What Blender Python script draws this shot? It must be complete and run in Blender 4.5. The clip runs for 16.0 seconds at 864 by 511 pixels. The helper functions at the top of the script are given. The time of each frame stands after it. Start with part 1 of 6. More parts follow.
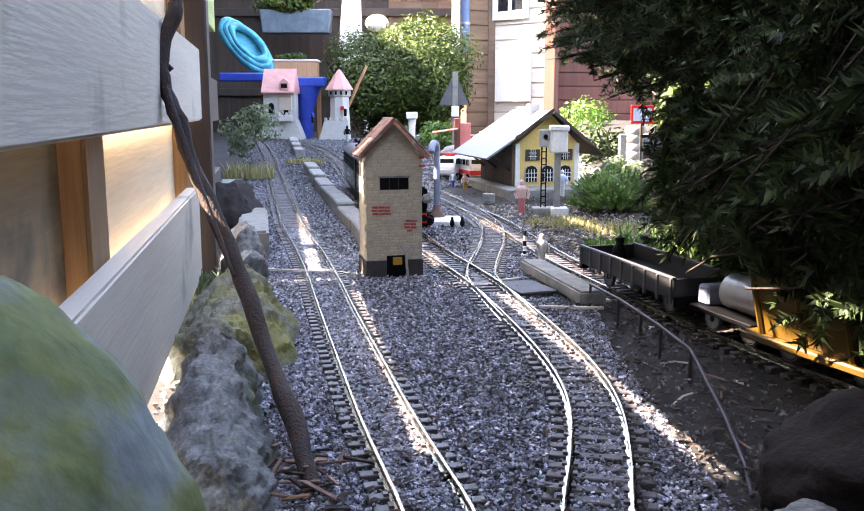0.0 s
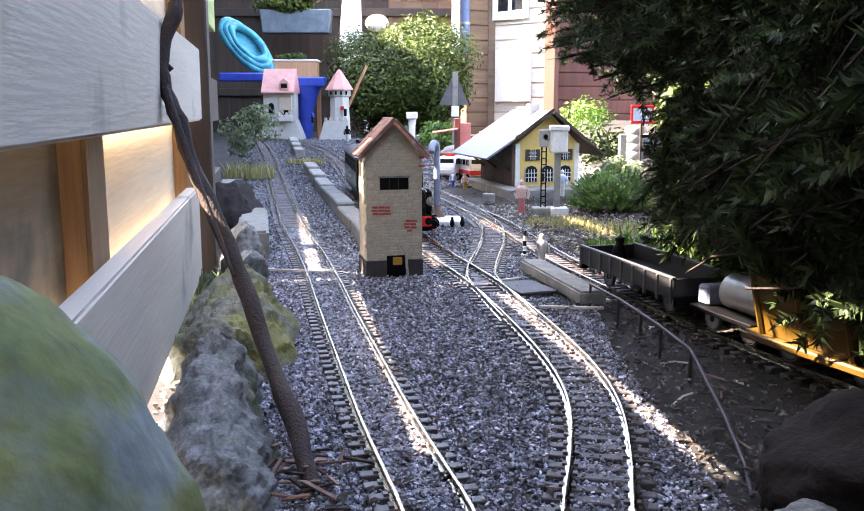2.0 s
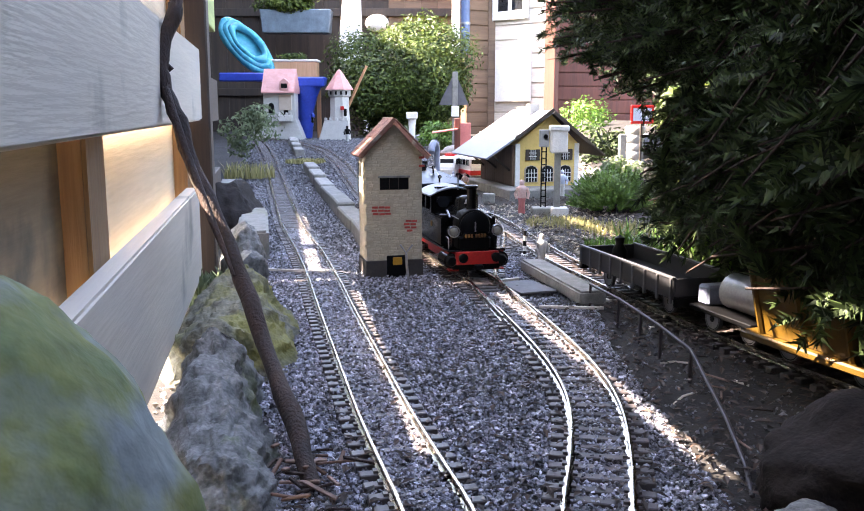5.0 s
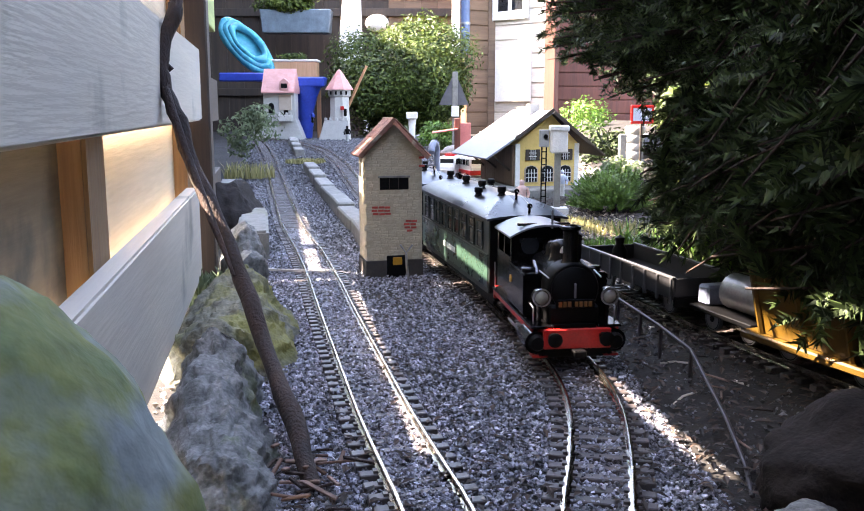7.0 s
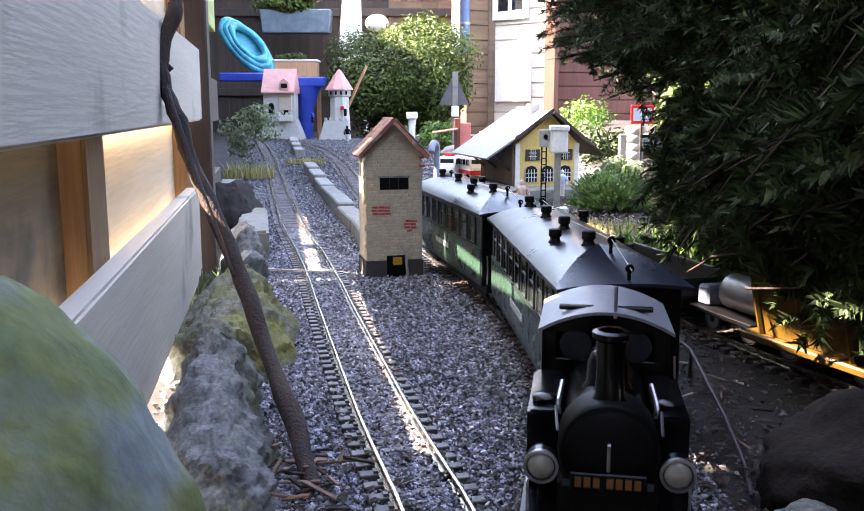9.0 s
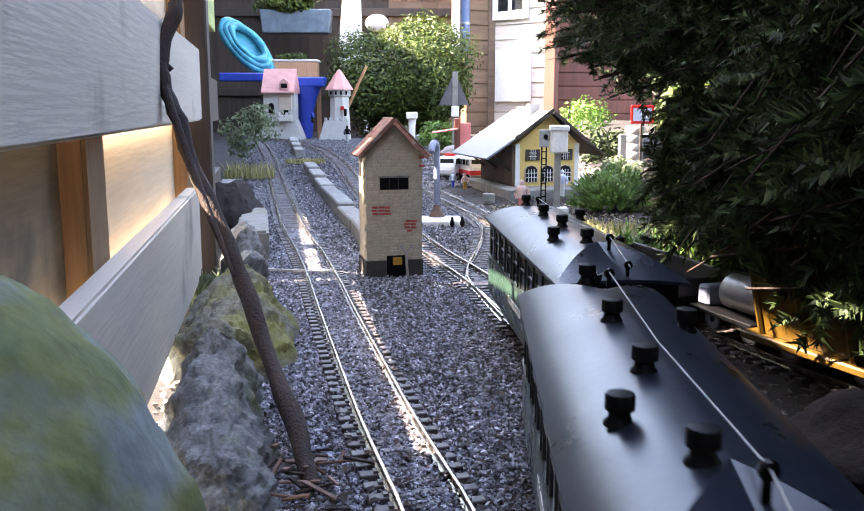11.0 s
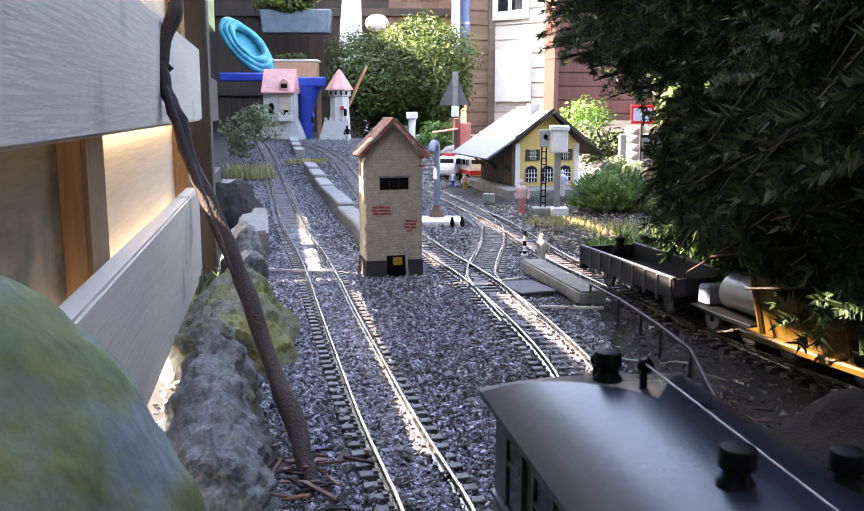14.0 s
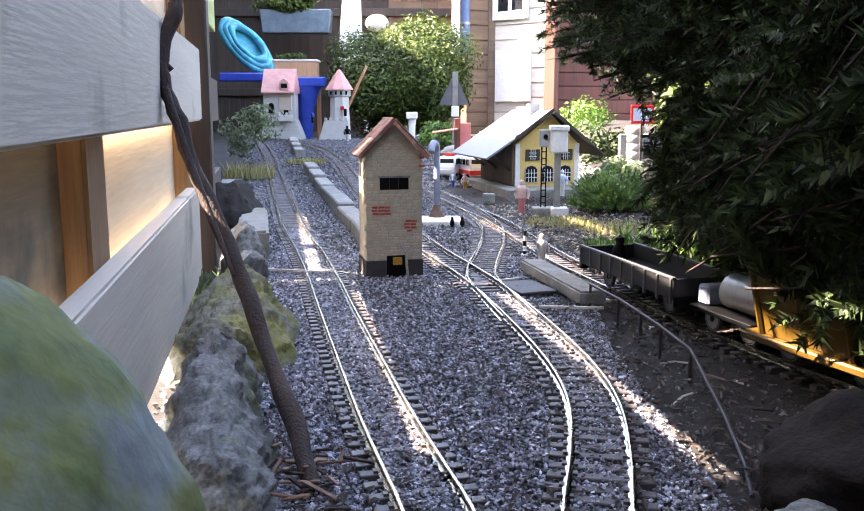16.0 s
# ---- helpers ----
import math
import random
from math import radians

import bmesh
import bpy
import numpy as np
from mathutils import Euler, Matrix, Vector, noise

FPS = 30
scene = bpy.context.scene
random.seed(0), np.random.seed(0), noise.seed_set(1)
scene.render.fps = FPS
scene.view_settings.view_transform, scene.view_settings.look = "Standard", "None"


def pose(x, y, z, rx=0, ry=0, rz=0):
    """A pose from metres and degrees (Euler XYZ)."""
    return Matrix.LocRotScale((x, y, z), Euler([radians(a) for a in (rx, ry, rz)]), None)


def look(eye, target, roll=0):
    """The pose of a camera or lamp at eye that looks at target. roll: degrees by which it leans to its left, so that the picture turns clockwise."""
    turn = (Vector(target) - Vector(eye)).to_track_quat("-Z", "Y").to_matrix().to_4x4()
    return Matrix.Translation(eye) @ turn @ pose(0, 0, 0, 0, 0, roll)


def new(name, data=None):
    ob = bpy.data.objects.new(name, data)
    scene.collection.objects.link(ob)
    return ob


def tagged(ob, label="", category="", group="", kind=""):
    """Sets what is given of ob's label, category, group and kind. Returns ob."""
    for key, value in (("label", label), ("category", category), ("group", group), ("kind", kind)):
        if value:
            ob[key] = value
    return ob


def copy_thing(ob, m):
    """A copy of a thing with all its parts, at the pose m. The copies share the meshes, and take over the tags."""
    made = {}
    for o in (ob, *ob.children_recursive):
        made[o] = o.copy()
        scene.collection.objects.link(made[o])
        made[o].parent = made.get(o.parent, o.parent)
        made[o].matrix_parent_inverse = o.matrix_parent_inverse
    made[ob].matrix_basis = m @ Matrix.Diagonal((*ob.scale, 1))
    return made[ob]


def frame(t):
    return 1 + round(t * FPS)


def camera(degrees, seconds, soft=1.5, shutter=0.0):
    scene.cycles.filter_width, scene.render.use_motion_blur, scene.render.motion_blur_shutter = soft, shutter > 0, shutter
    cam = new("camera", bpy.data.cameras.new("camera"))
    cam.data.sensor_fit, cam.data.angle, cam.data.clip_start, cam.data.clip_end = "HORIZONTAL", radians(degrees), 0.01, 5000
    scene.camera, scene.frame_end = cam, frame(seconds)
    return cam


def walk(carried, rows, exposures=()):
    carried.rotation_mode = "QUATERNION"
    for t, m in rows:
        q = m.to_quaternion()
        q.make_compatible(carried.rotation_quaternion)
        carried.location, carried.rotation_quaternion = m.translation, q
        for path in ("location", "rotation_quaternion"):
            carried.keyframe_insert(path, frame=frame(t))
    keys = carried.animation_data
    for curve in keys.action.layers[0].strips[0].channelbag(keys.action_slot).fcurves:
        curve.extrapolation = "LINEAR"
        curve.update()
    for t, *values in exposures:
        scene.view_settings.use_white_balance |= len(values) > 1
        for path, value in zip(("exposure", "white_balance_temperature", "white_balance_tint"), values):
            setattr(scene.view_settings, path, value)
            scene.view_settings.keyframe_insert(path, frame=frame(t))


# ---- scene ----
cam = camera(52.78, 16.0, soft=1.0, shutter=0.4)
EYE = (0.0, 0.0, 0.28)
CAM_POSE = pose(*EYE, 90 - 9.556, 0, 0)
walk(cam, [(0.0, CAM_POSE), (16.0, CAM_POSE)], [(0.0, 3.93, 7900, 19), (9.0, 3.93, 7900, 19), (11.5, 3.83, 7900, 19), (16.0, 3.82, 7900, 19)])

# ---------------------------------------------------------------- light
FENCE_DIR = Vector((-0.179, 0.984, 0.0))
FENCE_LEFT = Vector((-0.984, -0.179, 0.0))
to_sun = (FENCE_LEFT * 1.0 + FENCE_DIR * 0.28 + Vector((0, 0, 1.035))).normalized()
sun_data = bpy.data.lights.new("sun", "SUN")
sun_data.energy, sun_data.angle, sun_data.color = 4.4, radians(0.5), (1.0, 0.95, 0.87)
sun = new("sun", sun_data)
sun.matrix_world = look(tuple(to_sun * 20), (0, 0, 0))
world = bpy.data.worlds.new("sky")
scene.world = world
world.use_nodes = True
wn = world.node_tree
sky = wn.nodes.new("ShaderNodeTexSky")
sky.sky_type, sky.sun_disc = "NISHITA", False
sky.sun_elevation = math.asin(to_sun.z)
sky.sun_rotation = math.atan2(to_sun.x, to_sun.y)
sky.air_density, sky.dust_density = 1.0, 1.5
wn.links.new(sky.outputs[0], wn.nodes["Background"].inputs[0])
wn.nodes["Background"].inputs[1].default_value = 0.15

# ---------------------------------------------------------------- materials
MATS = {}


def mat(name, c1, c2=None, rough=0.7, metal=0.0, scale=60.0, bump=0.2, fine=None, island=0.0, obj=0.0, stretch=(1, 1, 1), third=None, third_scale=8.0, third_at=0.55, coat=0.0, spec=0.5, grain=0.28):
    """Two tones by a coarse noise, fine grain in brightness and relief, an optional third tone in patches."""
    if name in MATS:
        return MATS[name]
    c2 = c2 or tuple(v * 0.7 for v in c1)
    m = bpy.data.materials.new(name)
    m.use_nodes = True
    nt = m.node_tree
    N, L = nt.nodes, nt.links
    b = N["Principled BSDF"]
    b.inputs["Roughness"].default_value = rough
    b.inputs["Metallic"].default_value = metal
    b.inputs["Coat Weight"].default_value = coat
    b.inputs["Specular IOR Level"].default_value = spec
    tc = N.new("ShaderNodeTexCoord")
    mp = N.new("ShaderNodeMapping")
    mp.inputs["Scale"].default_value = stretch
    L.new(tc.outputs["Object"], mp.inputs[0])
    n1 = N.new("ShaderNodeTexNoise")
    n1.inputs["Scale"].default_value, n1.inputs["Detail"].default_value = scale, 5
    n1.inputs["Roughness"].default_value = 0.65
    L.new(mp.outputs[0], n1.inputs["Vector"])
    r = N.new("ShaderNodeValToRGB")
    r.color_ramp.elements[0].position, r.color_ramp.elements[1].position = 0.32, 0.68
    r.color_ramp.elements[0].color, r.color_ramp.elements[1].color = (*c2, 1), (*c1, 1)
    L.new(n1.outputs["Fac"], r.inputs[0])
    col = r.outputs[0]
    n2 = N.new("ShaderNodeTexNoise")
    n2.inputs["Scale"].default_value, n2.inputs["Detail"].default_value = fine or scale * 7, 3
    L.new(mp.outputs[0], n2.inputs["Vector"])
    if third:
        n3 = N.new("ShaderNodeTexNoise")
        n3.inputs["Scale"].default_value, n3.inputs["Detail"].default_value = third_scale, 6
        L.new(tc.outputs["Object"], n3.inputs["Vector"])
        r3 = N.new("ShaderNodeValToRGB")
        r3.color_ramp.elements[0].position, r3.color_ramp.elements[1].position = third_at, third_at + 0.12
        L.new(n3.outputs["Fac"], r3.inputs[0])
        mx = N.new("ShaderNodeMix")
        mx.data_type = "RGBA"
        L.new(r3.outputs[0], mx.inputs[0])
        L.new(col, mx.inputs[6])
        mx.inputs[7].default_value = (*third, 1)
        col = mx.outputs[2]
    hsv = N.new("ShaderNodeHueSaturation")
    L.new(col, hsv.inputs["Color"])
    mr = N.new("ShaderNodeMapRange")
    mr.inputs[3].default_value, mr.inputs[4].default_value = 1 - grain, 1 + grain
    L.new(n2.outputs["Fac"], mr.inputs[0])
    val = mr.outputs[0]
    for amount, node, out in ((island, "ShaderNodeNewGeometry", "Random Per Island"), (obj, "ShaderNodeObjectInfo", "Random")):
        if amount:
            g = N.new(node)
            m2 = N.new("ShaderNodeMapRange")
            m2.inputs[3].default_value, m2.inputs[4].default_value = 1 - amount, 1 + amount
            L.new(g.outputs[out], m2.inputs[0])
            mu = N.new("ShaderNodeMath")
            mu.operation = "MULTIPLY"
            L.new(val, mu.inputs[0])
            L.new(m2.outputs[0], mu.inputs[1])
            val = mu.outputs[0]
    L.new(val, hsv.inputs["Value"])
    L.new(hsv.outputs[0], b.inputs["Base Color"])
    if bump:
        bp = N.new("ShaderNodeBump")
        bp.inputs["Strength"].default_value = bump
        bp.inputs["Distance"].default_value = 0.4 / (fine or scale * 7)
        L.new(n2.outputs["Fac"], bp.inputs["Height"])
        L.new(bp.outputs[0], b.inputs["Normal"])
    rr = N.new("ShaderNodeMapRange")
    rr.inputs[3].default_value, rr.inputs[4].default_value = max(rough - 0.12, 0.02), min(rough + 0.12, 1)
    L.new(n1.outputs["Fac"], rr.inputs[0])
    L.new(rr.outputs[0], b.inputs["Roughness"])
    MATS[name] = m
    return m


def leafy(name, c1, c2, rough=0.5, through_light=0.35, amount=0.35, spec=0.5):
    """Leaves and needles: tone by island, some light let through."""
    if name in MATS:
        return MATS[name]
    m = bpy.data.materials.new(name)
    m.use_nodes = True
    nt = m.node_tree
    N, L = nt.nodes, nt.links
    b = N["Principled BSDF"]
    b.inputs["Roughness"].default_value = rough
    b.inputs["Specular IOR Level"].default_value = spec
    g = N.new("ShaderNodeNewGeometry")
    r = N.new("ShaderNodeValToRGB")
    r.color_ramp.elements[0].color, r.color_ramp.elements[1].color = (*c2, 1), (*c1, 1)
    L.new(g.outputs["Random Per Island"], r.inputs[0])
    L.new(r.outputs[0], b.inputs["Base Color"])
    t = N.new("ShaderNodeBsdfTranslucent")
    L.new(r.outputs[0], t.inputs[0])
    mx = N.new("ShaderNodeMixShader")
    mx.inputs[0].default_value = through_light
    L.new(b.outputs[0], mx.inputs[1])
    L.new(t.outputs[0], mx.inputs[2])
    L.new(mx.outputs[0], N["Material Output"].inputs[0])
    MATS[name] = m
    return m


def wood(name, c1, c2, along=1, rough=0.65, obj=0.12, third=None, third_scale=14, third_at=0.6, grain=0.28):
    s = [40, 40, 40]
    s[along] = 2.2
    return mat(name, c1, c2, rough=rough, scale=0.6, fine=6.0, bump=0.06, stretch=s, obj=obj, third=third, third_scale=third_scale, third_at=third_at, grain=grain)


M_SOIL = mat("dark_soil", (0.018, 0.014, 0.0125), (0.006, 0.005, 0.0045), rough=0.95, scale=35, bump=0.7, third=(0.02, 0.018, 0.013), third_scale=3)
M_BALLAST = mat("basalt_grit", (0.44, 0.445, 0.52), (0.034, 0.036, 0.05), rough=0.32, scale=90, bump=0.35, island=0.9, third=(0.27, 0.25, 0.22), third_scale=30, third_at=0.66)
# Middle-distance gravel, toned between the near and far copies.
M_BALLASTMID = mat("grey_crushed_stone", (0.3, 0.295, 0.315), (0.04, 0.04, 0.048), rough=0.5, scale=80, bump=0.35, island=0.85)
# Darker copy of the gravel: the far trackbed's shade is in its colour.
M_BALLASTFAR = mat("shade_darkened_crushed_stone", (0.15, 0.15, 0.165), (0.04, 0.04, 0.046), rough=0.6, scale=60, bump=0.3, island=0.7)
M_SLEEPER = mat("brown_black_plastic", (0.075, 0.06, 0.058), (0.04, 0.034, 0.035), rough=0.5, scale=120, bump=0.3, obj=0.3)
M_RAIL = mat("worn_brass_rail", (0.62, 0.58, 0.52), (0.34, 0.30, 0.26), rough=0.24, metal=1.0, scale=50, bump=0.05)
M_STEEL = mat("dull_steel", (0.42, 0.42, 0.44), (0.25, 0.25, 0.27), rough=0.35, metal=1.0, scale=80, bump=0.05)
M_FENCE = wood("pale_planed_spruce", (0.65, 0.595, 0.515), (0.56, 0.51, 0.44), along=1, third=(0.27, 0.265, 0.23), third_scale=6, third_at=0.6, grain=0.1)
# Mould stains, with the near bay's shadow also worked into the brown.
M_FENCE_MOULD_SHADE = wood("mould_stained_shaded_spruce", (0.28, 0.225, 0.15), (0.19, 0.155, 0.105), along=1, third=(0.09, 0.085, 0.07), third_scale=11, third_at=0.46, grain=0.16)
M_PAVING = mat("pale_concrete_paving", (0.42, 0.4, 0.37), (0.33, 0.32, 0.29), rough=0.9, scale=20, bump=0.3)
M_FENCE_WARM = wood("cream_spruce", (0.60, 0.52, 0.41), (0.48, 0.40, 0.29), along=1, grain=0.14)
M_POST = wood("treated_post_wood", (0.36, 0.20, 0.09), (0.18, 0.09, 0.04), along=2)
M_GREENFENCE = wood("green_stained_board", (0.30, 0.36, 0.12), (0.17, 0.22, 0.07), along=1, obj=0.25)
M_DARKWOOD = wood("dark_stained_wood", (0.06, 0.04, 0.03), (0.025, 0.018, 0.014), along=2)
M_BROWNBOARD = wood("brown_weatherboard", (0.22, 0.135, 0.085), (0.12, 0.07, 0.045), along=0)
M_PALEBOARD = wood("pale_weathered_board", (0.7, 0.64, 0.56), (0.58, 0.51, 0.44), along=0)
M_BARK = mat("dark_brown_bark", (0.042, 0.019, 0.013), (0.012, 0.006, 0.005), rough=0.8, scale=26, fine=160, bump=0.9, stretch=(2.5, 2.5, 0.5))
M_MOSSROCK = mat("green_algae_stone", (0.2, 0.205, 0.06), (0.065, 0.105, 0.045), rough=0.9, scale=16, fine=110, bump=0.4, third=(0.16, 0.19, 0.19), third_scale=15, third_at=0.5, grain=0.4)
M_GRANITE = mat("grey_granite", (0.24, 0.24, 0.235), (0.05, 0.055, 0.05), rough=0.85, scale=70, fine=330, bump=1.0, third=(0.12, 0.14, 0.06), third_scale=14, third_at=0.6, grain=0.6)
M_GRANITE_MOSS = mat("mossy_granite", (0.2, 0.19, 0.14), (0.055, 0.055, 0.038), rough=0.9, scale=60, fine=300, bump=1.0, third=(0.17, 0.16, 0.045), third_scale=12, third_at=0.47, grain=0.5)
# Lava tone deepened so the stone under the conifer looks shaded.
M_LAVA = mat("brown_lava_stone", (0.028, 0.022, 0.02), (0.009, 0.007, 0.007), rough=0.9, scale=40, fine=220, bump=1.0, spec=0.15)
M_CONCRETE = mat("weathered_concrete", (0.3, 0.29, 0.265), (0.17, 0.165, 0.15), rough=0.9, scale=40, fine=420, bump=0.5, obj=0.15, third=(0.14, 0.15, 0.08), third_scale=9, third_at=0.6)
M_TOWER = mat("buff_stone_plastic", (0.50, 0.435, 0.33), (0.37, 0.315, 0.23), rough=0.8, scale=110, fine=600, bump=0.5, obj=0.1, third=(0.22, 0.2, 0.11), third_scale=18, third_at=0.6)
M_MORTAR = mat("buff_mortar", (0.46, 0.40, 0.30), (0.34, 0.29, 0.21), rough=0.9, scale=110, bump=0.4)
M_REDBRICK = mat("red_painted_brick", (0.48, 0.07, 0.05), (0.33, 0.045, 0.035), rough=0.7, scale=120, bump=0.3, obj=0.2)
M_ROOFTILE = mat("red_brown_roof_tile", (0.34, 0.15, 0.105), (0.2, 0.1, 0.075), rough=0.75, scale=90, bump=0.5, obj=0.35, third=(0.4, 0.33, 0.25), third_scale=50, third_at=0.58)
M_BLACK = mat("black_enamel", (0.0035, 0.0035, 0.0042), (0.002, 0.002, 0.0025), rough=0.22, scale=60, bump=0.03, spec=0.2)
M_BLACKDULL = mat("dull_black", (0.0035, 0.0035, 0.004), (0.002, 0.002, 0.0024), rough=0.5, scale=60, bump=0.1, spec=0.12)
M_RED = mat("signal_red_paint", (0.55, 0.018, 0.014), (0.42, 0.012, 0.01), rough=0.35, scale=60, bump=0.03)
M_ROOFGREY = mat("slate_grey_roof_paint", (0.011, 0.015, 0.027), (0.008, 0.011, 0.019), rough=0.3, scale=14, fine=200, bump=0.06, spec=0.4)
M_COACHGREEN = mat("coach_green_paint", (0.03, 0.065, 0.048), (0.022, 0.05, 0.036), rough=0.28, scale=30, bump=0.03)
M_COACHDARK = mat("coach_dark_green_paint", (0.02, 0.03, 0.027), (0.014, 0.022, 0.02), rough=0.35, scale=30, bump=0.03)
M_WHITE = mat("white_plastic", (0.78, 0.77, 0.74), (0.66, 0.65, 0.62), rough=0.55, scale=50, bump=0.05)
M_YELLOW = mat("yellow_plaster", (0.74, 0.53, 0.19), (0.64, 0.44, 0.14), rough=0.8, scale=70, fine=500, bump=0.3)
# Tipper wagon's yellow, darkened: the conifer's shade is put into the paint.
M_YELLOW_SHADED = mat("shade_darkened_yellow_paint", (0.1, 0.05, 0.002), (0.06, 0.03, 0.0015), rough=0.5, scale=40, bump=0.1)
M_YELLOWTOY = mat("yellow_toy_paint", (0.5, 0.25, 0.02), (0.4, 0.18, 0.015), rough=0.4, scale=40, bump=0.03)
M_GLASSDARK = mat("dark_window_glass", (0.02, 0.022, 0.025), (0.012, 0.013, 0.015), rough=0.08, scale=30, bump=0.0)
M_GREYPLASTIC = mat("grey_plastic", (0.42, 0.42, 0.41), (0.3, 0.3, 0.29), rough=0.6, scale=50, bump=0.1)
M_BLUEPLASTIC = mat("blue_plastic", (0.02, 0.07, 0.42), (0.012, 0.04, 0.3), rough=0.35, scale=10, bump=0.03)
M_TURQ = mat("turquoise_vinyl", (0.03, 0.36, 0.45), (0.015, 0.25, 0.36), rough=0.25, scale=9, bump=0.05)
M_LEAF = leafy("hedge_leaf", (0.105, 0.15, 0.03), (0.014, 0.034, 0.008), rough=0.45, through_light=0.25, spec=0.3)
M_NEEDLE = leafy("conifer_needle", (0.06, 0.095, 0.032), (0.005, 0.010, 0.005), rough=0.6, through_light=0.04, spec=0.2)
M_SHRUB = leafy("shrub_needle", (0.16, 0.3, 0.05), (0.05, 0.12, 0.02), rough=0.5)
M_STRAW = leafy("dry_grass_blade", (0.42, 0.36, 0.17), (0.2, 0.2, 0.07), rough=0.7)
M_SAGE = leafy("grey_green_leaf", (0.2, 0.25, 0.14), (0.07, 0.1, 0.05), rough=0.7)

# ---------------------------------------------------------------- building helpers


def thing(name, label, category, m=None, group="", kind=""):
    e = new(name)
    e.empty_display_size = 0.02
    e.matrix_basis = m or Matrix()
    return tagged(e, label, category, group, kind)


def finish(bm, smooth=None):
    bmesh.ops.recalc_face_normals(bm, faces=bm.faces)
    if smooth is not None:
        for f in bm.faces:
            f.smooth = True
        for e in bm.edges:
            if len(e.link_faces) == 2 and e.calc_face_angle(0) > radians(smooth):
                e.smooth = False
    return bm


def mesh_of(bm, material, smooth=None):
    finish(bm, smooth)
    me = bpy.data.meshes.new("mesh")
    bm.to_mesh(me)
    bm.free()
    for one in material if isinstance(material, (list, tuple)) else [material]:
        me.materials.append(one)
    return me


def part(name, bm, material, parent=None, label="", smooth=None, m=None, category="", group="", kind=""):
    me = bm if isinstance(bm, bpy.types.Mesh) else mesh_of(bm, material, smooth)
    ob = new(name, me)
    ob.parent = parent
    if m is not None:
        ob.matrix_basis = m
    return tagged(ob, label, category, group, kind)


def box(x0, x1, y0, y1, z0, z1, bevel=0.0, bm=None, seg=1, m=None):
    own = bmesh.new()
    bmesh.ops.create_cube(own, size=1)
    bmesh.ops.transform(own, verts=own.verts, matrix=Matrix.Translation(((x0 + x1) / 2, (y0 + y1) / 2, (z0 + z1) / 2)) @ Matrix.Diagonal((x1 - x0, y1 - y0, z1 - z0, 1)))
    if bevel:
        bmesh.ops.bevel(own, geom=own.edges[:] + own.verts[:], offset=bevel, segments=seg, affect="EDGES", clamp_overlap=True)
    if m is not None:
        bmesh.ops.transform(own, verts=own.verts, matrix=m)
    return join(bm, own)


def join(bm, own):
    if bm is None:
        return own
    me = bpy.data.meshes.new("tmp")
    own.to_mesh(me)
    own.free()
    bm.from_mesh(me)
    bpy.data.meshes.remove(me)
    return bm


def cyl(r0, r1, h, seg=16, m=None, bm=None, bevel=0.0):
    """A cone or cylinder from z = 0 to h."""
    own = bmesh.new()
    bmesh.ops.create_cone(own, cap_ends=True, segments=seg, radius1=r0, radius2=r1, depth=h)
    bmesh.ops.translate(own, verts=own.verts, vec=(0, 0, h / 2))
    if bevel:
        es = [e for e in own.edges if abs(e.verts[0].co.z - e.verts[1].co.z) < 1e-6]
        bmesh.ops.bevel(own, geom=es, offset=bevel, segments=2, affect="EDGES", clamp_overlap=True)
    if m is not None:
        bmesh.ops.transform(own, verts=own.verts, matrix=m)
    return join(bm, own)


def turned(profile, seg=20, m=None, bm=None):
    """A turned body from (radius, height) pairs about z."""
    own = bmesh.new()
    rings = []
    for r, z in profile:
        rings.append([own.verts.new((max(r, 1e-5) * math.cos(2 * math.pi * i / seg), max(r, 1e-5) * math.sin(2 * math.pi * i / seg), z)) for i in range(seg)])
    for a, b in zip(rings, rings[1:]):
        for i in range(seg):
            own.faces.new((a[i], a[(i + 1) % seg], b[(i + 1) % seg], b[i]))
    own.faces.new(rings[0][::-1])
    own.faces.new(rings[-1])
    if m is not None:
        bmesh.ops.transform(own, verts=own.verts, matrix=m)
    return join(bm, own)


def tube(pts, radii, seg=8, bm=None, jitter=0.0, rng=random):
    """A round bar along points."""
    own = bmesh.new()
    pts = [Vector(p) for p in pts]
    if not isinstance(radii, (list, tuple)):
        radii = [radii] * len(pts)
    rings = []
    up = Vector((0.13, 0.31, 0.94))
    for i, p in enumerate(pts):
        d = (pts[min(i + 1, len(pts) - 1)] - pts[max(i - 1, 0)]).normalized()
        if abs(d.dot(up)) > 0.97:
            up = Vector((0.9, 0.3, 0.1))
        a = d.cross(up).normalized()
        b = a.cross(d)
        rings.append([own.verts.new(p + (a * math.cos(2 * math.pi * k / seg) + b * math.sin(2 * math.pi * k / seg)) * radii[i] * (1 + jitter * rng.uniform(-1, 1))) for k in range(seg)])
    for r, s in zip(rings, rings[1:]):
        for k in range(seg):
            own.faces.new((r[k], r[(k + 1) % seg], s[(k + 1) % seg], s[k]))
    own.faces.new(rings[0][::-1])
    own.faces.new(rings[-1])
    return join(bm, own)


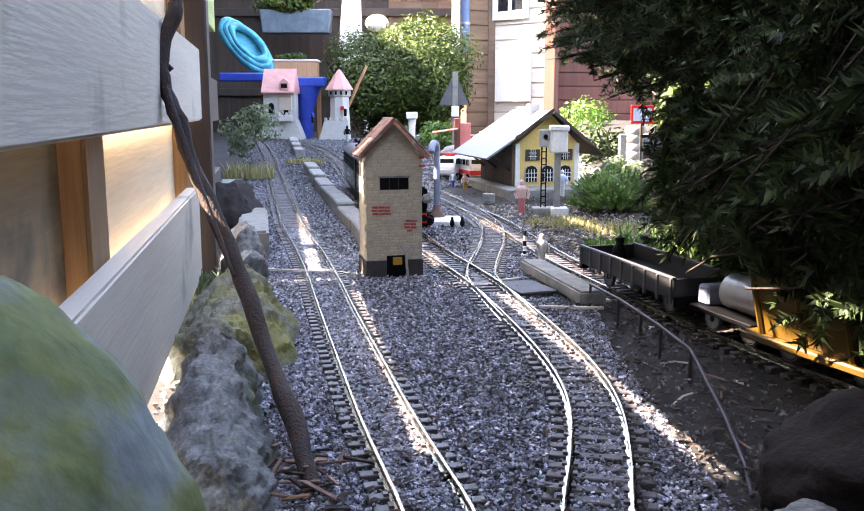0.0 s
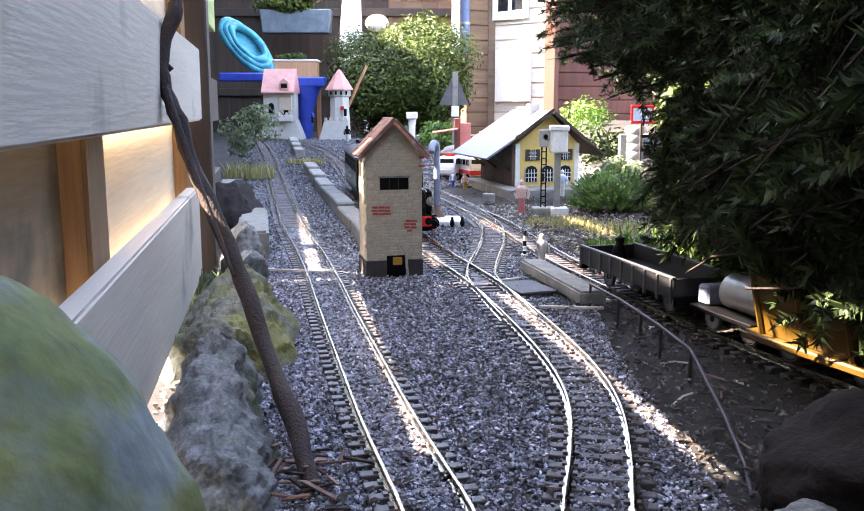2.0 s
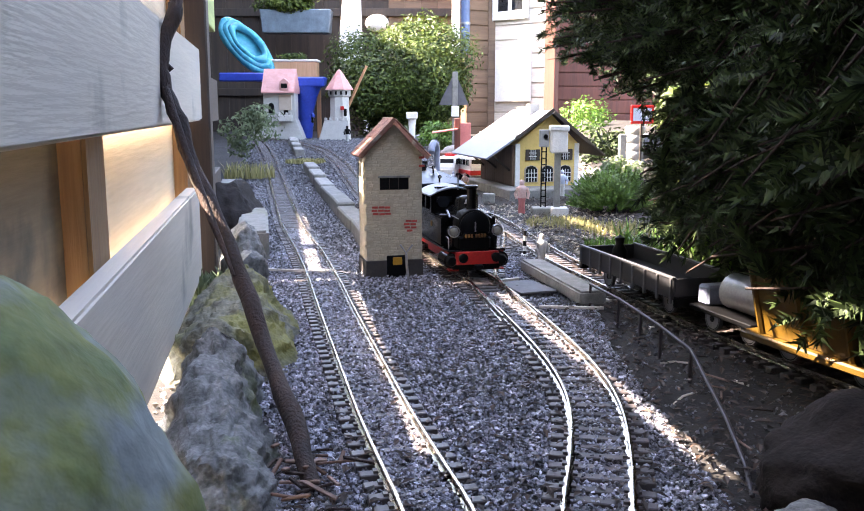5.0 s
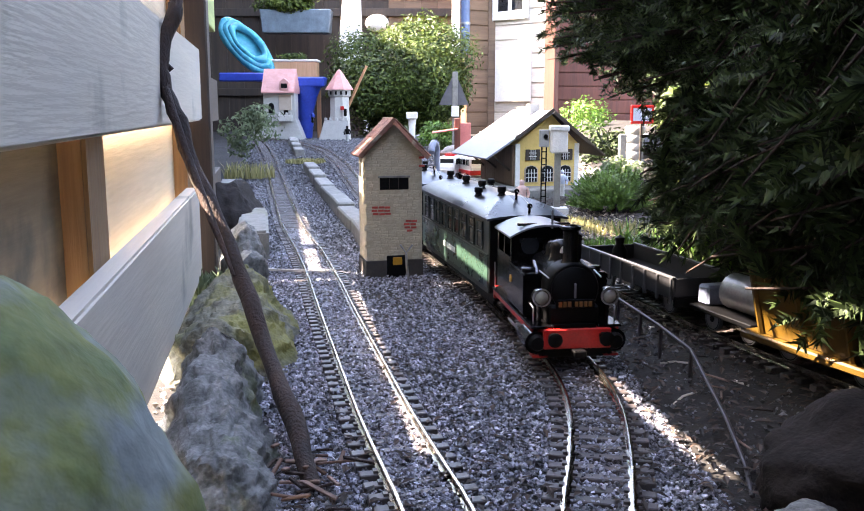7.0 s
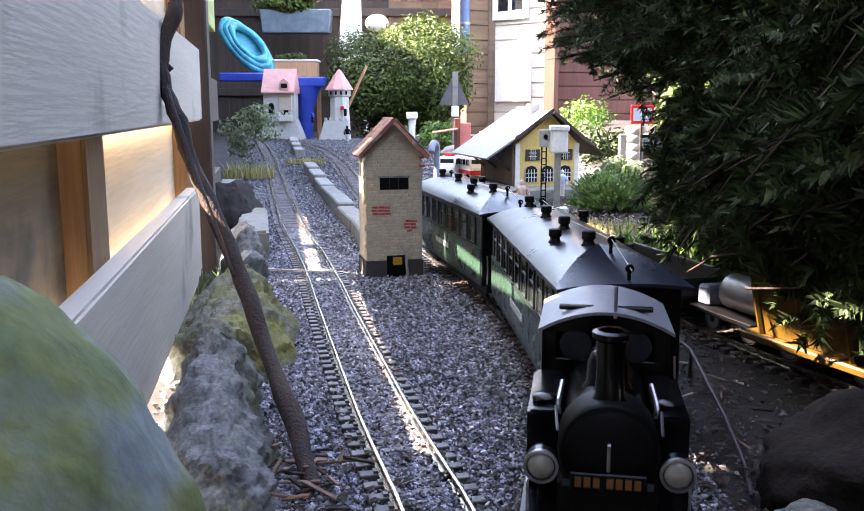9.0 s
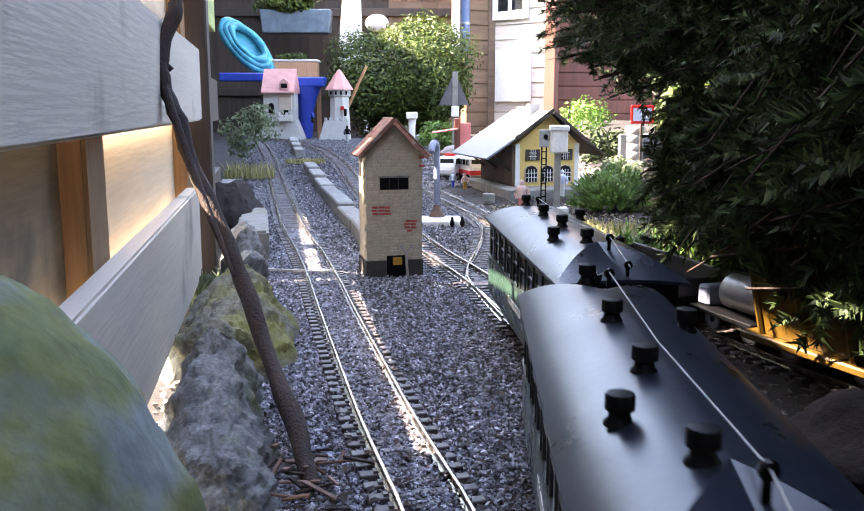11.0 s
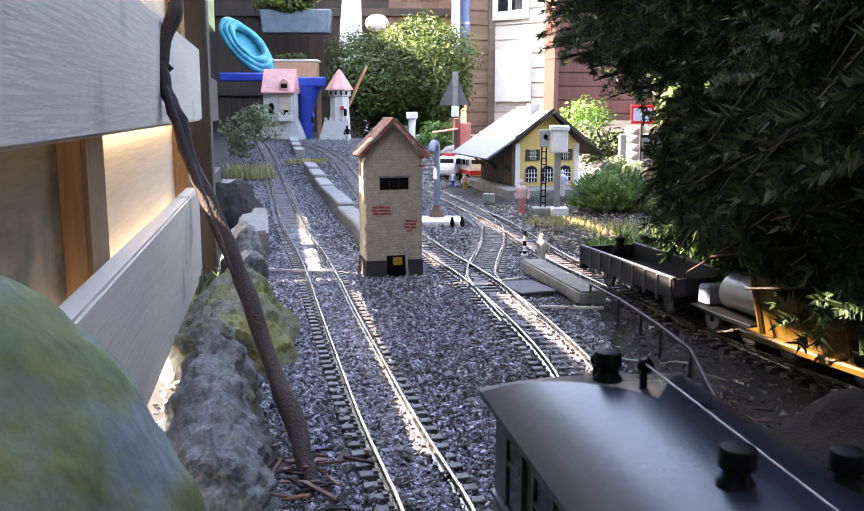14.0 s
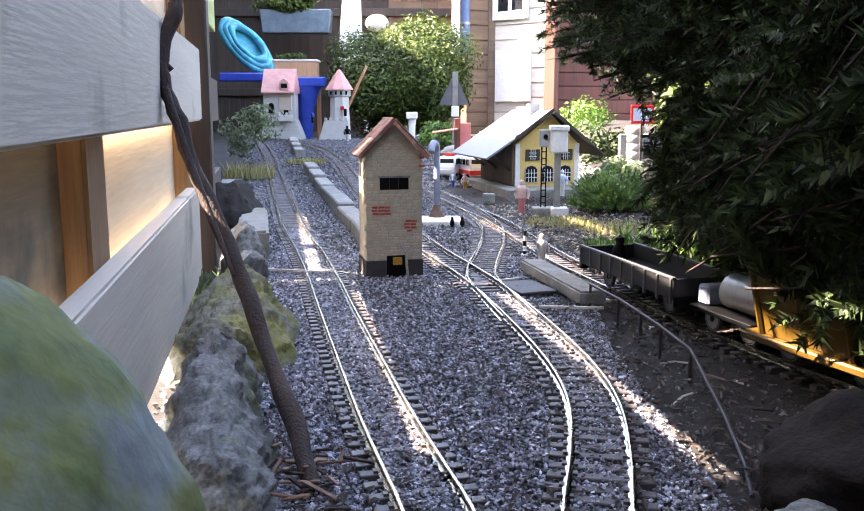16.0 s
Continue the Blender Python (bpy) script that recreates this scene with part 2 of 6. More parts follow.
def prism(outline, depth, m=None, bm=None, bevel=0.0):
    """An outline in (x, z) drawn out along y from 0 to depth."""
    own = bmesh.new()
    a = [own.verts.new((x, 0, z)) for x, z in outline]
    b = [own.verts.new((x, depth, z)) for x, z in outline]
    own.faces.new(a)
    own.faces.new(b[::-1])
    n = len(a)
    for i in range(n):
        own.faces.new((a[i], b[i], b[(i + 1) % n], a[(i + 1) % n]))
    if bevel:
        bmesh.ops.bevel(own, geom=own.edges[:], offset=bevel, segments=1, affect="EDGES", clamp_overlap=True)
    if m is not None:
        bmesh.ops.transform(own, verts=own.verts, matrix=m)
    return join(bm, own)


def boulder(sx, sy, sz, seed, sub=4, rough=0.22, flat=0.35, scale=1.6, grain=0.012):
    """A stone with its foot at z = 0: a lump cut by a few planes and worn by noise."""
    own = bmesh.new()
    bmesh.ops.create_icosphere(own, subdivisions=sub, radius=1)
    rng = random.Random(seed)
    planes = [(Vector((rng.gauss(0, 1), rng.gauss(0, 1), rng.gauss(0, 1))).normalized(), rng.uniform(1 - flat, 1)) for _ in range(9)]
    off = Vector((seed * 3.1, seed * 1.7, seed * 0.9))
    for v in own.verts:
        p = v.co.copy()
        for n, d in planes:
            k = p.dot(n) - d
            if k > 0:
                p -= n * k * 0.85
        p *= 1 + rough * noise.fractal(v.co * scale + off, 0.9, 2.1, 5) + 0.03 * noise.fractal(v.co * 5 + off, 0.8, 2.2, 4) + grain * noise.noise(v.co * 26 + off) + grain * 0.6 * noise.noise(v.co * 60 + off)
        v.co = (p.x * sx, p.y * sy, max(p.z * sz, -0.6 * sz))
    low = min(v.co.z for v in own.verts)
    bmesh.ops.translate(own, verts=own.verts, vec=(0, 0, -low))
    return own


def quick_mesh(name, verts, faces, material, parent=None, label="", category="", kind="", smooth=False, group=""):
    """One mesh from numpy arrays of places and of equally long faces."""
    verts, faces = np.asarray(verts, dtype=np.float32).reshape(-1, 3), np.asarray(faces, dtype=np.int32)
    me = bpy.data.meshes.new(name)
    me.vertices.add(len(verts))
    me.vertices.foreach_set("co", verts.ravel())
    k = faces.shape[1]
    me.loops.add(faces.size)
    me.loops.foreach_set("vertex_index", faces.ravel())
    me.polygons.add(len(faces))
    me.polygons.foreach_set("loop_start", np.arange(0, faces.size, k, dtype=np.int32))
    me.polygons.foreach_set("use_smooth", np.full(len(faces), smooth))
    me.update(calc_edges=True)
    me.validate()
    me.materials.append(material)
    ob = new(name, me)
    ob.parent = parent
    return tagged(ob, label, category, group, kind)


def rise(y):
    s = min(max((y - 2.6) / 2.6, 0), 1)
    return 0.075 * s * s * (3 - 2 * s)


class Path:
    """A smooth line on the ground through the points given, by its length."""

    def __init__(self, pts):
        q = [Vector((*p, 0)) for p in pts]
        q = [q[0] * 2 - q[1]] + q + [q[-1] * 2 - q[-2]]
        dense = []
        for i in range(1, len(q) - 2):
            p0, p1, p2, p3 = q[i - 1:i + 3]
            for k in range(24):
                t = k / 24
                dense.append(0.5 * (2 * p1 + (p2 - p0) * t + (2 * p0 - 5 * p1 + 4 * p2 - p3) * t * t + (3 * p1 - p0 - 3 * p2 + p3) * t ** 3))
        dense.append(q[-2])
        for _ in range(30):
            dense = [dense[0]] + [(a + b * 2 + c) / 4 for a, b, c in zip(dense, dense[1:], dense[2:])] + [dense[-1]]
        self.p = dense
        self.s = [0.0]
        for a, b in zip(dense, dense[1:]):
            self.s.append(self.s[-1] + (b - a).length)
        self.length = self.s[-1]

    def at(self, s):
        i = int(np.clip(np.searchsorted(self.s, s) - 1, 0, len(self.p) - 2))
        f = (s - self.s[i]) / (self.s[i + 1] - self.s[i])
        v = self.p[i].lerp(self.p[i + 1], f)
        return Vector((v.x, v.y, rise(v.y)))

    def way(self, s):
        return (self.at(s + 0.01) - self.at(s - 0.01)).normalized()

    def s_at_y(self, y):
        ys = [p.y for p in self.p]
        for i in range(len(ys) - 1):
            if (ys[i] - y) * (ys[i + 1] - y) <= 0 and ys[i] != ys[i + 1]:
                return self.s[i] + (ys[i] - y) / (ys[i] - ys[i + 1]) * (self.s[i + 1] - self.s[i])
        return 0.0


MAIN = Path([(-1.3, 6.3), (-0.95, 5.6), (-0.6, 4.65), (-0.49, 4.23), (-0.40, 3.85), (-0.265, 3.1), (-0.14, 2.4), (-0.02, 1.77), (0.073, 1.397), (0.111, 1.192), (0.135, 1.038), (0.149, 0.918), (0.153, 0.822), (0.148, 0.744), (0.138, 0.678), (0.128, 0.623), (0.113, 0.551), (0.096, 0.43), (0.092, 0.37), (0.098, 0.3), (0.126, 0.145), (0.157, 0.0), (0.205, -0.2), (0.28, -0.5), (0.36, -1.0), (0.5, -1.6), (0.66, -2.4)])
SIDING = Path([(-1.2, 6.0), (-1.09, 5.5), (-0.911, 4.735), (-0.71, 3.855), (-0.51, 2.914), (-0.344, 2.111), (-0.242, 1.683), (-0.178, 1.397), (-0.136, 1.192), (-0.078, 0.918), (-0.041, 0.744), (-0.012, 0.623), (0.005, 0.551), (0.03, 0.4), (0.05, 0.2), (0.055, 0.0)])
STATION = Path([(-0.35, 4.6), (-0.2, 3.9), (-0.03, 3.065), (0.1, 2.4), (0.158, 2.132), (0.202, 1.792), (0.236, 1.556), (0.268, 1.42), (0.30, 1.28), (0.34, 1.13), (0.379, 1.0), (0.418, 0.88), (0.495, 0.7), (0.61, 0.45), (0.76, 0.1)])
LINK = Path([(0.015, 2.86), (0.06, 2.62), (0.11, 2.34), (0.137, 2.1), (0.138, 1.95), (0.122, 1.76), (0.1, 1.6), (0.085, 1.48), (0.082, 1.387), (0.095, 1.278), (0.117, 1.12)])

# ---------------------------------------------------------------- ground


def make_ground():
    xs = [-30, -8, -3] + [round(-1.6 + 0.05 * i, 3) for i in range(85)] + [4, 9, 30]
    ys = [-30, -8, -2.5] + [round(-0.6 + 0.05 * i, 3) for i in range(150)] + [9, 14, 40]
    verts = []
    for y in ys:
        for x in xs:
            bank = 0.0
            right = x - (0.46 + 0.02 * y)
            if right > 0 and 0.1 < y < 7:
                bank = min(right * 0.25, 0.12)
            z = rise(y) + bank - 0.004 + 0.006 * noise.noise(Vector((x * 6, y * 6, 0)))
            verts.append((x, y, z))
    w = len(xs)
    faces = [(j * w + i, j * w + i + 1, (j + 1) * w + i + 1, (j + 1) * w + i) for j in range(len(ys) - 1) for i in range(w - 1)]
    quick_mesh("ground", verts, faces, M_SOIL, None, "dark garden soil under the railway", "ground", "structure", smooth=True)


make_ground()


def scatter_grit(name, n, y0, y1, size0, size1, seed, label, left, right, material=None, lift=0.0):
    """Loose stones, each a rough eight-sided lump."""
    rng = np.random.default_rng(seed)
    y = y0 + (y1 - y0) * rng.random(n) ** 1.25
    lx = np.array([left(v) for v in y])
    rx = np.array([right(v) for v in y])
    x = lx + (rx - lx) * rng.random(n)
    z = np.array([rise(v) for v in y]) + rng.uniform(-0.0062, 0.0020, n) + lift
    size = size0 + (size1 - size0) * rng.random(n) ** 2
    base = np.array([(1, 0, 0), (0, 1, 0), (-1, 0, 0), (0, -1, 0), (0, 0, 1), (0, 0, -1)], float)
    tri = np.array([(0, 1, 4), (1, 2, 4), (2, 3, 4), (3, 0, 4), (1, 0, 5), (2, 1, 5), (3, 2, 5), (0, 3, 5)])
    shape = base[None] * rng.uniform(0.55, 1.15, (n, 6, 1)) + rng.uniform(-0.28, 0.28, (n, 6, 3))
    a, b = rng.uniform(0, 6.28, n), rng.uniform(-0.7, 0.7, n)
    ca, sa, cb, sb = np.cos(a)[:, None], np.sin(a)[:, None], np.cos(b)[:, None], np.sin(b)[:, None]
    X, Y, Z = shape[..., 0], shape[..., 1], shape[..., 2]
    Y, Z = Y * cb - Z * sb, Y * sb + Z * cb
    X, Y = X * ca - Y * sa, X * sa + Y * ca
    v = np.stack([X, Y, Z * 0.8], -1) * (size / 2)[:, None, None] + np.stack([x, y, z], -1)[:, None, :]
    f = tri[None] + (np.arange(n) * 6)[:, None, None]
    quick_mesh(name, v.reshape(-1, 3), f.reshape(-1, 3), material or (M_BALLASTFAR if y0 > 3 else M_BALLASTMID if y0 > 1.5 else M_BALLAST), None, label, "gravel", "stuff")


def siding_x(y):
    return SIDING.at(SIDING.s_at_y(y)).x


def station_x(y):
    return STATION.at(STATION.s_at_y(y)).x


SX = [siding_x(0.05 * i) for i in range(120)]
CX = [station_x(max(0.15, min(0.05 * i, 4.5))) for i in range(120)]


def table(t, y):
    return t[int(min(max(y / 0.05, 0), 119))]


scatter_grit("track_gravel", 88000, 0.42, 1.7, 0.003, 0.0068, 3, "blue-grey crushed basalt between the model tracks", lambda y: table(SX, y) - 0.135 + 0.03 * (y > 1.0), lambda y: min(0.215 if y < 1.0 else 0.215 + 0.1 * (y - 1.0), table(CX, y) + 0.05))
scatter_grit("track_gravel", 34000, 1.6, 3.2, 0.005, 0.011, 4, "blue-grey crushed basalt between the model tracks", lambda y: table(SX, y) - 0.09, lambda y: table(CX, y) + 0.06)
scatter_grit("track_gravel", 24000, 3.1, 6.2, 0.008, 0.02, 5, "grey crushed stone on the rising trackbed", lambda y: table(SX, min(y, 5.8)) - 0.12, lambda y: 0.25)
scatter_grit("track_gravel", 9000, -0.3, 0.5, 0.0035, 0.008, 6, "blue-grey crushed basalt between the model tracks", lambda y: -0.05, lambda y: 0.22)

# ---------------------------------------------------------------- tracks
GAUGE = 0.0475
SLEEPER_STEP = 0.0207


def sleeper_mesh(half=0.041):
    bm = box(-0.005, 0.005, -half, half, -0.003, 0.004, 0.0008)
    for side in (-1, 1):
        for dy in (-0.0045, 0.0045):
            c = side * GAUGE / 2 + dy
            box(-0.0028, 0.0028, c - 0.0018, c + 0.0018, 0.0035, 0.0062, 0, bm)
    return mesh_of(bm, M_SLEEPER)


SLEEPER = sleeper_mesh()


def rail_mesh(path, s0, s1, off):
    prof = [(-0.0034, 0.004), (0.0034, 0.004), (0.0034, 0.0048), (0.0007, 0.0058), (0.0007, 0.0092), (0.0015, 0.0098), (0.0015, 0.0117), (0.0010, 0.0121), (-0.0010, 0.0121), (-0.0015, 0.0117), (-0.0015, 0.0098), (-0.0007, 0.0092), (-0.0007, 0.0058), (-0.0034, 0.0048)]
    n = max(int((s1 - s0) / 0.03), 3)
    bm = bmesh.new()
    rings = []
    for i in range(n + 1):
        s = s0 + (s1 - s0) * i / n
        p, w = path.at(s), path.way(s)
        side = Vector((-w.y, w.x, 0)).normalized()
        rings.append([bm.verts.new(p + side * (off + a) + Vector((0, 0, b))) for a, b in prof])
    k = len(prof)
    for a, b in zip(rings, rings[1:]):
        for i in range(k):
            bm.faces.new((a[i], a[(i + 1) % k], b[(i + 1) % k], b[i]))
    bm.faces.new(rings[0])
    bm.faces.new(rings[-1][::-1])
    return mesh_of(bm, M_RAIL, 40)


def make_track(path, label, s0=0.0, s1=None, sleepers=True, skip=()):
    s1 = s1 or path.length
    t = thing("railway_track", label, "railway track", group="model railway tracks", kind="structure")
    for off in (GAUGE / 2, -GAUGE / 2):
        part("rail", rail_mesh(path, s0, s1, off), None, t, "shiny metal rail")
    if sleepers:
        rng = random.Random(len(label))
        n = int((s1 - s0) / SLEEPER_STEP)
        for i in range(n):
            s = s0 + (i + 0.5) * SLEEPER_STEP
            p, w = path.at(s), path.way(s)
            if any(a < p.y < b for a, b in skip):
                continue
            m = Matrix.Translation(p + Vector((0, 0, rng.uniform(-0.0007, 0.0003)))) @ Matrix.Rotation(math.atan2(w.y, w.x) + rng.gauss(0, 0.012), 4, "Z")
            part("sleeper", SLEEPER, None, t, m=m)
    return t


make_track(MAIN, "curving model railway track with shiny rails and dark sleepers", 0.3, MAIN.s_at_y(-1.2))
make_track(SIDING, "straight model railway track half sunk in basalt gravel", 0.2, SIDING.s_at_y(0.05))
make_track(STATION, "model railway track in front of the yellow station", 0.0, STATION.s_at_y(0.5))
make_track(LINK, "turnout track linking two model railway lines", 0.0, LINK.length, skip=((1.0, 1.36), (2.3, 2.9)))



def bed_track(path, y0, y1, n, seed, lift):
    """Gravel thrown over the sleepers between the rails."""
    ys = np.linspace(y0, y1, 200)
    mid = [path.at(path.s_at_y(v)).x for v in ys]
    scatter_grit("track_gravel", n, y0, y1, 0.003, 0.0062, seed, "basalt gravel lying over the sleepers between rails", lambda y: float(np.interp(y, ys, mid)) - 0.021, lambda y: float(np.interp(y, ys, mid)) + 0.021, None, lift)


bed_track(SIDING, 0.46, 2.0, 17000, 81, 0.0038)
bed_track(MAIN, 0.46, 1.3, 6500, 82, 0.0026)

# ---------------------------------------------------------------- wooden fence
FENCE_POSE = Matrix.Translation((-0.276, 0.9, 0)) @ Matrix.Rotation(math.atan2(0.179, 0.984), 4, "Z")


def make_fence():
    """Local y runs along the fence, local x points to the tracks."""
    f = thing("hit_and_miss_fence", "pale new timber fence of staggered horizontal boards", "fence", FENCE_POSE, kind="structure")
    end = 0.53
    boards = [(0.03, 0.164), (0.262, 0.375), (0.49, 0.61), (0.722, 0.86)]
    z = 0.862
    # Closed boards above the view, added to keep the near ground in shade.
    while z < 1.75:
        boards.append((z, z + 0.125))
        z += 0.127
    for i, (a, b) in enumerate(boards):
        bm = box(-0.02, 0.0, -2.6, end if i else 0.41, a, b, 0.0025, seg=2)
        part("front_board", bm, M_FENCE, f)
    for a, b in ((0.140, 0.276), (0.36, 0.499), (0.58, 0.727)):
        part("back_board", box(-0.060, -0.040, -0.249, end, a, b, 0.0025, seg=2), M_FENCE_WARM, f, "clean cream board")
        part("back_board", box(-0.060, -0.040, -2.6, -0.251, a, b + 0.05, 0.0025, seg=2), M_FENCE_MOULD_SHADE, f, "brown mould-stained board, also darkened for shade")
    for y in (-1.9, -0.245, 0.49):
        bm = box(-0.0398, -0.0202, y - 0.036, y + 0.036, -0.05, 1.8, 0.003, seg=2)
        part("post", bm, M_POST, f)
    part("end_post", box(-0.06, 0.012, end + 0.012, end + 0.075, -0.05, 1.5, 0.003), M_DARKWOOD, f)


make_fence()


def make_green_fence():
    f = thing("green_board_fence", "green-stained board fence in dappled light", "fence", FENCE_POSE, kind="structure")
    # Four lowest boards added dark to stop the sun; top ones shade the conifer.
    for i in range(16):
        z = 0.02 + i * 0.115
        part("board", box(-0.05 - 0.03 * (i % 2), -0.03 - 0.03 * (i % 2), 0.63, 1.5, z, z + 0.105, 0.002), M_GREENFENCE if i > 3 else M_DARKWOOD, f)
    for y in (0.9, 1.45):
        part("post", box(-0.12, -0.085, y - 0.03, y + 0.03, 0, 1.8, 0.004), M_DARKWOOD, f)
    d = thing("dark_side_fence", "added dark fence on the garden's far side, stepped to cast shade", "fence", Matrix.Translation((-0.62, 2.35, 0)) @ Matrix.Rotation(math.atan2(1.55, 5.9), 4, "Z"), kind="structure")
    # Heights are made up to drop shade on siding, castle and lower bush.
    for k in range(41):
        part("board", box(-0.02, 0.0, k * 0.15, k * 0.15 + 0.1496, 0.0, (1.8 if k < 4 else 1.2 if k < 13 else 2.2) + 0.006 * (k % 3), 0.002), M_DARKWOOD, d)
    for z in (0.2, 0.75):
        part("rail", box(-0.06, -0.0205, 0, 6.1, z, z + 0.06, 0.003), M_DARKWOOD, d)
    # Pale paving is made up so the gap between boards looks sunlit.
    part("neighbour_paving", box(-2.6, -0.44, -1.2, 1.3, -0.02, 0.012), M_PAVING, None, "added pale concrete paving, to show bright through the fence gap", category="paving", kind="structure")


make_green_fence()


def lump(name, x, y, z, sx, sy, sz, seed, material, label, rot=0, category="stone", group="", **kw):
    kw = {"sub": 5, "rough": 0.2, "flat": 0.45, "scale": 1.1, **kw}
    ob = part(name, boulder(sx, sy, sz, seed, **kw), material, None, label, 60, Matrix.Translation((x, y, z)) @ Matrix.Rotation(radians(rot), 4, "Z"), category, group)
    return ob


lump("mossy_boulder", -0.165, 0.262, -0.002, 0.093, 0.104, 0.145, 21, M_MOSSROCK, "large rounded boulder covered in green algae", sub=5, rough=0.05, flat=0.06, scale=0.9, grain=0.004)
G = "stones edging the track"


def hewn(length, width, far, near, seed, ridge=0.45, rough=0.1, cuts=44):
    """A split stone lying along y: a tapered block, higher at its far end, broken by noise."""
    own = bmesh.new()
    bmesh.ops.create_cube(own, size=1)
    bmesh.ops.subdivide_edges(own, edges=own.edges[:], cuts=cuts, use_grid_fill=True)
    off = Vector((seed * 2.3, seed * 1.1, seed * 0.7))
    for v in own.verts:
        u, w, t = v.co.x * 2, v.co.y * 2, v.co.z + 0.5
        top = near + (far - near) * (0.5 + 0.5 * w)
        narrow = 1 - (1 - ridge) * t ** 1.3
        ends = 1 - 0.28 * t * (1 if w > 0 else 0.6) * w * w
        p = Vector((u * width / 2 * narrow * (1 - 0.22 * w * w), w * length / 2 * ends, top * t * (1 - 0.12 * u * u)))
        v.co = p
    bmesh.ops.recalc_face_normals(own, faces=own.faces)
    own.normal_update()
    moves = []
    for v in own.verts:
        q = v.co * 14 + off
        k = 1.5 * noise.noise(q) + 0.9 * (0.5 - abs(noise.noise(q * 2.1))) + 0.45 * noise.noise(q * 4.3) + 0.3 * noise.noise(q * 9) + 0.22 * noise.noise(q * 19)
        moves.append(v.normal * k * rough * 0.1)
    for v, d in zip(own.verts, moves):
        v.co += d
    return own


for x, y, dims, turn, seed, mm, lab in ((-0.180, 0.69, (0.28, 0.094, 0.09, 0.048), 12, 4, M_GRANITE, "rough grey split granite stone beside the track"),
                                        (-0.240, 1.02, (0.31, 0.150, 0.086, 0.06), 9, 9, M_GRANITE_MOSS, "mossy yellow-green granite stone beside the track")):
    part("edging_stone", hewn(*dims, seed), mm, None, lab, 35, pose(x, y, -0.012, 0, 0, turn), "stone", G)
lump("edging_stone", -0.33, 1.52, -0.015, 0.04, 0.06, 0.062, 7, M_GRANITE, "smooth grey stone beside the track", 10, group=G)
lump("edging_stone", -0.30, 1.36, -0.015, 0.04, 0.05, 0.048, 9, M_GRANITE, "pale grey stone beside the track", 30, group=G)
lump("edging_stone", -0.45, 1.95, -0.015, 0.06, 0.2, 0.085, 12, M_LAVA, "dark rough lava stone by the fence", 0, group=G)
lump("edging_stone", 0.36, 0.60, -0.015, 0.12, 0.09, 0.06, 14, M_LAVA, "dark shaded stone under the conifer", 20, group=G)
lump("edging_stone", 0.25, 0.52, -0.015, 0.035, 0.03, 0.028, 15, M_GRANITE, "small grey stone at the gravel's edge", 0, group=G)


def make_stick():
    wobble = random.Random(12)
    pts = [(-0.088, 0.606, -0.001), (-0.104, 0.655, 0.022), (-0.124, 0.7, 0.044), (-0.15, 0.755, 0.074), (-0.178, 0.805, 0.12), (-0.206, 0.845, 0.165), (-0.229, 0.868, 0.203), (-0.244, 0.882, 0.23), (-0.258, 0.897, 0.268), (-0.272, 0.907, 0.298), (-0.279, 0.913, 0.319), (-0.277, 0.928, 0.352), (-0.27, 0.943, 0.376), (-0.27, 0.955, 0.394), (-0.285, 0.975, 0.5)]
    fine = []
    for a, b in zip(pts, pts[1:]):
        for k in range(3):
            fine.append(Vector(a).lerp(Vector(b), k / 3) + Vector((wobble.uniform(-1, 1), wobble.uniform(-1, 1), 0)) * 0.0012)
    fine.append(Vector(pts[-1]))
    r = [0.0078 - 0.0008 * math.sin(i) for i in range(len(fine))]
    st = thing("leaning_branch", "bare brown branch leaning on the fence", "branch")
    part("stem", tube(fine, r, 10, jitter=0.06, rng=wobble), M_BARK, st, smooth=70)
    part("side_shoot", tube([(-0.271, 0.9, 0.301), (-0.245, 0.868, 0.241), (-0.217, 0.83, 0.189), (-0.199, 0.81, 0.156), (-0.183, 0.79, 0.128)], [0.004, 0.0045, 0.004, 0.003, 0.0015], 8, jitter=0.1, rng=wobble), M_BARK, st, smooth=70)
    part("side_shoot", tube([(-0.272, 0.93, 0.32), (-0.285, 0.925, 0.335)], [0.003, 0.001], 6), M_BARK, st)


make_stick()

# ---------------------------------------------------------------- stone tower


M_PLINTH = mat("dark_plinth_brown", (0.055, 0.045, 0.04), (0.03, 0.025, 0.022), rough=0.8, scale=60, bump=0.3)


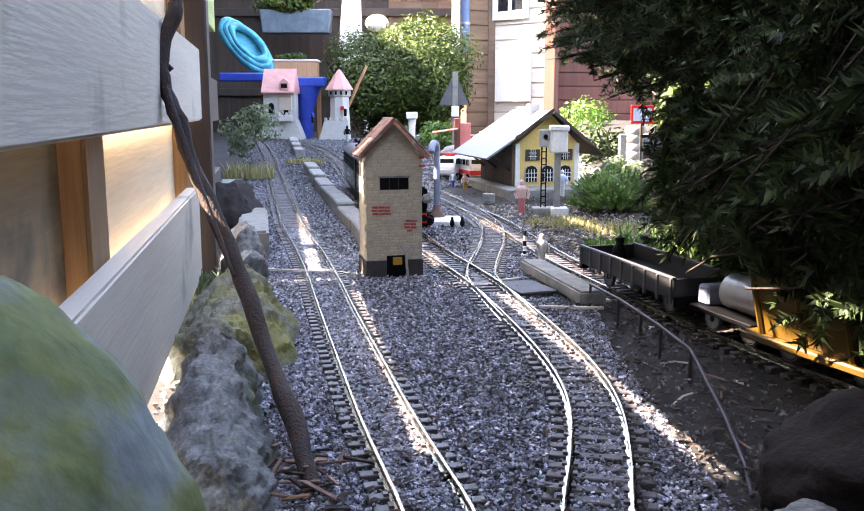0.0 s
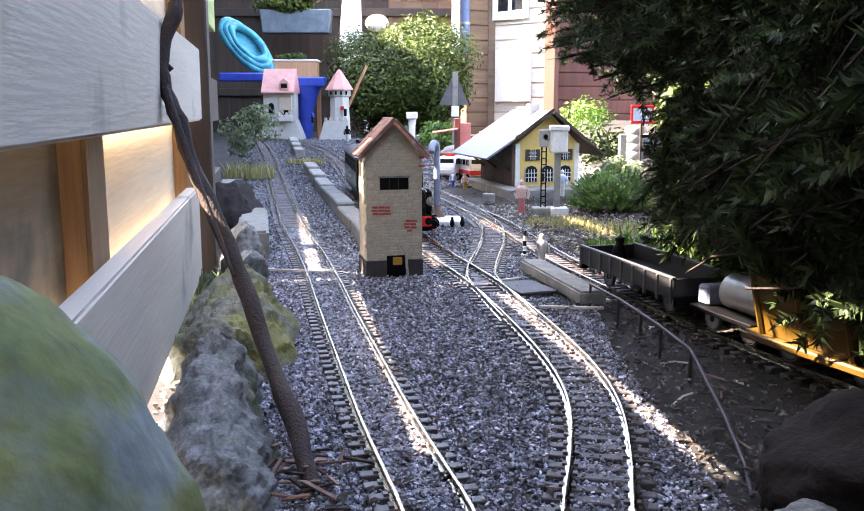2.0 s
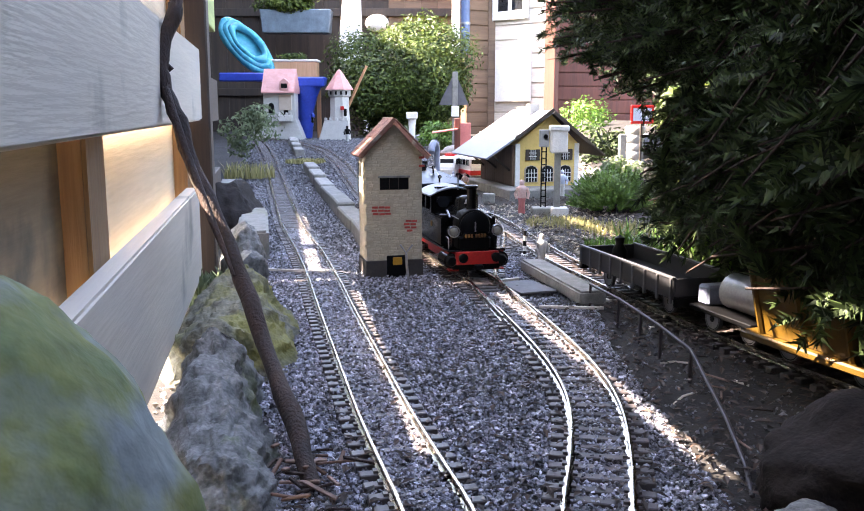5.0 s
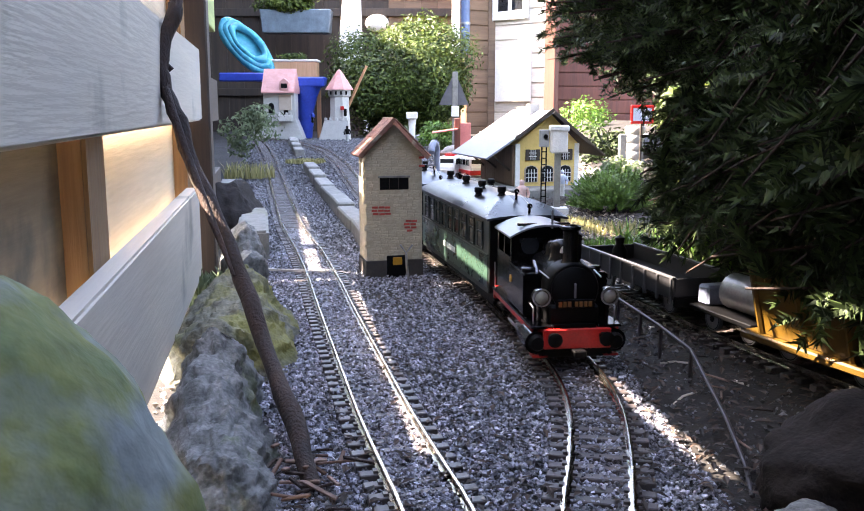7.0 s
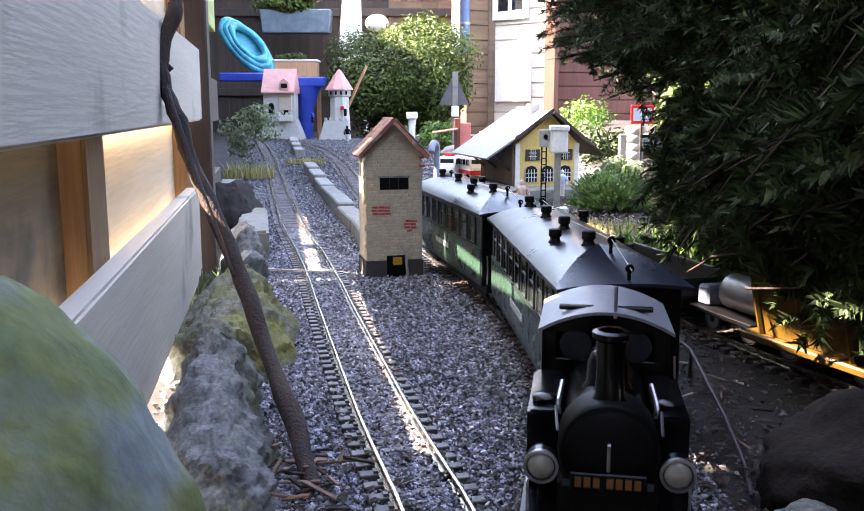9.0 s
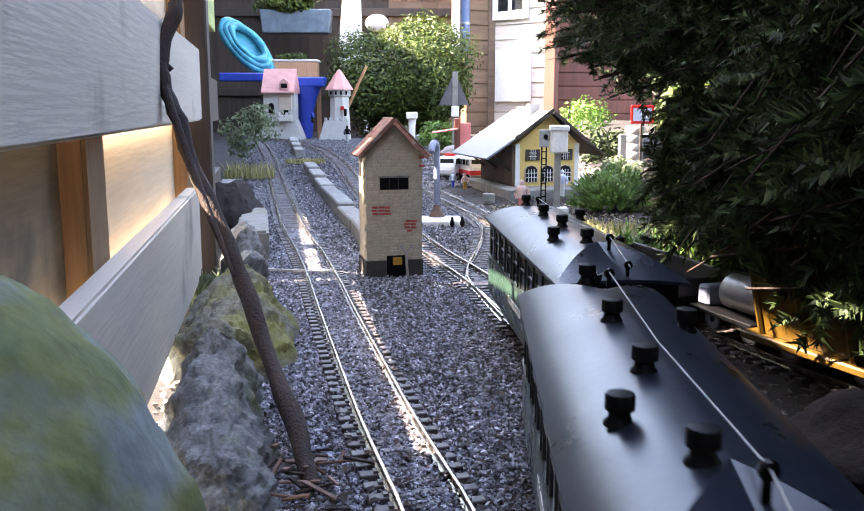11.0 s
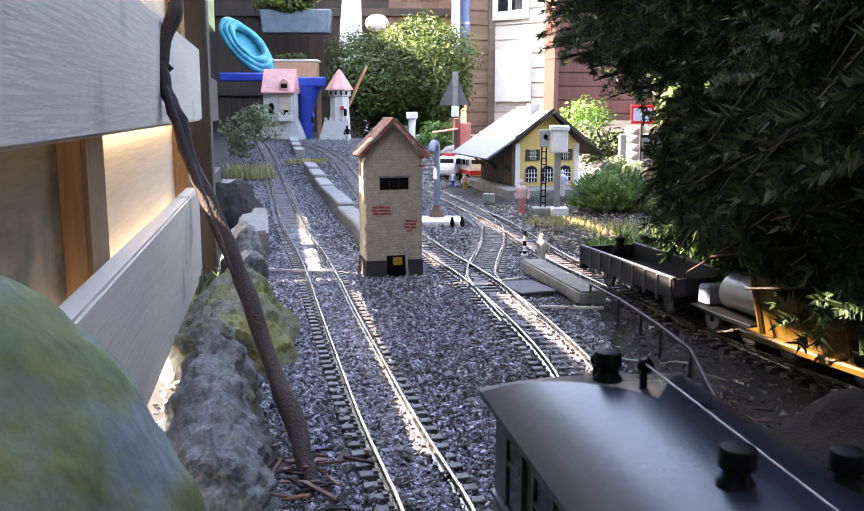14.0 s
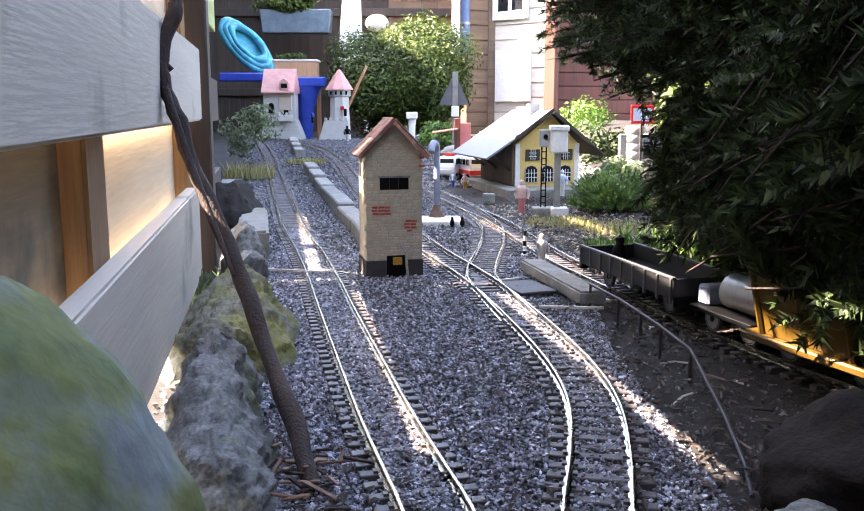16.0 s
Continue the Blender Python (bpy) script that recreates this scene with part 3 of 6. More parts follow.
def make_tower():
    t = thing("stone_tower_model", "tall buff stone model tower with red tiled gable roof", "model building", pose(-0.063, 1.452, 0.0, 0, 0, 14))
    w, d, h, ridge = 0.0475, 0.072, 0.213, 0.262
    part("plinth", box(-w - 0.002, w + 0.002, -0.002, d + 0.002, -0.006, 0.028, 0.001), M_PLINTH, t, "dark brown plinth")
    part("wall", prism([(-w, 0.016), (w, 0.016), (w, h), (0, ridge - 0.004), (-w, h)], d), M_MORTAR, t, "buff rendered stone wall")
    rng = random.Random(5)
    brick = mesh_of(box(-0.0058, 0.0058, -0.0006, 0.0004, -0.0022, 0.0022, 0.0004), M_TOWER)
    small = mesh_of(box(-0.0042, 0.0042, -0.0006, 0.0004, -0.0022, 0.0022, 0.0004), M_TOWER)
    red = mesh_of(box(-0.0048, 0.0048, -0.0010, 0.0004, -0.0018, 0.0018, 0.0003), M_REDBRICK)
    n = 0
    for row in range(38):
        z = 0.031 + row * 0.0056
        half = w if z < h else w * (ridge - z) / (ridge - h) - 0.004
        x = -half + rng.uniform(0.001, 0.008)
        while x < half - 0.006 and n < 290:
            mesh = brick if rng.random() < 0.6 else small
            window = abs(x) < 0.031 and 0.143 < z < 0.172
            door = abs(x - 0.004) < 0.022 and z < 0.034
            redpatch = (-0.04 < x < -0.004 and 0.103 < z < 0.121) or (0.015 < x < 0.04 and 0.076 < z < 0.097)
            if not (window or door or redpatch) and rng.random() < 0.86:
                part("stone", mesh, None, t, m=Matrix.Translation((x, 0, z)) @ Matrix.Rotation(rng.gauss(0, 0.03), 4, "Y"))
                n += 1
            x += (0.0128 if mesh is brick else 0.0096)
    for x, z in [(-0.033, 0.118), (-0.022, 0.118), (-0.012, 0.1175), (-0.034, 0.1125), (-0.023, 0.1125), (-0.0125, 0.112), (-0.032, 0.107), (-0.021, 0.1065), (-0.011, 0.107),
                 (0.024, 0.094), (0.034, 0.0935), (0.021, 0.0885), (0.032, 0.088), (0.022, 0.083), (0.033, 0.0825), (0.026, 0.0775), (0.047, 0.186), (0.047, 0.2)]:
        part("red_brick", red, None, t, m=Matrix.Translation((x, -0.0002, z)))
    wb = box(-0.0245, 0.0245, -0.0008, 0.004, 0.147, 0.167, 0.0008)
    win = part("window", wb, M_BLACKDULL, t, "dark slot window with a frame")
    part("window_frame", box(-0.027, 0.027, -0.0028, 0.001, 0.167, 0.1705, 0.0006), M_CONCRETE, win)
    for k in range(2):
        part("glazing_bar", box(-0.009 + k * 0.016, -0.0082 + k * 0.016, -0.0014, 0.0, 0.148, 0.166), M_PLINTH, win)
    door = part("hatch", box(-0.014, 0.020, -0.003, 0.004, -0.004, 0.036, 0.0008), M_BLACKDULL, t, "black hatch at the foot")
    part("sign", box(-0.004, 0.012, -0.0042, -0.003, 0.02, 0.033, 0.0008), M_YELLOWTOY, door, "small yellow sign")
    # tiled roof
    for side in (-1, 1):
        slope = Vector((side * (w + 0.010), 0, h - 0.0105 - ridge)).normalized()
        run = math.hypot(w + 0.010, ridge - h + 0.0105)
        ang = math.atan2(ridge - h + 0.0105, w + 0.010)
        base = Matrix.Translation((0, -0.012, ridge)) @ (Matrix.Rotation(ang, 4, "Y") if side > 0 else Matrix.Rotation(math.pi, 4, "Z") @ Matrix.Translation((0, -(d + 0.024), 0)) @ Matrix.Rotation(ang, 4, "Y"))
        roof = part("roof_slope", box(0.0, run, 0, d + 0.024, -0.003, 0.0, 0), M_ROOFTILE, t, "red-brown tiled roof slope", m=base)
        rows, cols = 6, 9
        tile = mesh_of(box(-0.001, run / rows + 0.0015, -(d + 0.024) / cols / 2 + 0.0004, (d + 0.024) / cols / 2 - 0.0004, 0.0, 0.0022, 0.0006), M_ROOFTILE)
        for r in range(rows):
            for c in range(cols):
                part("tile", tile, None, roof, m=Matrix.Translation((r * run / rows, (c + 0.5) * (d + 0.024) / cols, 0.0005)) @ Matrix.Rotation(radians(-3.5) + rng.gauss(0, 0.01), 4, "Y"))
    part("ridge_tile", tube([(0, 0.004, ridge + 0.0005), (0, d + 0.013, ridge + 0.0005)], 0.0035, 8), M_ROOFTILE, t, smooth=60)
    for side in (-1, 1):
        part("bargeboard", box(0, math.hypot(w + 0.01, ridge - h + 0.0105), -0.0025, 0, -0.006, 0.0, 0, m=Matrix.Translation((0, -0.0122, ridge - 0.001)) @ Matrix.Rotation(math.atan2(ridge - h + 0.0105, w + 0.01) if side > 0 else math.pi - math.atan2(ridge - h + 0.0105, w + 0.01), 4, "Y")), M_ROOFTILE, t)


make_tower()

# ---------------------------------------------------------------- the train
COACH_L = 0.455
COACH_W = 0.0555


def wheelset(parent, x, r, red):
    for side in (-1, 1):
        m = Matrix.Translation((x, side * 0.0205, r)) @ Matrix.Rotation(radians(90), 4, "X")
        w = part("wheel", turned([(r, -0.003), (r, 0.002), (r * 0.86, 0.0024), (r * 0.8, 0.001), (0.3 * r, 0.001), (0.25 * r, 0.003), (0, 0.003)], 24), M_RED if red else M_BLACKDULL, parent, "red spoked wheel" if red else "dull black wheel", 40, m)
        if red:
            for k in range(8):
                part("spoke", box(0.25 * r, 0.84 * r, -0.0011, 0.0011, 0.001, 0.0026, 0, m=Matrix.Rotation(k * math.pi / 4, 4, "Z")), M_RED, w)
        part("tyre", turned([(r * 0.9, -0.0032), (r * 1.005, -0.0032), (r * 1.005, 0.0022), (r * 0.9, 0.0022)], 24), M_STEEL, w, smooth=40)


def make_coach():
    c = thing("passenger_coach", "green bogie passenger coach with dark grey roof", "model train", group="coaches of the train")
    h = COACH_L / 2
    part("body", box(-h + 0.008, h - 0.008, -0.0495, 0.0495, 0.026, 0.128, 0.0012), M_COACHDARK, c, "dark green coach body")
    for side in (-1, 1):
        y = side * 0.0497
        p = part("side_panel", box(-h + 0.01, h - 0.01, min(y, y + side * 0.0012), max(y, y + side * 0.0012), 0.034, 0.076, 0.0004), M_COACHGREEN, c, "light green lower side panel")
        for k in range(9):
            x = -h + 0.05 + k * (COACH_L - 0.1) / 8
            wdw = part("window", box(x - 0.0125, x + 0.0125, min(y, y + side * 0.001), max(y, y + side * 0.001), 0.083, 0.118, 0.0008), M_GLASSDARK, c, "dark coach window")
            for a, b, lo, hi in ((x - 0.014, x + 0.014, 0.0815, 0.0835), (x - 0.014, x + 0.014, 0.1175, 0.1195), (x - 0.0143, x - 0.0122, 0.082, 0.119), (x + 0.0122, x + 0.0143, 0.082, 0.119), (x - 0.012, x + 0.012, 0.1045, 0.106)):
                part("window_frame", box(a, b, min(y, y + side * 0.002), max(y, y + side * 0.002), lo, hi), M_COACHDARK, wdw)
        part("waist_rail", box(-h + 0.009, h - 0.009, min(y, y + side * 0.002), max(y, y + side * 0.002), 0.0765, 0.079), M_COACHDARK, c)
        for a, b in ((0.012, 0.024), (0.027, 0.031), (0.034, 0.052), (0.055, 0.061), (0.064, 0.082), (0.085, 0.096)):
            part("lettering_bar", box(-0.06 + a, -0.06 + b, min(y, y + side * 0.0018), max(y, y + side * 0.0018), 0.052, 0.060), M_WHITE, c, "white lettering bar")
    part("underframe", box(-h + 0.004, h - 0.004, -0.042, 0.042, 0.016, 0.027, 0.001), M_BLACKDULL, c)
    for e in (-1, 1):
        part("end_wall", box(min(e * (h - 0.008), e * (h - 0.0062)), max(e * (h - 0.008), e * (h - 0.0062)), -0.0485, 0.0485, 0.027, 0.127, 0.0004), M_BLACKDULL, c)
        d = part("end_door", box(min(e * (h - 0.0062), e * (h - 0.0045)), max(e * (h - 0.0062), e * (h - 0.0045)), -0.015, 0.015, 0.03, 0.105, 0.0006), M_COACHDARK, c, "coach end door")
        part("pane", box(min(e * (h - 0.005), e * (h - 0.0038)), max(e * (h - 0.005), e * (h - 0.0038)), -0.01, 0.01, 0.07, 0.099, 0.0004), M_GLASSDARK, d)
        for s in (-1, 1):
            part("handrail", tube([(e * (h - 0.001), s * 0.043, 0.03), (e * (h + 0.002), s * 0.043, 0.05), (e * (h - 0.001), s * 0.043, 0.07)], 0.001, 6), M_STEEL, c)
        part("coupler", box(min(e * h * 0.98, e * (h + 0.031)), max(e * h * 0.98, e * (h + 0.031)), -0.006, 0.006, 0.014, 0.02, 0.001), M_BLACKDULL, c)
        bog = part("bogie", box(e * 0.15 - 0.045, e * 0.15 + 0.045, -0.034, 0.034, 0.012, 0.017, 0.001), M_BLACKDULL, c)
        for s in (-1, 1):
            part("side_frame", box(e * 0.15 - 0.048, e * 0.15 + 0.048, min(s * 0.031, s * 0.036), max(s * 0.031, s * 0.036), 0.006, 0.017, 0.001), M_BLACKDULL, bog)
        for k in (-0.03, 0.03):
            wheelset(c, e * 0.15 + k, 0.0145, False)
    # arched roof with drooping ends
    bm = bmesh.new()
    rings = []
    n, eave, peak, hip = 28, 0.1275, 0.1495, 0.085

    def crown(a, top):
        return eave + (top - eave) * (1 - abs(a) ** 2.3)

    def ring(end, u):
        """From the hip line (u = 0) to the drooping end (u = 1)."""
        out = []
        for i in range(n + 1):
            a = -1 + 2 * i / n
            x0 = h + 0.004 - hip * (1 - abs(a)) - 0.006
            out.append(bm.verts.new((end * (x0 + (h + 0.004 - x0) * u), a * COACH_W, crown(a, peak) * (1 - u) + crown(a, peak - 0.018) * u)))
        return out

    for u in (1.0, 0.66, 0.33, 0.0):
        rings.append(ring(-1, u))
    for u in (0.0, 0.33, 0.66, 1.0):
        rings.append(ring(1, u))
    low = [[bm.verts.new((v.co.x, v.co.y, v.co.z - 0.003)) for v in r] for r in (rings[0], rings[-1])]
    for a, b in zip(rings, rings[1:]):
        for i in range(len(a) - 1):
            bm.faces.new((a[i], a[i + 1], b[i + 1], b[i]))
    for r, l in zip((rings[0], rings[-1]), low):
        for i in range(len(r) - 1):
            bm.faces.new((r[i], r[i + 1], l[i + 1], l[i]))
    for i in (0, -1):
        skirt = [bm.verts.new((r[i].co.x, r[i].co.y, r[i].co.z - 0.003)) for r in rings]
        for k in range(len(rings) - 1):
            bm.faces.new((rings[k][i], rings[k + 1][i], skirt[k + 1], skirt[k]))
    bmesh.ops.remove_doubles(bm, verts=bm.verts, dist=1e-5)
    roof = part("roof", bm, M_ROOFGREY, c, "dark slate-grey arched roof with hipped ends", 9)
    vent = mesh_of(turned([(0.0066, 0), (0.0064, 0.0012), (0.0048, 0.003), (0.0044, 0.0052), (0.0054, 0.0062), (0.0061, 0.0066), (0.0061, 0.0122), (0.0056, 0.0132), (0.0044, 0.0136), (0, 0.0139)], 18), M_BLACKDULL, 40)
    for x, y in ((h - 0.085, -0.010), (h - 0.19, -0.010), (h - 0.287, -0.010), (h - 0.40, -0.010), (h - 0.135, -0.030), (h - 0.292, 0.033)):
        z = crown(y / COACH_W, peak) - 0.001
        part("roof_vent", vent, None, c, "black mushroom roof vent", m=Matrix.Translation((x, y, z)))
    for x, z in ((h - 0.004, 0.1335), (h - 0.062, 0.1475), (-h + 0.062, 0.1475), (-h + 0.004, 0.1335)):
        b = part("cord_bracket", box(x - 0.0015, x + 0.0015, 0.0025, 0.0055, z - 0.004, z + 0.008, 0.0006), M_BLACK, c)
        part("eyelet", turned([(0.0035, 0), (0.0038, 0.0014), (0.0035, 0.0028)], 12, Matrix.Translation((x, 0.004, z + 0.009)) @ Matrix.Rotation(radians(90), 4, "Y")), M_BLACK, b)
    part("bell_cord", tube([(h + 0.004, 0.004, 0.142), (h - 0.06, 0.004, 0.1575), (0, 0.004, 0.1525), (-h + 0.06, 0.004, 0.1575), (-h - 0.004, 0.004, 0.142)], 0.0005, 6), M_GREYPLASTIC, c, "thin pale bell cord")
    return c


def make_loco():
    e = thing("steam_locomotive", "black model tank locomotive with red frame", "model train")
    X = Matrix.Rotation(radians(90), 4, "Y")
    part("boiler", cyl(0.0265, 0.0265, 0.10, 28, Matrix.Translation((-0.02, 0, 0.078)) @ X), M_BLACK, e, smooth=40)
    sb = part("smokebox", turned([(0.0285, 0.0), (0.0285, 0.026), (0.027, 0.028), (0.0245, 0.0285), (0.0245, 0.0305), (0.02, 0.033), (0.008, 0.0345), (0, 0.0345)], 32, Matrix.Translation((0.057, 0, 0.078)) @ X), M_BLACKDULL, e, "dull black smokebox with round door", 40)
    part("door_handle", box(0.0915, 0.0935, -0.001, 0.001, 0.07, 0.086, 0.0004), M_STEEL, sb)
    pl = part("number_plate", box(0.0925, 0.0945, -0.021, 0.021, 0.059, 0.069, 0.0005), M_BLACK, e, "black plate with faded amber bars")
    for a in (-0.0165, -0.0115, -0.0065, 0.001, 0.006, 0.011, 0.016):
        part("digit_bar", box(0.0945, 0.0952, a - 0.0018, a + 0.0018, 0.0612, 0.0668), M_AMBER, pl)
    part("smokebox_saddle", box(0.055, 0.09, -0.028, 0.028, 0.04, 0.062, 0.003), M_BLACKDULL, e)
    part("chimney", turned([(0.011, 0), (0.0085, 0.004), (0.0078, 0.02), (0.0085, 0.036), (0.0108, 0.038), (0.0108, 0.041), (0.0085, 0.042), (0.0070, 0.042), (0.0065, 0.034)], 24, Matrix.Translation((0.07, 0, 0.103))), M_BLACK, e, smooth=40)
    part("steam_dome", turned([(0.0155, 0), (0.013, 0.004), (0.0125, 0.016), (0.0105, 0.021), (0.006, 0.0238), (0, 0.0245)], 24, Matrix.Translation((0.032, 0, 0.1))), M_BLACK, e, smooth=40)
    part("sand_dome", turned([(0.0125, 0), (0.0105, 0.004), (0.0105, 0.012), (0.007, 0.017), (0, 0.0185)], 24, Matrix.Translation((0.004, 0, 0.101))), M_BLACK, e, smooth=40)
    part("bell", turned([(0.006, 0), (0.0055, 0.002), (0.004, 0.006), (0.0015, 0.009), (0, 0.009)], 16, Matrix.Translation((0.05, 0, 0.112))), M_STEEL, e, "small polished bell", 40)
    for s in (-1, 1):
        tank = part("side_tank", box(-0.03, 0.055, min(s * 0.027, s * 0.0475), max(s * 0.027, s * 0.0475), 0.043, 0.09, 0.0018, seg=2), M_BLACK, e, "black side tank")
        part("filler_cap", turned([(0.0085, 0), (0.0085, 0.003), (0.007, 0.0042), (0, 0.0045)], 18, Matrix.Translation((0.035, s * 0.037, 0.09))), M_BLACK, tank, smooth=40)
        part("crest", cyl(0.0045, 0.0045, 0.001, 14, Matrix.Translation((-0.01, s * 0.0475, 0.073)) @ Matrix.Rotation(radians(-90 * s), 4, "X")), M_YELLOWTOY, tank, "small gilt crest")
        part("running_board", box(-0.113, 0.1, min(s * 0.024, s * 0.049), max(s * 0.024, s * 0.049), 0.0395, 0.0425, 0.0005), M_BLACK, e)
        part("valance", box(-0.113, 0.096, min(s * 0.0455, s * 0.0475), max(s * 0.0455, s * 0.0475), 0.0325, 0.0395, 0.0004), M_RED, e, "red frame edge")
        part("frame_plate", box(-0.11, 0.09, min(s * 0.0255, s * 0.0275), max(s * 0.0255, s * 0.0275), 0.012, 0.04, 0.0004), M_RED, e, "red frame plate")
        cy = part("cylinder", cyl(0.0125, 0.0125, 0.042, 20, Matrix.Translation((0.058, s * 0.0425, 0.0245)) @ X, bevel=0.0012), M_BLACK, e, "black steam cylinder", 40)
        part("cylinder_cover", cyl(0.0095, 0.007, 0.005, 16, Matrix.Translation((0.1, s * 0.0425, 0.0245)) @ X), M_BLACKDULL, cy)
        part("cylinder_bracket", box(0.05, 0.08, min(s * 0.026, s * 0.046), max(s * 0.026, s * 0.046), 0.033, 0.04, 0.0005), M_RED, cy)
        part("coupling_rod", box(-0.052, 0.03, min(s * 0.0405, s * 0.0425), max(s * 0.0405, s * 0.0425), 0.0135, 0.0175, 0.0008), M_STEEL, e, "bright steel coupling rod")
        part("piston_rod", tube([(0.048, s * 0.0405, 0.0245), (0.02, s * 0.0405, 0.0245), (-0.012, s * 0.041, 0.0165)], 0.0016, 8), M_STEEL, e)
        lamp = part("headlamp", turned([(0.0068, 0), (0.0088, 0.002), (0.0088, 0.010), (0.0096, 0.0105), (0.0096, 0.0125), (0.008, 0.0128)], 24, Matrix.Translation((0.083, s * 0.037, 0.072)) @ X), M_BLACK, e, "round headlamp with a chrome rim", 40)
        part("lens", turned([(0.0079, 0.0), (0.0079, 0.001), (0.0055, 0.003), (0, 0.004)], 24, Matrix.Translation((0.0945, s * 0.037, 0.072)) @ X), M_LENS, lamp, smooth=50)
        part("lamp_rim", turned([(0.0082, 0.0), (0.0098, 0.0002), (0.0098, 0.0022), (0.0082, 0.0024), (0.0080, 0.001)], 24, Matrix.Translation((0.0945, s * 0.037, 0.072)) @ X), M_STEEL, lamp, smooth=50)
        part("lamp_bracket", box(0.08, 0.088, s * 0.037 - 0.002, s * 0.037 + 0.002, 0.042, 0.066, 0.0005), M_BLACK, lamp)
        part("buffer", turned([(0.0045, 0), (0.0045, 0.006), (0.0032, 0.007), (0.0032, 0.012), (0.0078, 0.0125), (0.0078, 0.014), (0.005, 0.0152), (0, 0.0155)], 18, Matrix.Translation((0.105, s * 0.0275, 0.0315)) @ X), M_BLACKDULL, e, "black buffer", 40)
        part("front_step", box(0.086, 0.1, min(s * 0.03, s * 0.047), max(s * 0.03, s * 0.047), 0.008, 0.0105, 0.0004), M_RED, e)
        part("step_hanger", box(0.092, 0.095, min(s * 0.044, s * 0.046), max(s * 0.044, s * 0.046), 0.009, 0.034), M_RED, e)
        part("handrail", tube([(0.09, s * 0.0445, 0.043), (0.09, s * 0.0445, 0.06), (0.075, s * 0.0445, 0.062)], 0.0009, 6), M_STEEL, e)
        part("grab_rail", tube([(0.058, s * 0.0305, 0.094), (0.09, s * 0.0285, 0.092)], 0.0009, 6), M_STEEL, e)
        part("cab_side", box(-0.112, -0.03, min(s * 0.041, s * 0.043), max(s * 0.041, s * 0.043), 0.043, 0.093, 0.0005), M_BLACK, e)
        for a, b in ((-0.112, -0.105), (-0.074, -0.067), (-0.036, -0.03)):
            part("cab_pillar", box(a, b, min(s * 0.041, s * 0.043), max(s * 0.041, s * 0.043), 0.092, 0.1195, 0.0004), M_BLACK, e)
    for k in (-0.05, -0.01, 0.028):
        wheelset(e, k, 0.0165, True)
    for x in (-0.032, -0.112):
        cf = part("cab_end", box(x - 0.001, x + 0.001, -0.041, 0.041, 0.043, 0.098, 0.0004), M_BLACK, e)
        for s in (-1, 0, 1):
            part("cab_post", box(x - 0.001, x + 0.001, s * 0.037 - 0.004, s * 0.037 + 0.004, 0.097, 0.1215, 0.0003), M_BLACK, cf)
        part("cab_arch", prism([(-0.041, 0.117), (0.041, 0.117), (0.041, 0.1205), (0.025, 0.1275), (0, 0.13), (-0.025, 0.1275), (-0.041, 0.1205)], 0.002, Matrix.Translation((x + 0.001, 0, 0)) @ Matrix.Rotation(radians(90), 4, "Z")), M_BLACK, cf)
        for s in (-1, 1):
            part("cab_pane", cyl(0.011, 0.011, 0.001, 20, Matrix.Translation((x, s * 0.02, 0.108)) @ X), M_GLASSDARK, cf)
    bm = bmesh.new()
    top, bot = [], []
    for x in (-0.12, -0.026):
        top.append([bm.verts.new((x, a * 0.0455, 0.1195 + 0.0135 * (1 - abs(a) ** 2.0))) for a in [-1 + i / 7 for i in range(15)]])
        bot.append([bm.verts.new((v.co.x, v.co.y, v.co.z - 0.0022)) for v in top[-1]])
    n = 15
    for i in range(n - 1):
        bm.faces.new((top[0][i], top[0][i + 1], top[1][i + 1], top[1][i]))
        bm.faces.new((bot[0][i], bot[1][i], bot[1][i + 1], bot[0][i + 1]))
        for a, b in zip(top, bot):
            bm.faces.new((a[i], a[i + 1], b[i + 1], b[i]))
    for i in (0, n - 1):
        bm.faces.new((top[0][i], top[1][i], bot[1][i], bot[0][i]))
    roof = part("cab_roof", bm, M_CABROOF, e, "dark grey arched cab roof", 50)
    for s in (-1, 1):
        part("roof_slat", box(-0.05, -0.044, min(s * 0.008, s * 0.032), max(s * 0.008, s * 0.032), 0.1295, 0.1325, 0.0004, m=None), M_BLACK, roof)
    part("whistle", tube([(-0.03, 0.006, 0.128), (-0.03, 0.006, 0.15)], 0.0013, 8), M_STEEL, e)
    beam = part("buffer_beam", box(0.1, 0.1055, -0.0365, 0.0365, 0.0185, 0.0395, 0.0008), M_RED, e, "bright red buffer beam")
    part("coupler", box(0.1055, 0.118, -0.007, 0.007, 0.011, 0.019, 0.001), M_BLACKDULL, e)
    part("snow_guard", box(0.097, 0.1, -0.04, 0.04, 0.008, 0.0265, 0.0005), M_BLACKDULL, e)
    part("rear_beam", box(-0.117, -0.112, -0.047, 0.047, 0.0265, 0.0425, 0.0008), M_RED, e)
    part("chassis", box(-0.108, 0.09, -0.0255, 0.0255, 0.012, 0.042, 0.001), M_BLACKDULL, e)
    part("coal_bunker", box(-0.111, -0.088, -0.0405, 0.0405, 0.043, 0.09, 0.001), M_BLACK, e)
    part("feed_pipe", tube([(0.02, 0.0275, 0.098), (0.04, 0.0295, 0.092), (0.048, 0.03, 0.08)], 0.0016, 8), M_STEEL, e)
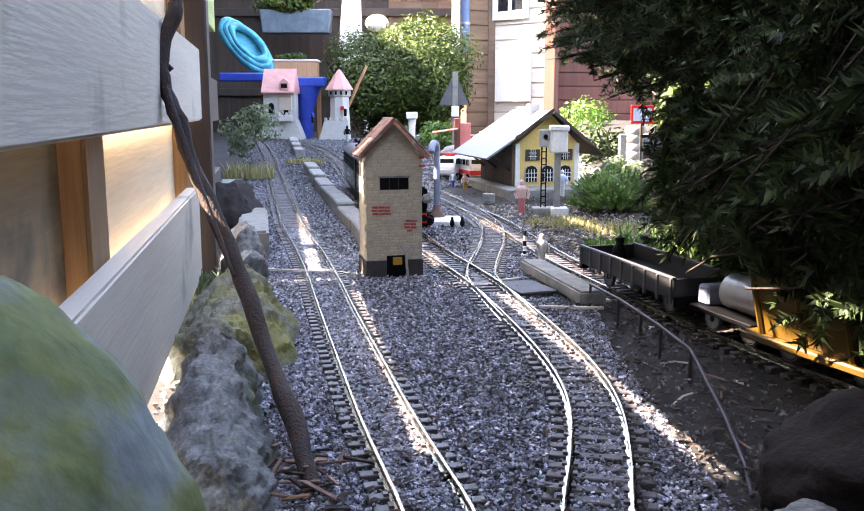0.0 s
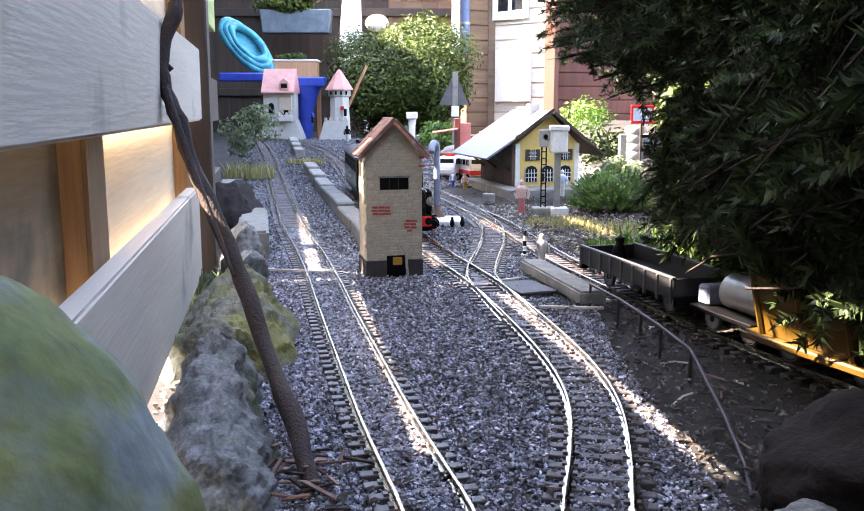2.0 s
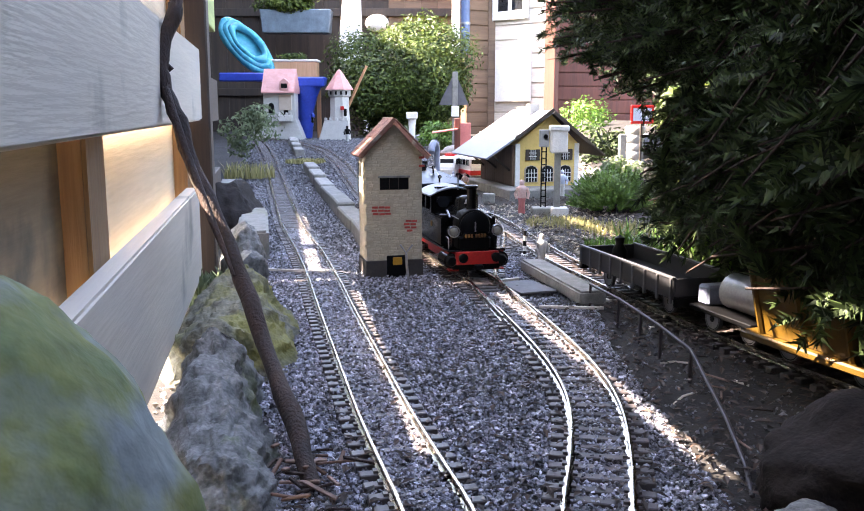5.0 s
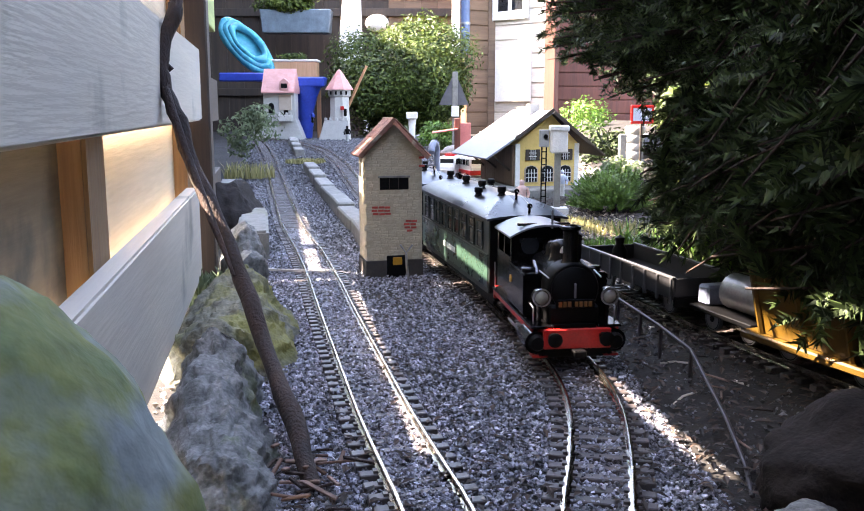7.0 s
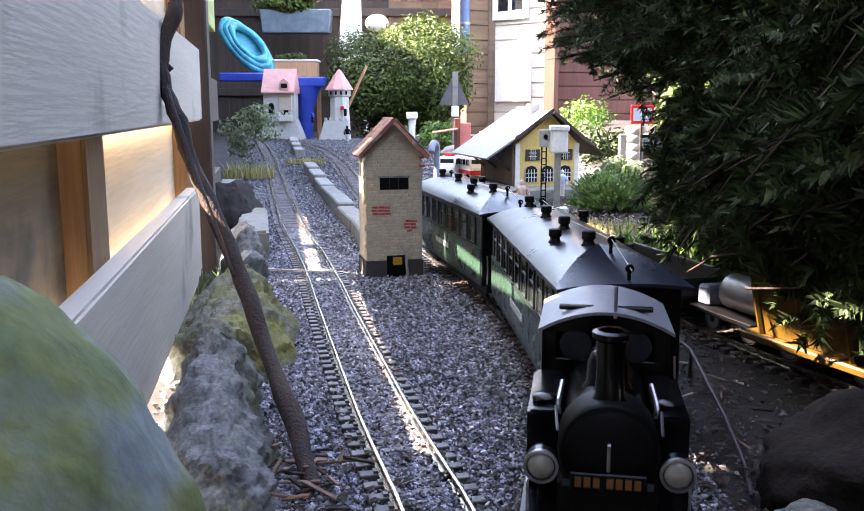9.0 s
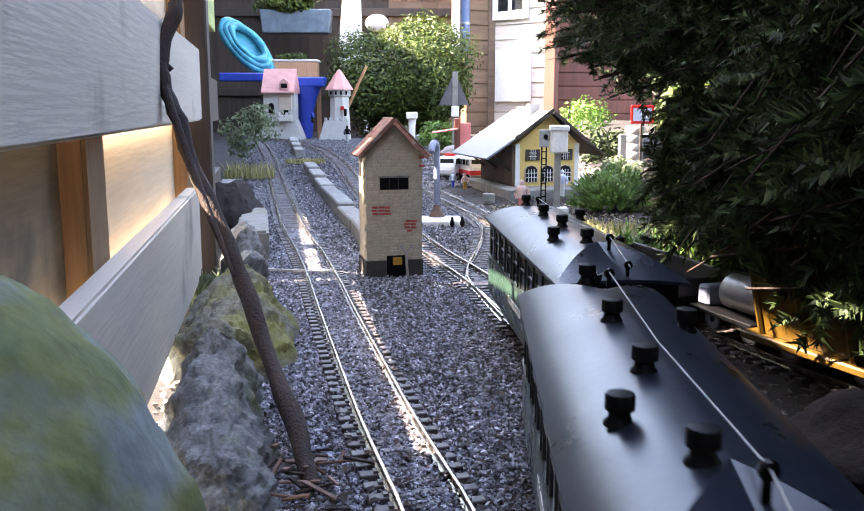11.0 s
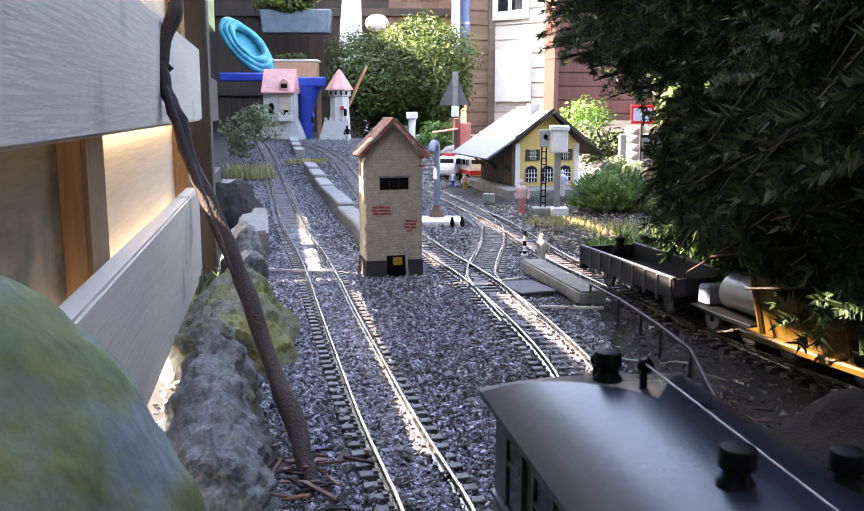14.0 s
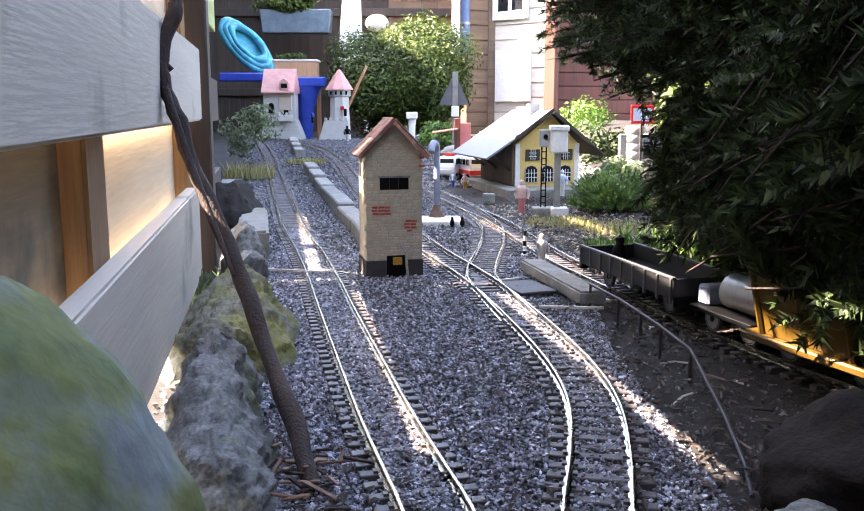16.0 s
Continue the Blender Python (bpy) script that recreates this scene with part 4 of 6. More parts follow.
    part("feed_pipe", tube([(0.02, -0.0275, 0.098), (0.04, -0.0295, 0.092), (0.048, -0.03, 0.08)], 0.0016, 8), M_STEEL, e)
    return e


M_AMBER = mat("faded_amber_paint", (0.2, 0.075, 0.015), (0.12, 0.045, 0.01), rough=0.5, scale=300, bump=0.1)
# Dark cab roof lightened: the sky's reflection is put into its colour.
M_CABROOF = mat("cab_roof_with_sky_sheen", (0.2, 0.21, 0.24), (0.15, 0.16, 0.18), rough=0.4, scale=14, fine=200, bump=0.05)
M_LENS = mat("clear_lamp_lens", (0.3, 0.28, 0.24), (0.2, 0.19, 0.16), rough=0.12, scale=60, bump=0.0, coat=0.6)
RAIL_TOP = 0.0121
loco = make_loco()
coach_near = make_coach()
coach_rear = copy_thing(coach_near, Matrix())
tagged(coach_near, "green bogie passenger coach coupled behind the locomotive")
tagged(coach_rear, "green bogie passenger coach at the tail of the train")

# place of the buffer beam along the line, by time
FRONT_Y = [(0.0, 1.905), (1.0, 1.90), (1.5, 1.888), (2.0, 1.852), (2.5, 1.797), (3.0, 1.735), (3.5, 1.678), (4.0, 1.612), (4.2, 1.575), (5.0, 1.395), (6.3, 1.07), (6.5, 1.015), (7.0, 0.89), (7.5, 0.77), (8.0, 0.66), (8.5, 0.549)]
FRONT_S = [(t, MAIN.s_at_y(y)) for t, y in FRONT_Y]
S85 = FRONT_S[-1][1]
FRONT_S += [(9.0, S85 + 0.108), (11.5, S85 + 0.718), (12.0, S85 + 0.84), (12.5, S85 + 0.963), (13.0, S85 + 1.088), (14.5, S85 + 1.432), (16.0, S85 + 1.78)]


def along(t):
    """Smooth place along the line: a cubic through the table's steps."""
    ts, ss = [a for a, _ in FRONT_S], [b for _, b in FRONT_S]
    i = int(np.clip(np.searchsorted(ts, t) - 1, 0, len(ts) - 2))

    def slope(k):
        a, b = max(k - 1, 0), min(k + 1, len(ts) - 1)
        return (ss[b] - ss[a]) / (ts[b] - ts[a])
    d = ts[i + 1] - ts[i]
    u = (t - ts[i]) / d
    return (2 * u ** 3 - 3 * u * u + 1) * ss[i] + (u ** 3 - 2 * u * u + u) * d * slope(i) + (3 * u * u - 2 * u ** 3) * ss[i + 1] + (u ** 3 - u * u) * d * slope(i + 1)


def stand(mid, half):
    """The pose of a vehicle whose pivots stand on the line half before and behind mid."""
    a, b = MAIN.at(mid + half), MAIN.at(mid - half)
    w = (a - b).normalized()
    return Matrix.Translation((a + b) / 2 + Vector((0, 0, RAIL_TOP))) @ Matrix.Rotation(math.atan2(w.y, w.x), 4, "Z") @ Matrix.Rotation(-math.asin(w.z), 4, "Y")


def motions():
    times = [i * 0.25 for i in range(65)]
    gap = 0.010
    first = 0.105 + 0.127 + gap + COACH_L / 2
    for ob, back, half in ((loco, 0.105, 0.045), (coach_near, first, 0.15), (coach_rear, first + COACH_L + 2 * gap + 0.028, 0.15)):
        walk(ob, [(t, stand(along(t) - back, half)) for t in times])
    # driving wheels and rods turn with the way made
    steps = [i / 15 for i in range(241)]
    start = along(0.0)
    for ob in loco.children:
        if ob.name.startswith("wheel"):
            rest = ob.matrix_basis.copy()
            at = Matrix.Translation(rest.translation)
            turn = at.inverted() @ rest
            walk(ob, [(t, at @ Matrix.Rotation((along(t) - start) / 0.0165, 4, "Y") @ turn) for t in steps])
        elif ob.name.startswith("coupling_rod"):
            walk(ob, [(t, Matrix.Translation((0.005 * math.cos((along(t) - start) / 0.0165), 0, -0.005 * math.sin((along(t) - start) / 0.0165)))) for t in steps])

# ---------------------------------------------------------------- foliage helpers


def leaf_cloud(name, centre, radii, n, size, seed, material, parent=None, label="", shell=0.55, lumps=14, flat=0.0, category="", kind=""):
    """Many small folded leaves on a lumpy body of clumps."""
    rng = np.random.default_rng(seed)
    c = rng.normal(0, 1, (lumps, 3))
    c /= np.linalg.norm(c, axis=1, keepdims=True)
    c *= rng.uniform(0.35, 0.72, (lumps, 1))
    r = rng.uniform(0.3, 0.5, lumps)
    k = rng.integers(0, lumps, n)
    d = rng.normal(0, 1, (n, 3))
    d /= np.linalg.norm(d, axis=1, keepdims=True)
    p = c[k] + d * (r[k] * (shell + (1 - shell) * rng.random(n)))[:, None] * rng.uniform(0.9, 1.18, (n, 1))
    p *= np.array(radii)
    p += np.array(centre)
    out = d + rng.normal(0, 0.5, (n, 3)) + np.array((0, 0, 0.5))
    out /= np.linalg.norm(out, axis=1, keepdims=True)
    a = np.cross(out, rng.normal(0, 1, (n, 3)))
    a /= np.linalg.norm(a, axis=1, keepdims=True)
    b = np.cross(out, a)
    s = size * rng.uniform(0.6, 1.25, (n, 1))
    v = np.stack([p - a * s, p + b * s * 0.42 + out * s * 0.16, p + a * s, p - b * s * 0.42 + out * s * 0.16], 1)
    idx = (np.arange(n) * 4)[:, None]
    f = np.concatenate([idx + np.array([[0, 1, 2]]), idx + np.array([[0, 2, 3]])], 0)
    return quick_mesh(name, v.reshape(-1, 3), f, material, parent, label, category, kind)


def needle_sprays(name, twigs, seed, material, parent, label="", length=0.016, per=70, width=0.0007):
    """Needles set round twigs given as (start, end)."""
    rng = np.random.default_rng(seed)
    allv = []
    for a, b in twigs:
        a, b = np.array(a), np.array(b)
        w = b - a
        ln = np.linalg.norm(w)
        w = w / ln
        n = max(int(per * ln / 0.08), 8)
        t = rng.random(n)[:, None]
        base = a + (b - a) * t + np.array((0, 0, -1.0)) * (t ** 2) * ln * 0.12
        side = np.cross(w, rng.normal(0, 1, (n, 3)))
        side /= np.linalg.norm(side, axis=1, keepdims=True)
        d = side * 0.8 + w * rng.uniform(0.35, 0.9, (n, 1))
        d /= np.linalg.norm(d, axis=1, keepdims=True)
        q = np.cross(d, w)
        q /= np.linalg.norm(q, axis=1, keepdims=True) + 1e-9
        L = length * rng.uniform(0.6, 1.15, (n, 1)) * (1 - 0.35 * t)
        allv.append(np.stack([base - q * width, base + q * width, base + d * L], 1).reshape(-1, 3))
    v = np.concatenate(allv)
    return quick_mesh(name, v, np.arange(len(v)).reshape(-1, 3), material, parent, label)


# ---------------------------------------------------------------- conifer


def make_conifer():
    t = thing("conifer", "dark spreading conifer hanging over the tracks", "tree", pose(0, 0, 0))
    rng = random.Random(8)
    foot = Vector((0.80, 1.42, 0.0))
    part("trunk", tube([foot + Vector((0, 0, -0.02)), foot + Vector((-0.01, 0, 0.5)), foot + Vector((0.01, 0, 1.1)), foot + Vector((0, 0, 1.7))], [0.05, 0.042, 0.03, 0.012], 12, jitter=0.05), M_BARK, t, smooth=60)
    twigs, limbs = [], None

    def clear(p):
        """Keeps the crown off the line and the open yard beside it."""
        edge = 0.105 if p.z > 0.36 else 0.165 if p.z > 0.30 else 0.225
        return p.x > max(edge * p.y, 0.10) + 0.02 and (p.z > 0.115 or p.x > 0.52 or (p.y > 1.1 and p.z > 0.085 and p.x > 0.33)) and p.y > 0.42 and p.x * p.x + p.y * p.y > 0.36

    for i in range(500):
        z = 0.10 + 1.4 * rng.random() ** 1.3
        ang = radians(rng.uniform(135, 330)) if rng.random() < 0.85 else rng.uniform(0, 6.28)
        reach = rng.uniform(0.25, 0.78) * (1.08 - 0.35 * z)
        if i % 5 == 0:
            z, ang, reach = rng.uniform(0.33, 0.62), radians(rng.uniform(160, 222)), rng.uniform(0.5, 0.74)
        # Extra limbs close the canopy overhead to shade the wagons.
        elif i % 5 == 1:
            z, ang, reach = rng.uniform(0.25, 0.9), radians(rng.uniform(215, 285)), rng.uniform(0.4, 0.85)
        a = foot + Vector((0, 0, z + 0.06))
        d = Vector((math.cos(ang), math.sin(ang), 0))
        tip = a + d * reach + Vector((0, 0, rng.uniform(-0.16, 0.02)))
        if i % 5 == 2:
            a = foot + Vector((0, 0, rng.uniform(0.15, 0.35)))
            tip = Vector((rng.uniform(0.31, 0.6), rng.uniform(1.1, 1.5), rng.uniform(0.09, 0.24)))
            d = (tip - a).normalized()
        for _ in range(6):
            if not clear(tip):
                tip = a.lerp(tip, 0.85)
        if not clear(tip):
            continue
        mid = (a + tip) / 2 + Vector((0, 0, 0.03))
        limbs = tube([a, mid, tip], [0.006, 0.0035, 0.0012], 5, limbs)
        for k in range(24):
            f = 0.2 + 0.8 * rng.random()
            s = a.lerp(mid, f * 2) if f < 0.5 else mid.lerp(tip, f * 2 - 1)
            sd = (d * 0.7 + Vector((rng.gauss(0, 0.7), rng.gauss(0, 0.7), rng.gauss(-0.15, 0.4)))).normalized()
            end = s + sd * rng.uniform(0.04, 0.12)
            if clear(end):
                twigs.append((tuple(s), tuple(end)))
    part("limb", limbs, M_BARK, t, smooth=60)
    needle_sprays("crown", twigs, 11, M_NEEDLE, t, "dark green conifer needles", length=0.019, per=80, width=0.0014)


make_conifer()


def make_near_conifer():
    """The same dark growth beside the viewer, its canopy extended out of view for shade."""
    t = thing("conifer", "dark dense conifer beside the tracks with added unseen canopy for shade", "tree", pose(0, 0, 0))
    rng = random.Random(18)
    foot = Vector((0.86, 0.35, 0.0))
    part("trunk", tube([foot + Vector((0, 0, -0.02)), foot + Vector((-0.01, 0, 0.5)), foot + Vector((0.01, 0, 1.1)), foot + Vector((0, 0, 1.6))], [0.05, 0.042, 0.03, 0.012], 12, jitter=0.05), M_BARK, t, smooth=60)
    twigs, limbs = [], None

    def edge(p):
        return 0.5 if p.z < 0.06 else 0.33 if p.z < 0.1 else 0.275 if p.z < 0.42 else 0.24

    for i in range(760):
        z = 0.06 + 1.3 * rng.random()
        ang = rng.uniform(0, 6.28)
        if i % 3 == 0:
            z, ang = rng.uniform(0.28, 0.9), radians(rng.uniform(95, 185))
        d = Vector((math.cos(ang), math.sin(ang), 0))
        a = foot + Vector((0, 0, z + 0.05))
        tip = a + d * rng.uniform(0.25, 0.78) * (1.0 - 0.2 * z) + Vector((0, 0, rng.uniform(-0.14, 0.03)))
        if i % 3 == 1:
            tip = Vector((rng.uniform(0.28, 0.55), rng.uniform(0.7, 1.2), rng.uniform(0.08, 0.26)))
        # Overhead limbs outside the view, added only to cut off the sky.
        elif i % 3 == 2:
            tip = Vector((rng.uniform(0.24, 0.95), rng.uniform(-0.45, 1.45), rng.uniform(0.5, 0.9)))
        for _ in range(5):
            if tip.x < edge(tip):
                tip = a.lerp(tip, 0.85)
        if tip.x < edge(tip) or tip.z < 0.02:
            continue
        mid = (a + tip) / 2 + Vector((0, 0, 0.03))
        limbs = tube([a, mid, tip], [0.006, 0.0035, 0.0012], 5, limbs)
        for k in range(20):
            f = 0.2 + 0.8 * rng.random()
            s = a.lerp(mid, f * 2) if f < 0.5 else mid.lerp(tip, f * 2 - 1)
            sd = (d * 0.7 + Vector((rng.gauss(0, 0.7), rng.gauss(0, 0.7), rng.gauss(-0.15, 0.4)))).normalized()
            end = s + sd * rng.uniform(0.05, 0.13)
            if end.x > edge(end) and end.z > 0.01:
                twigs.append((tuple(s), tuple(end)))
    part("limb", limbs, M_BARK, t, smooth=60)
    needle_sprays("crown", twigs, 21, M_NEEDLE, t, "dark green conifer needles", length=0.026, per=62, width=0.0027)


make_near_conifer()

# ---------------------------------------------------------------- background


def make_bush():
    b = thing("evergreen_bush", "dense evergreen bush with glossy sunlit leaves", "bush", pose(-0.225, 6.6, 0.07))
    rng = random.Random(4)
    trunk = None
    for k in range(7):
        a = rng.uniform(0, 6.28)
        trunk = tube([(0.03 * math.cos(a), 0.03 * math.sin(a), -0.03), (0.15 * math.cos(a), 0.15 * math.sin(a), 0.3), (0.3 * math.cos(a), 0.3 * math.sin(a), 0.6)], [0.018, 0.012, 0.005], 7, trunk)
    part("stem", trunk, M_BARK, b, smooth=60)
    leaf_cloud("crown", (0, 0, 0.44), (0.60, 0.5, 0.5), 85000, 0.018, 12, M_LEAF, b, "glossy yellow-green leaves", lumps=34)


make_bush()

# ---------------------------------------------------------------- far end of the garden


def make_back_fence():
    f = thing("back_fence", "dark brown weathered board fence at the garden's end", "fence", pose(-0.4, 8.3, 0), kind="structure")
    for k in range(34):
        x = -2.4 + k * 0.15
        part("board", box(x, x + 0.1495, -0.01, 0.01, 0.0, 1.95 + 0.01 * (k % 3), 0.003), M_DARKWOOD if k < 16 else M_BROWNBOARD, f)
    part("backing", box(-2.4, 2.7, 0.012, 0.03, 0.0, 1.9), M_DARKWOOD, f)
    for z in (0.4, 1.12, 1.3):
        part("rail", box(-2.4, 2.7, -0.05, -0.012, z, z + 0.07, 0.003), M_DARKWOOD, f)


make_back_fence()


def make_shed():
    h = thing("timber_house", "timber house corner with sunlit pale boards", "house", pose(0.5, 7.5, 0.0))
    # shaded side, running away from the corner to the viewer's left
    # Board tones carry the light too: brown for the shaded wall, pale for sun.
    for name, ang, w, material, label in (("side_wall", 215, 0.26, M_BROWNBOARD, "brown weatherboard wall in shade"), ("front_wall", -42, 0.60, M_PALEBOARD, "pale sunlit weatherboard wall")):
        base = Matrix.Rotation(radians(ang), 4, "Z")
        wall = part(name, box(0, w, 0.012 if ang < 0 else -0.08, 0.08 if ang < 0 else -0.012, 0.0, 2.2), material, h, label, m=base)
        n = 18
        for k in range(n):
            z = 0.02 + k * 0.118
            y0, y1 = (-0.002, 0.012) if ang < 0 else (-0.012, 0.002)
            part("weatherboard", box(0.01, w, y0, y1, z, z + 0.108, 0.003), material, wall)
    part("corner_board", box(-0.03, 0.03, -0.03, 0.03, 0.0, 2.2, 0.004), M_BROWNBOARD, h, "brown corner board")
    e = Matrix.Rotation(radians(-42), 4, "Z")
    part("edge_board", box(0.56, 0.66, -0.03, 0.03, 0.0, 2.2, 0.004), M_DARKRED, h, "dark red-brown edge board", m=e)
    win = part("window", box(0.06, 0.36, -0.02, 0.0, 1.06, 1.7, 0.003), M_GLASSDARK, h, "window with a white frame", m=e)
    for a, b, lo, hi in ((0.03, 0.39, 1.0, 1.07), (0.03, 0.08, 1.06, 1.75), (0.34, 0.39, 1.06, 1.75), (0.19, 0.22, 1.06, 1.75), (0.03, 0.39, 1.3, 1.33)):
        part("window_frame", box(a, b, -0.035, -0.018, lo, hi, 0.003), M_WHITE, win)
    part("white_panel", box(0.06, 0.42, -0.03, -0.003, 0.34, 0.76, 0.004), M_WHITE, h, "white sheet panel on the wall", m=e)
    dp = part("downpipe", cyl(0.035, 0.035, 1.6, 18, Matrix.Translation((-0.23, -0.26, 0.72))), M_BLUEGREY, h, "blue-grey downpipe", 40)
    for z in (0.95, 1.2):
        part("pipe_clip", cyl(0.04, 0.04, 0.02, 18, Matrix.Translation((-0.23, -0.26, z))), M_STEEL, dp, smooth=40)
    part("pale_batten", box(-0.34, -0.275, -0.3, -0.26, 0.3, 2.2, 0.004), M_WHITE, h, "white corner batten")


M_DARKRED = wood("red_brown_stained_wood", (0.16, 0.05, 0.035), (0.09, 0.03, 0.02), along=2)
M_BLUEGREY = mat("blue_grey_plastic_pipe", (0.09, 0.14, 0.27), (0.06, 0.1, 0.2), rough=0.4, scale=12, bump=0.03)
make_shed()


def make_dark_shed():
    s = thing("garden_shed", "dark red-brown timber shed behind the station", "shed", pose(1.55, 7.4, 0))
    part("wall", box(-0.75, 0.9, -0.02, 0.4, 0.0, 1.6), M_DARKRED, s)
    for k in range(14):
        part("weatherboard", box(-0.75, 0.9, -0.034, -0.02, 0.02 + k * 0.112, 0.125 + k * 0.112, 0.003), M_DARKRED, s)
    part("broom_handle", tube([(-0.58, -0.25, 0.05), (-0.66, -0.06, 0.95)], 0.018, 8), M_ORANGEWOOD, s, "orange wooden pole")


M_ORANGEWOOD = wood("orange_pole_wood", (0.55, 0.3, 0.16), (0.42, 0.2, 0.1), along=2)
make_dark_shed()


def make_planter():
    p = thing("hanging_planter", "grey-blue trough planter with trailing green plants", "planter", pose(-1.18, 7.75, 0.93))
    part("trough", prism([(-0.29, 0.0), (0.29, 0.0), (0.31, 0.2), (-0.31, 0.2)], 0.18, bevel=0.008), M_BLUEGREYDULL, p)
    for s in (-0.2, 0.2):
        part("bracket", box(s - 0.012, s + 0.012, 0.17, 0.5, 0.02, 0.045, 0.003), M_BLACKDULL, p)
    leaf_cloud("trailing_plant", (0, 0.06, 0.27), (0.38, 0.16, 0.15), 2600, 0.028, 31, M_LEAF, p, "trailing green leaves", lumps=14)


M_BLUEGREYDULL = mat("faded_grey_blue_plastic", (0.13, 0.18, 0.23), (0.07, 0.1, 0.13), rough=0.7, scale=14, bump=0.3)
make_planter()


def make_castle():
    g = 0.072
    M_CASTLE = mat("light_grey_plastic", (0.5, 0.48, 0.45), (0.41, 0.39, 0.36), rough=0.6, scale=25, bump=0.1)
    M_PINK = mat("pink_red_plastic", (0.64, 0.32, 0.29), (0.54, 0.24, 0.21), rough=0.55, scale=30, bump=0.1)
    k = thing("toy_castle_keep", "grey plastic toy castle keep with pink-red roof", "toy castle", pose(-1.03, 5.95, g))
    part("base_wall", prism([(-0.2, 0.0), (0.16, 0.0), (0.10, 0.155), (-0.13, 0.155)], 0.16), M_CASTLE, k, "grey base wall")
    body = part("keep_wall", box(-0.105, 0.105, 0.0, 0.16, 0.15, 0.315, 0.002), M_CASTLE, k)
    part("window", prism([(-0.02, 0), (0.02, 0), (0.02, 0.05), (0.012, 0.066), (0, 0.072), (-0.012, 0.066), (-0.02, 0.05)], 0.004, Matrix.Translation((-0.052, -0.003, 0.178))), M_BLACKDULL, body, "dark arched window")
    bal = part("balcony", box(-0.005, 0.09, -0.05, 0.0, 0.125, 0.168, 0.003), M_CASTLE, k)
    for i in range(4):
        part("merlon", box(-0.003 + i * 0.026, 0.011 + i * 0.026, -0.05, -0.042, 0.168, 0.185, 0.002), M_CASTLE, bal)
    part("balcony_door", box(0.03, 0.062, -0.004, 0.0, 0.17, 0.205, 0.001), M_BLACKDULL, k)
    part("oriel", box(-0.0, 0.085, -0.012, 0.0, 0.2, 0.3, 0.002), M_PALEPEACH, k, "peach half-timbered front")
    roof = part("roof", prism([(-0.14, 0.0), (0.14, 0.0), (0.14, 0.01), (0.0, 0.165), (-0.14, 0.01)], 0.22, pose(0.11, 0.09, 0.312, 0, 0, 90) @ pose(0, 0, 0)), M_PINK, k, "pink-red pitched roof")
    dm = part("dormer", prism([(-0.03, 0), (0.03, 0), (0.03, 0.05), (0, 0.075), (-0.03, 0.05)], 0.06, Matrix.Translation((0.045, -0.05, 0.335))), M_PINK, roof)
    dm.parent = k
    part("dormer_window", box(0.025, 0.065, -0.053, -0.049, 0.345, 0.375), M_BLACKDULL, k)
    tw = thing("toy_castle_tower", "grey plastic toy castle tower with red cone roof", "toy castle", pose(-0.635, 5.93, g))
    part("base_wall", prism([(-0.13, 0.0), (0.075, 0.0), (0.07, 0.13), (-0.09, 0.13)], 0.14), M_CASTLE, tw, "grey base wall")
    for i in range(5):
        part("merlon", box(-0.09 + i * 0.034, -0.071 + i * 0.034, -0.002, 0.012, 0.13, 0.15, 0.002), M_CASTLE, tw)
    part("shaft", turned([(0.072, 0.12), (0.066, 0.2), (0.066, 0.285), (0.078, 0.295), (0.078, 0.34), (0.07, 0.34)], 8, Matrix.Translation((0.008, 0.075, 0)) @ Matrix.Rotation(radians(22.5), 4, "Z")), M_CASTLE, tw)
    part("window", box(0.042, 0.062, -0.006, 0.01, 0.16, 0.21, 0.004), M_BLACKDULL, tw, "dark arched opening")
    part("banner", box(0.02, 0.045, -0.009, -0.003, 0.2, 0.226, 0.001), M_RED, tw, "small red banner")
    part("roof", turned([(0.1, 0.335), (0.094, 0.345), (0.05, 0.41), (0.012, 0.465), (0.0, 0.472)], 8, Matrix.Translation((0.008, 0.075, 0)) @ Matrix.Rotation(radians(22.5), 4, "Z")), M_PINK, tw, "pink-red faceted cone roof")
    for i in range(4):
        part("loophole", box(-0.05 + i * 0.035, -0.038 + i * 0.035, -0.006, 0.012, 0.302, 0.325), M_BLACKDULL, tw)


M_PALEPEACH = mat("peach_plastic", (0.5, 0.4, 0.32), (0.42, 0.32, 0.25), rough=0.6, scale=25, bump=0.1)
make_castle()


def make_blue_funnel():
    f = thing("blue_plastic_trough", "deep blue plastic funnel-shaped garden toy", "garden toy", pose(-0.87, 6.15, 0.07))
    part("rim", prism([(-0.16, 0.36), (0.115, 0.36), (0.13, 0.43), (-0.16, 0.43)], 0.16, bevel=0.01), M_BLUEPLASTIC, f)
    part("chute", turned([(0.05, 0.0), (0.065, 0.1), (0.075, 0.2), (0.105, 0.3), (0.14, 0.365)], 18, Matrix.Translation((-0.02, 0.08, 0)) @ Matrix.Diagonal((0.8, 0.6, 1, 1))), M_BLUEPLASTIC, f, smooth=50)
    part("back_tray", box(-0.62, -0.158, 0.05, 0.12, 0.40, 0.46, 0.008), M_BLUEPLASTIC, f, "blue tray behind the castle")


make_blue_funnel()


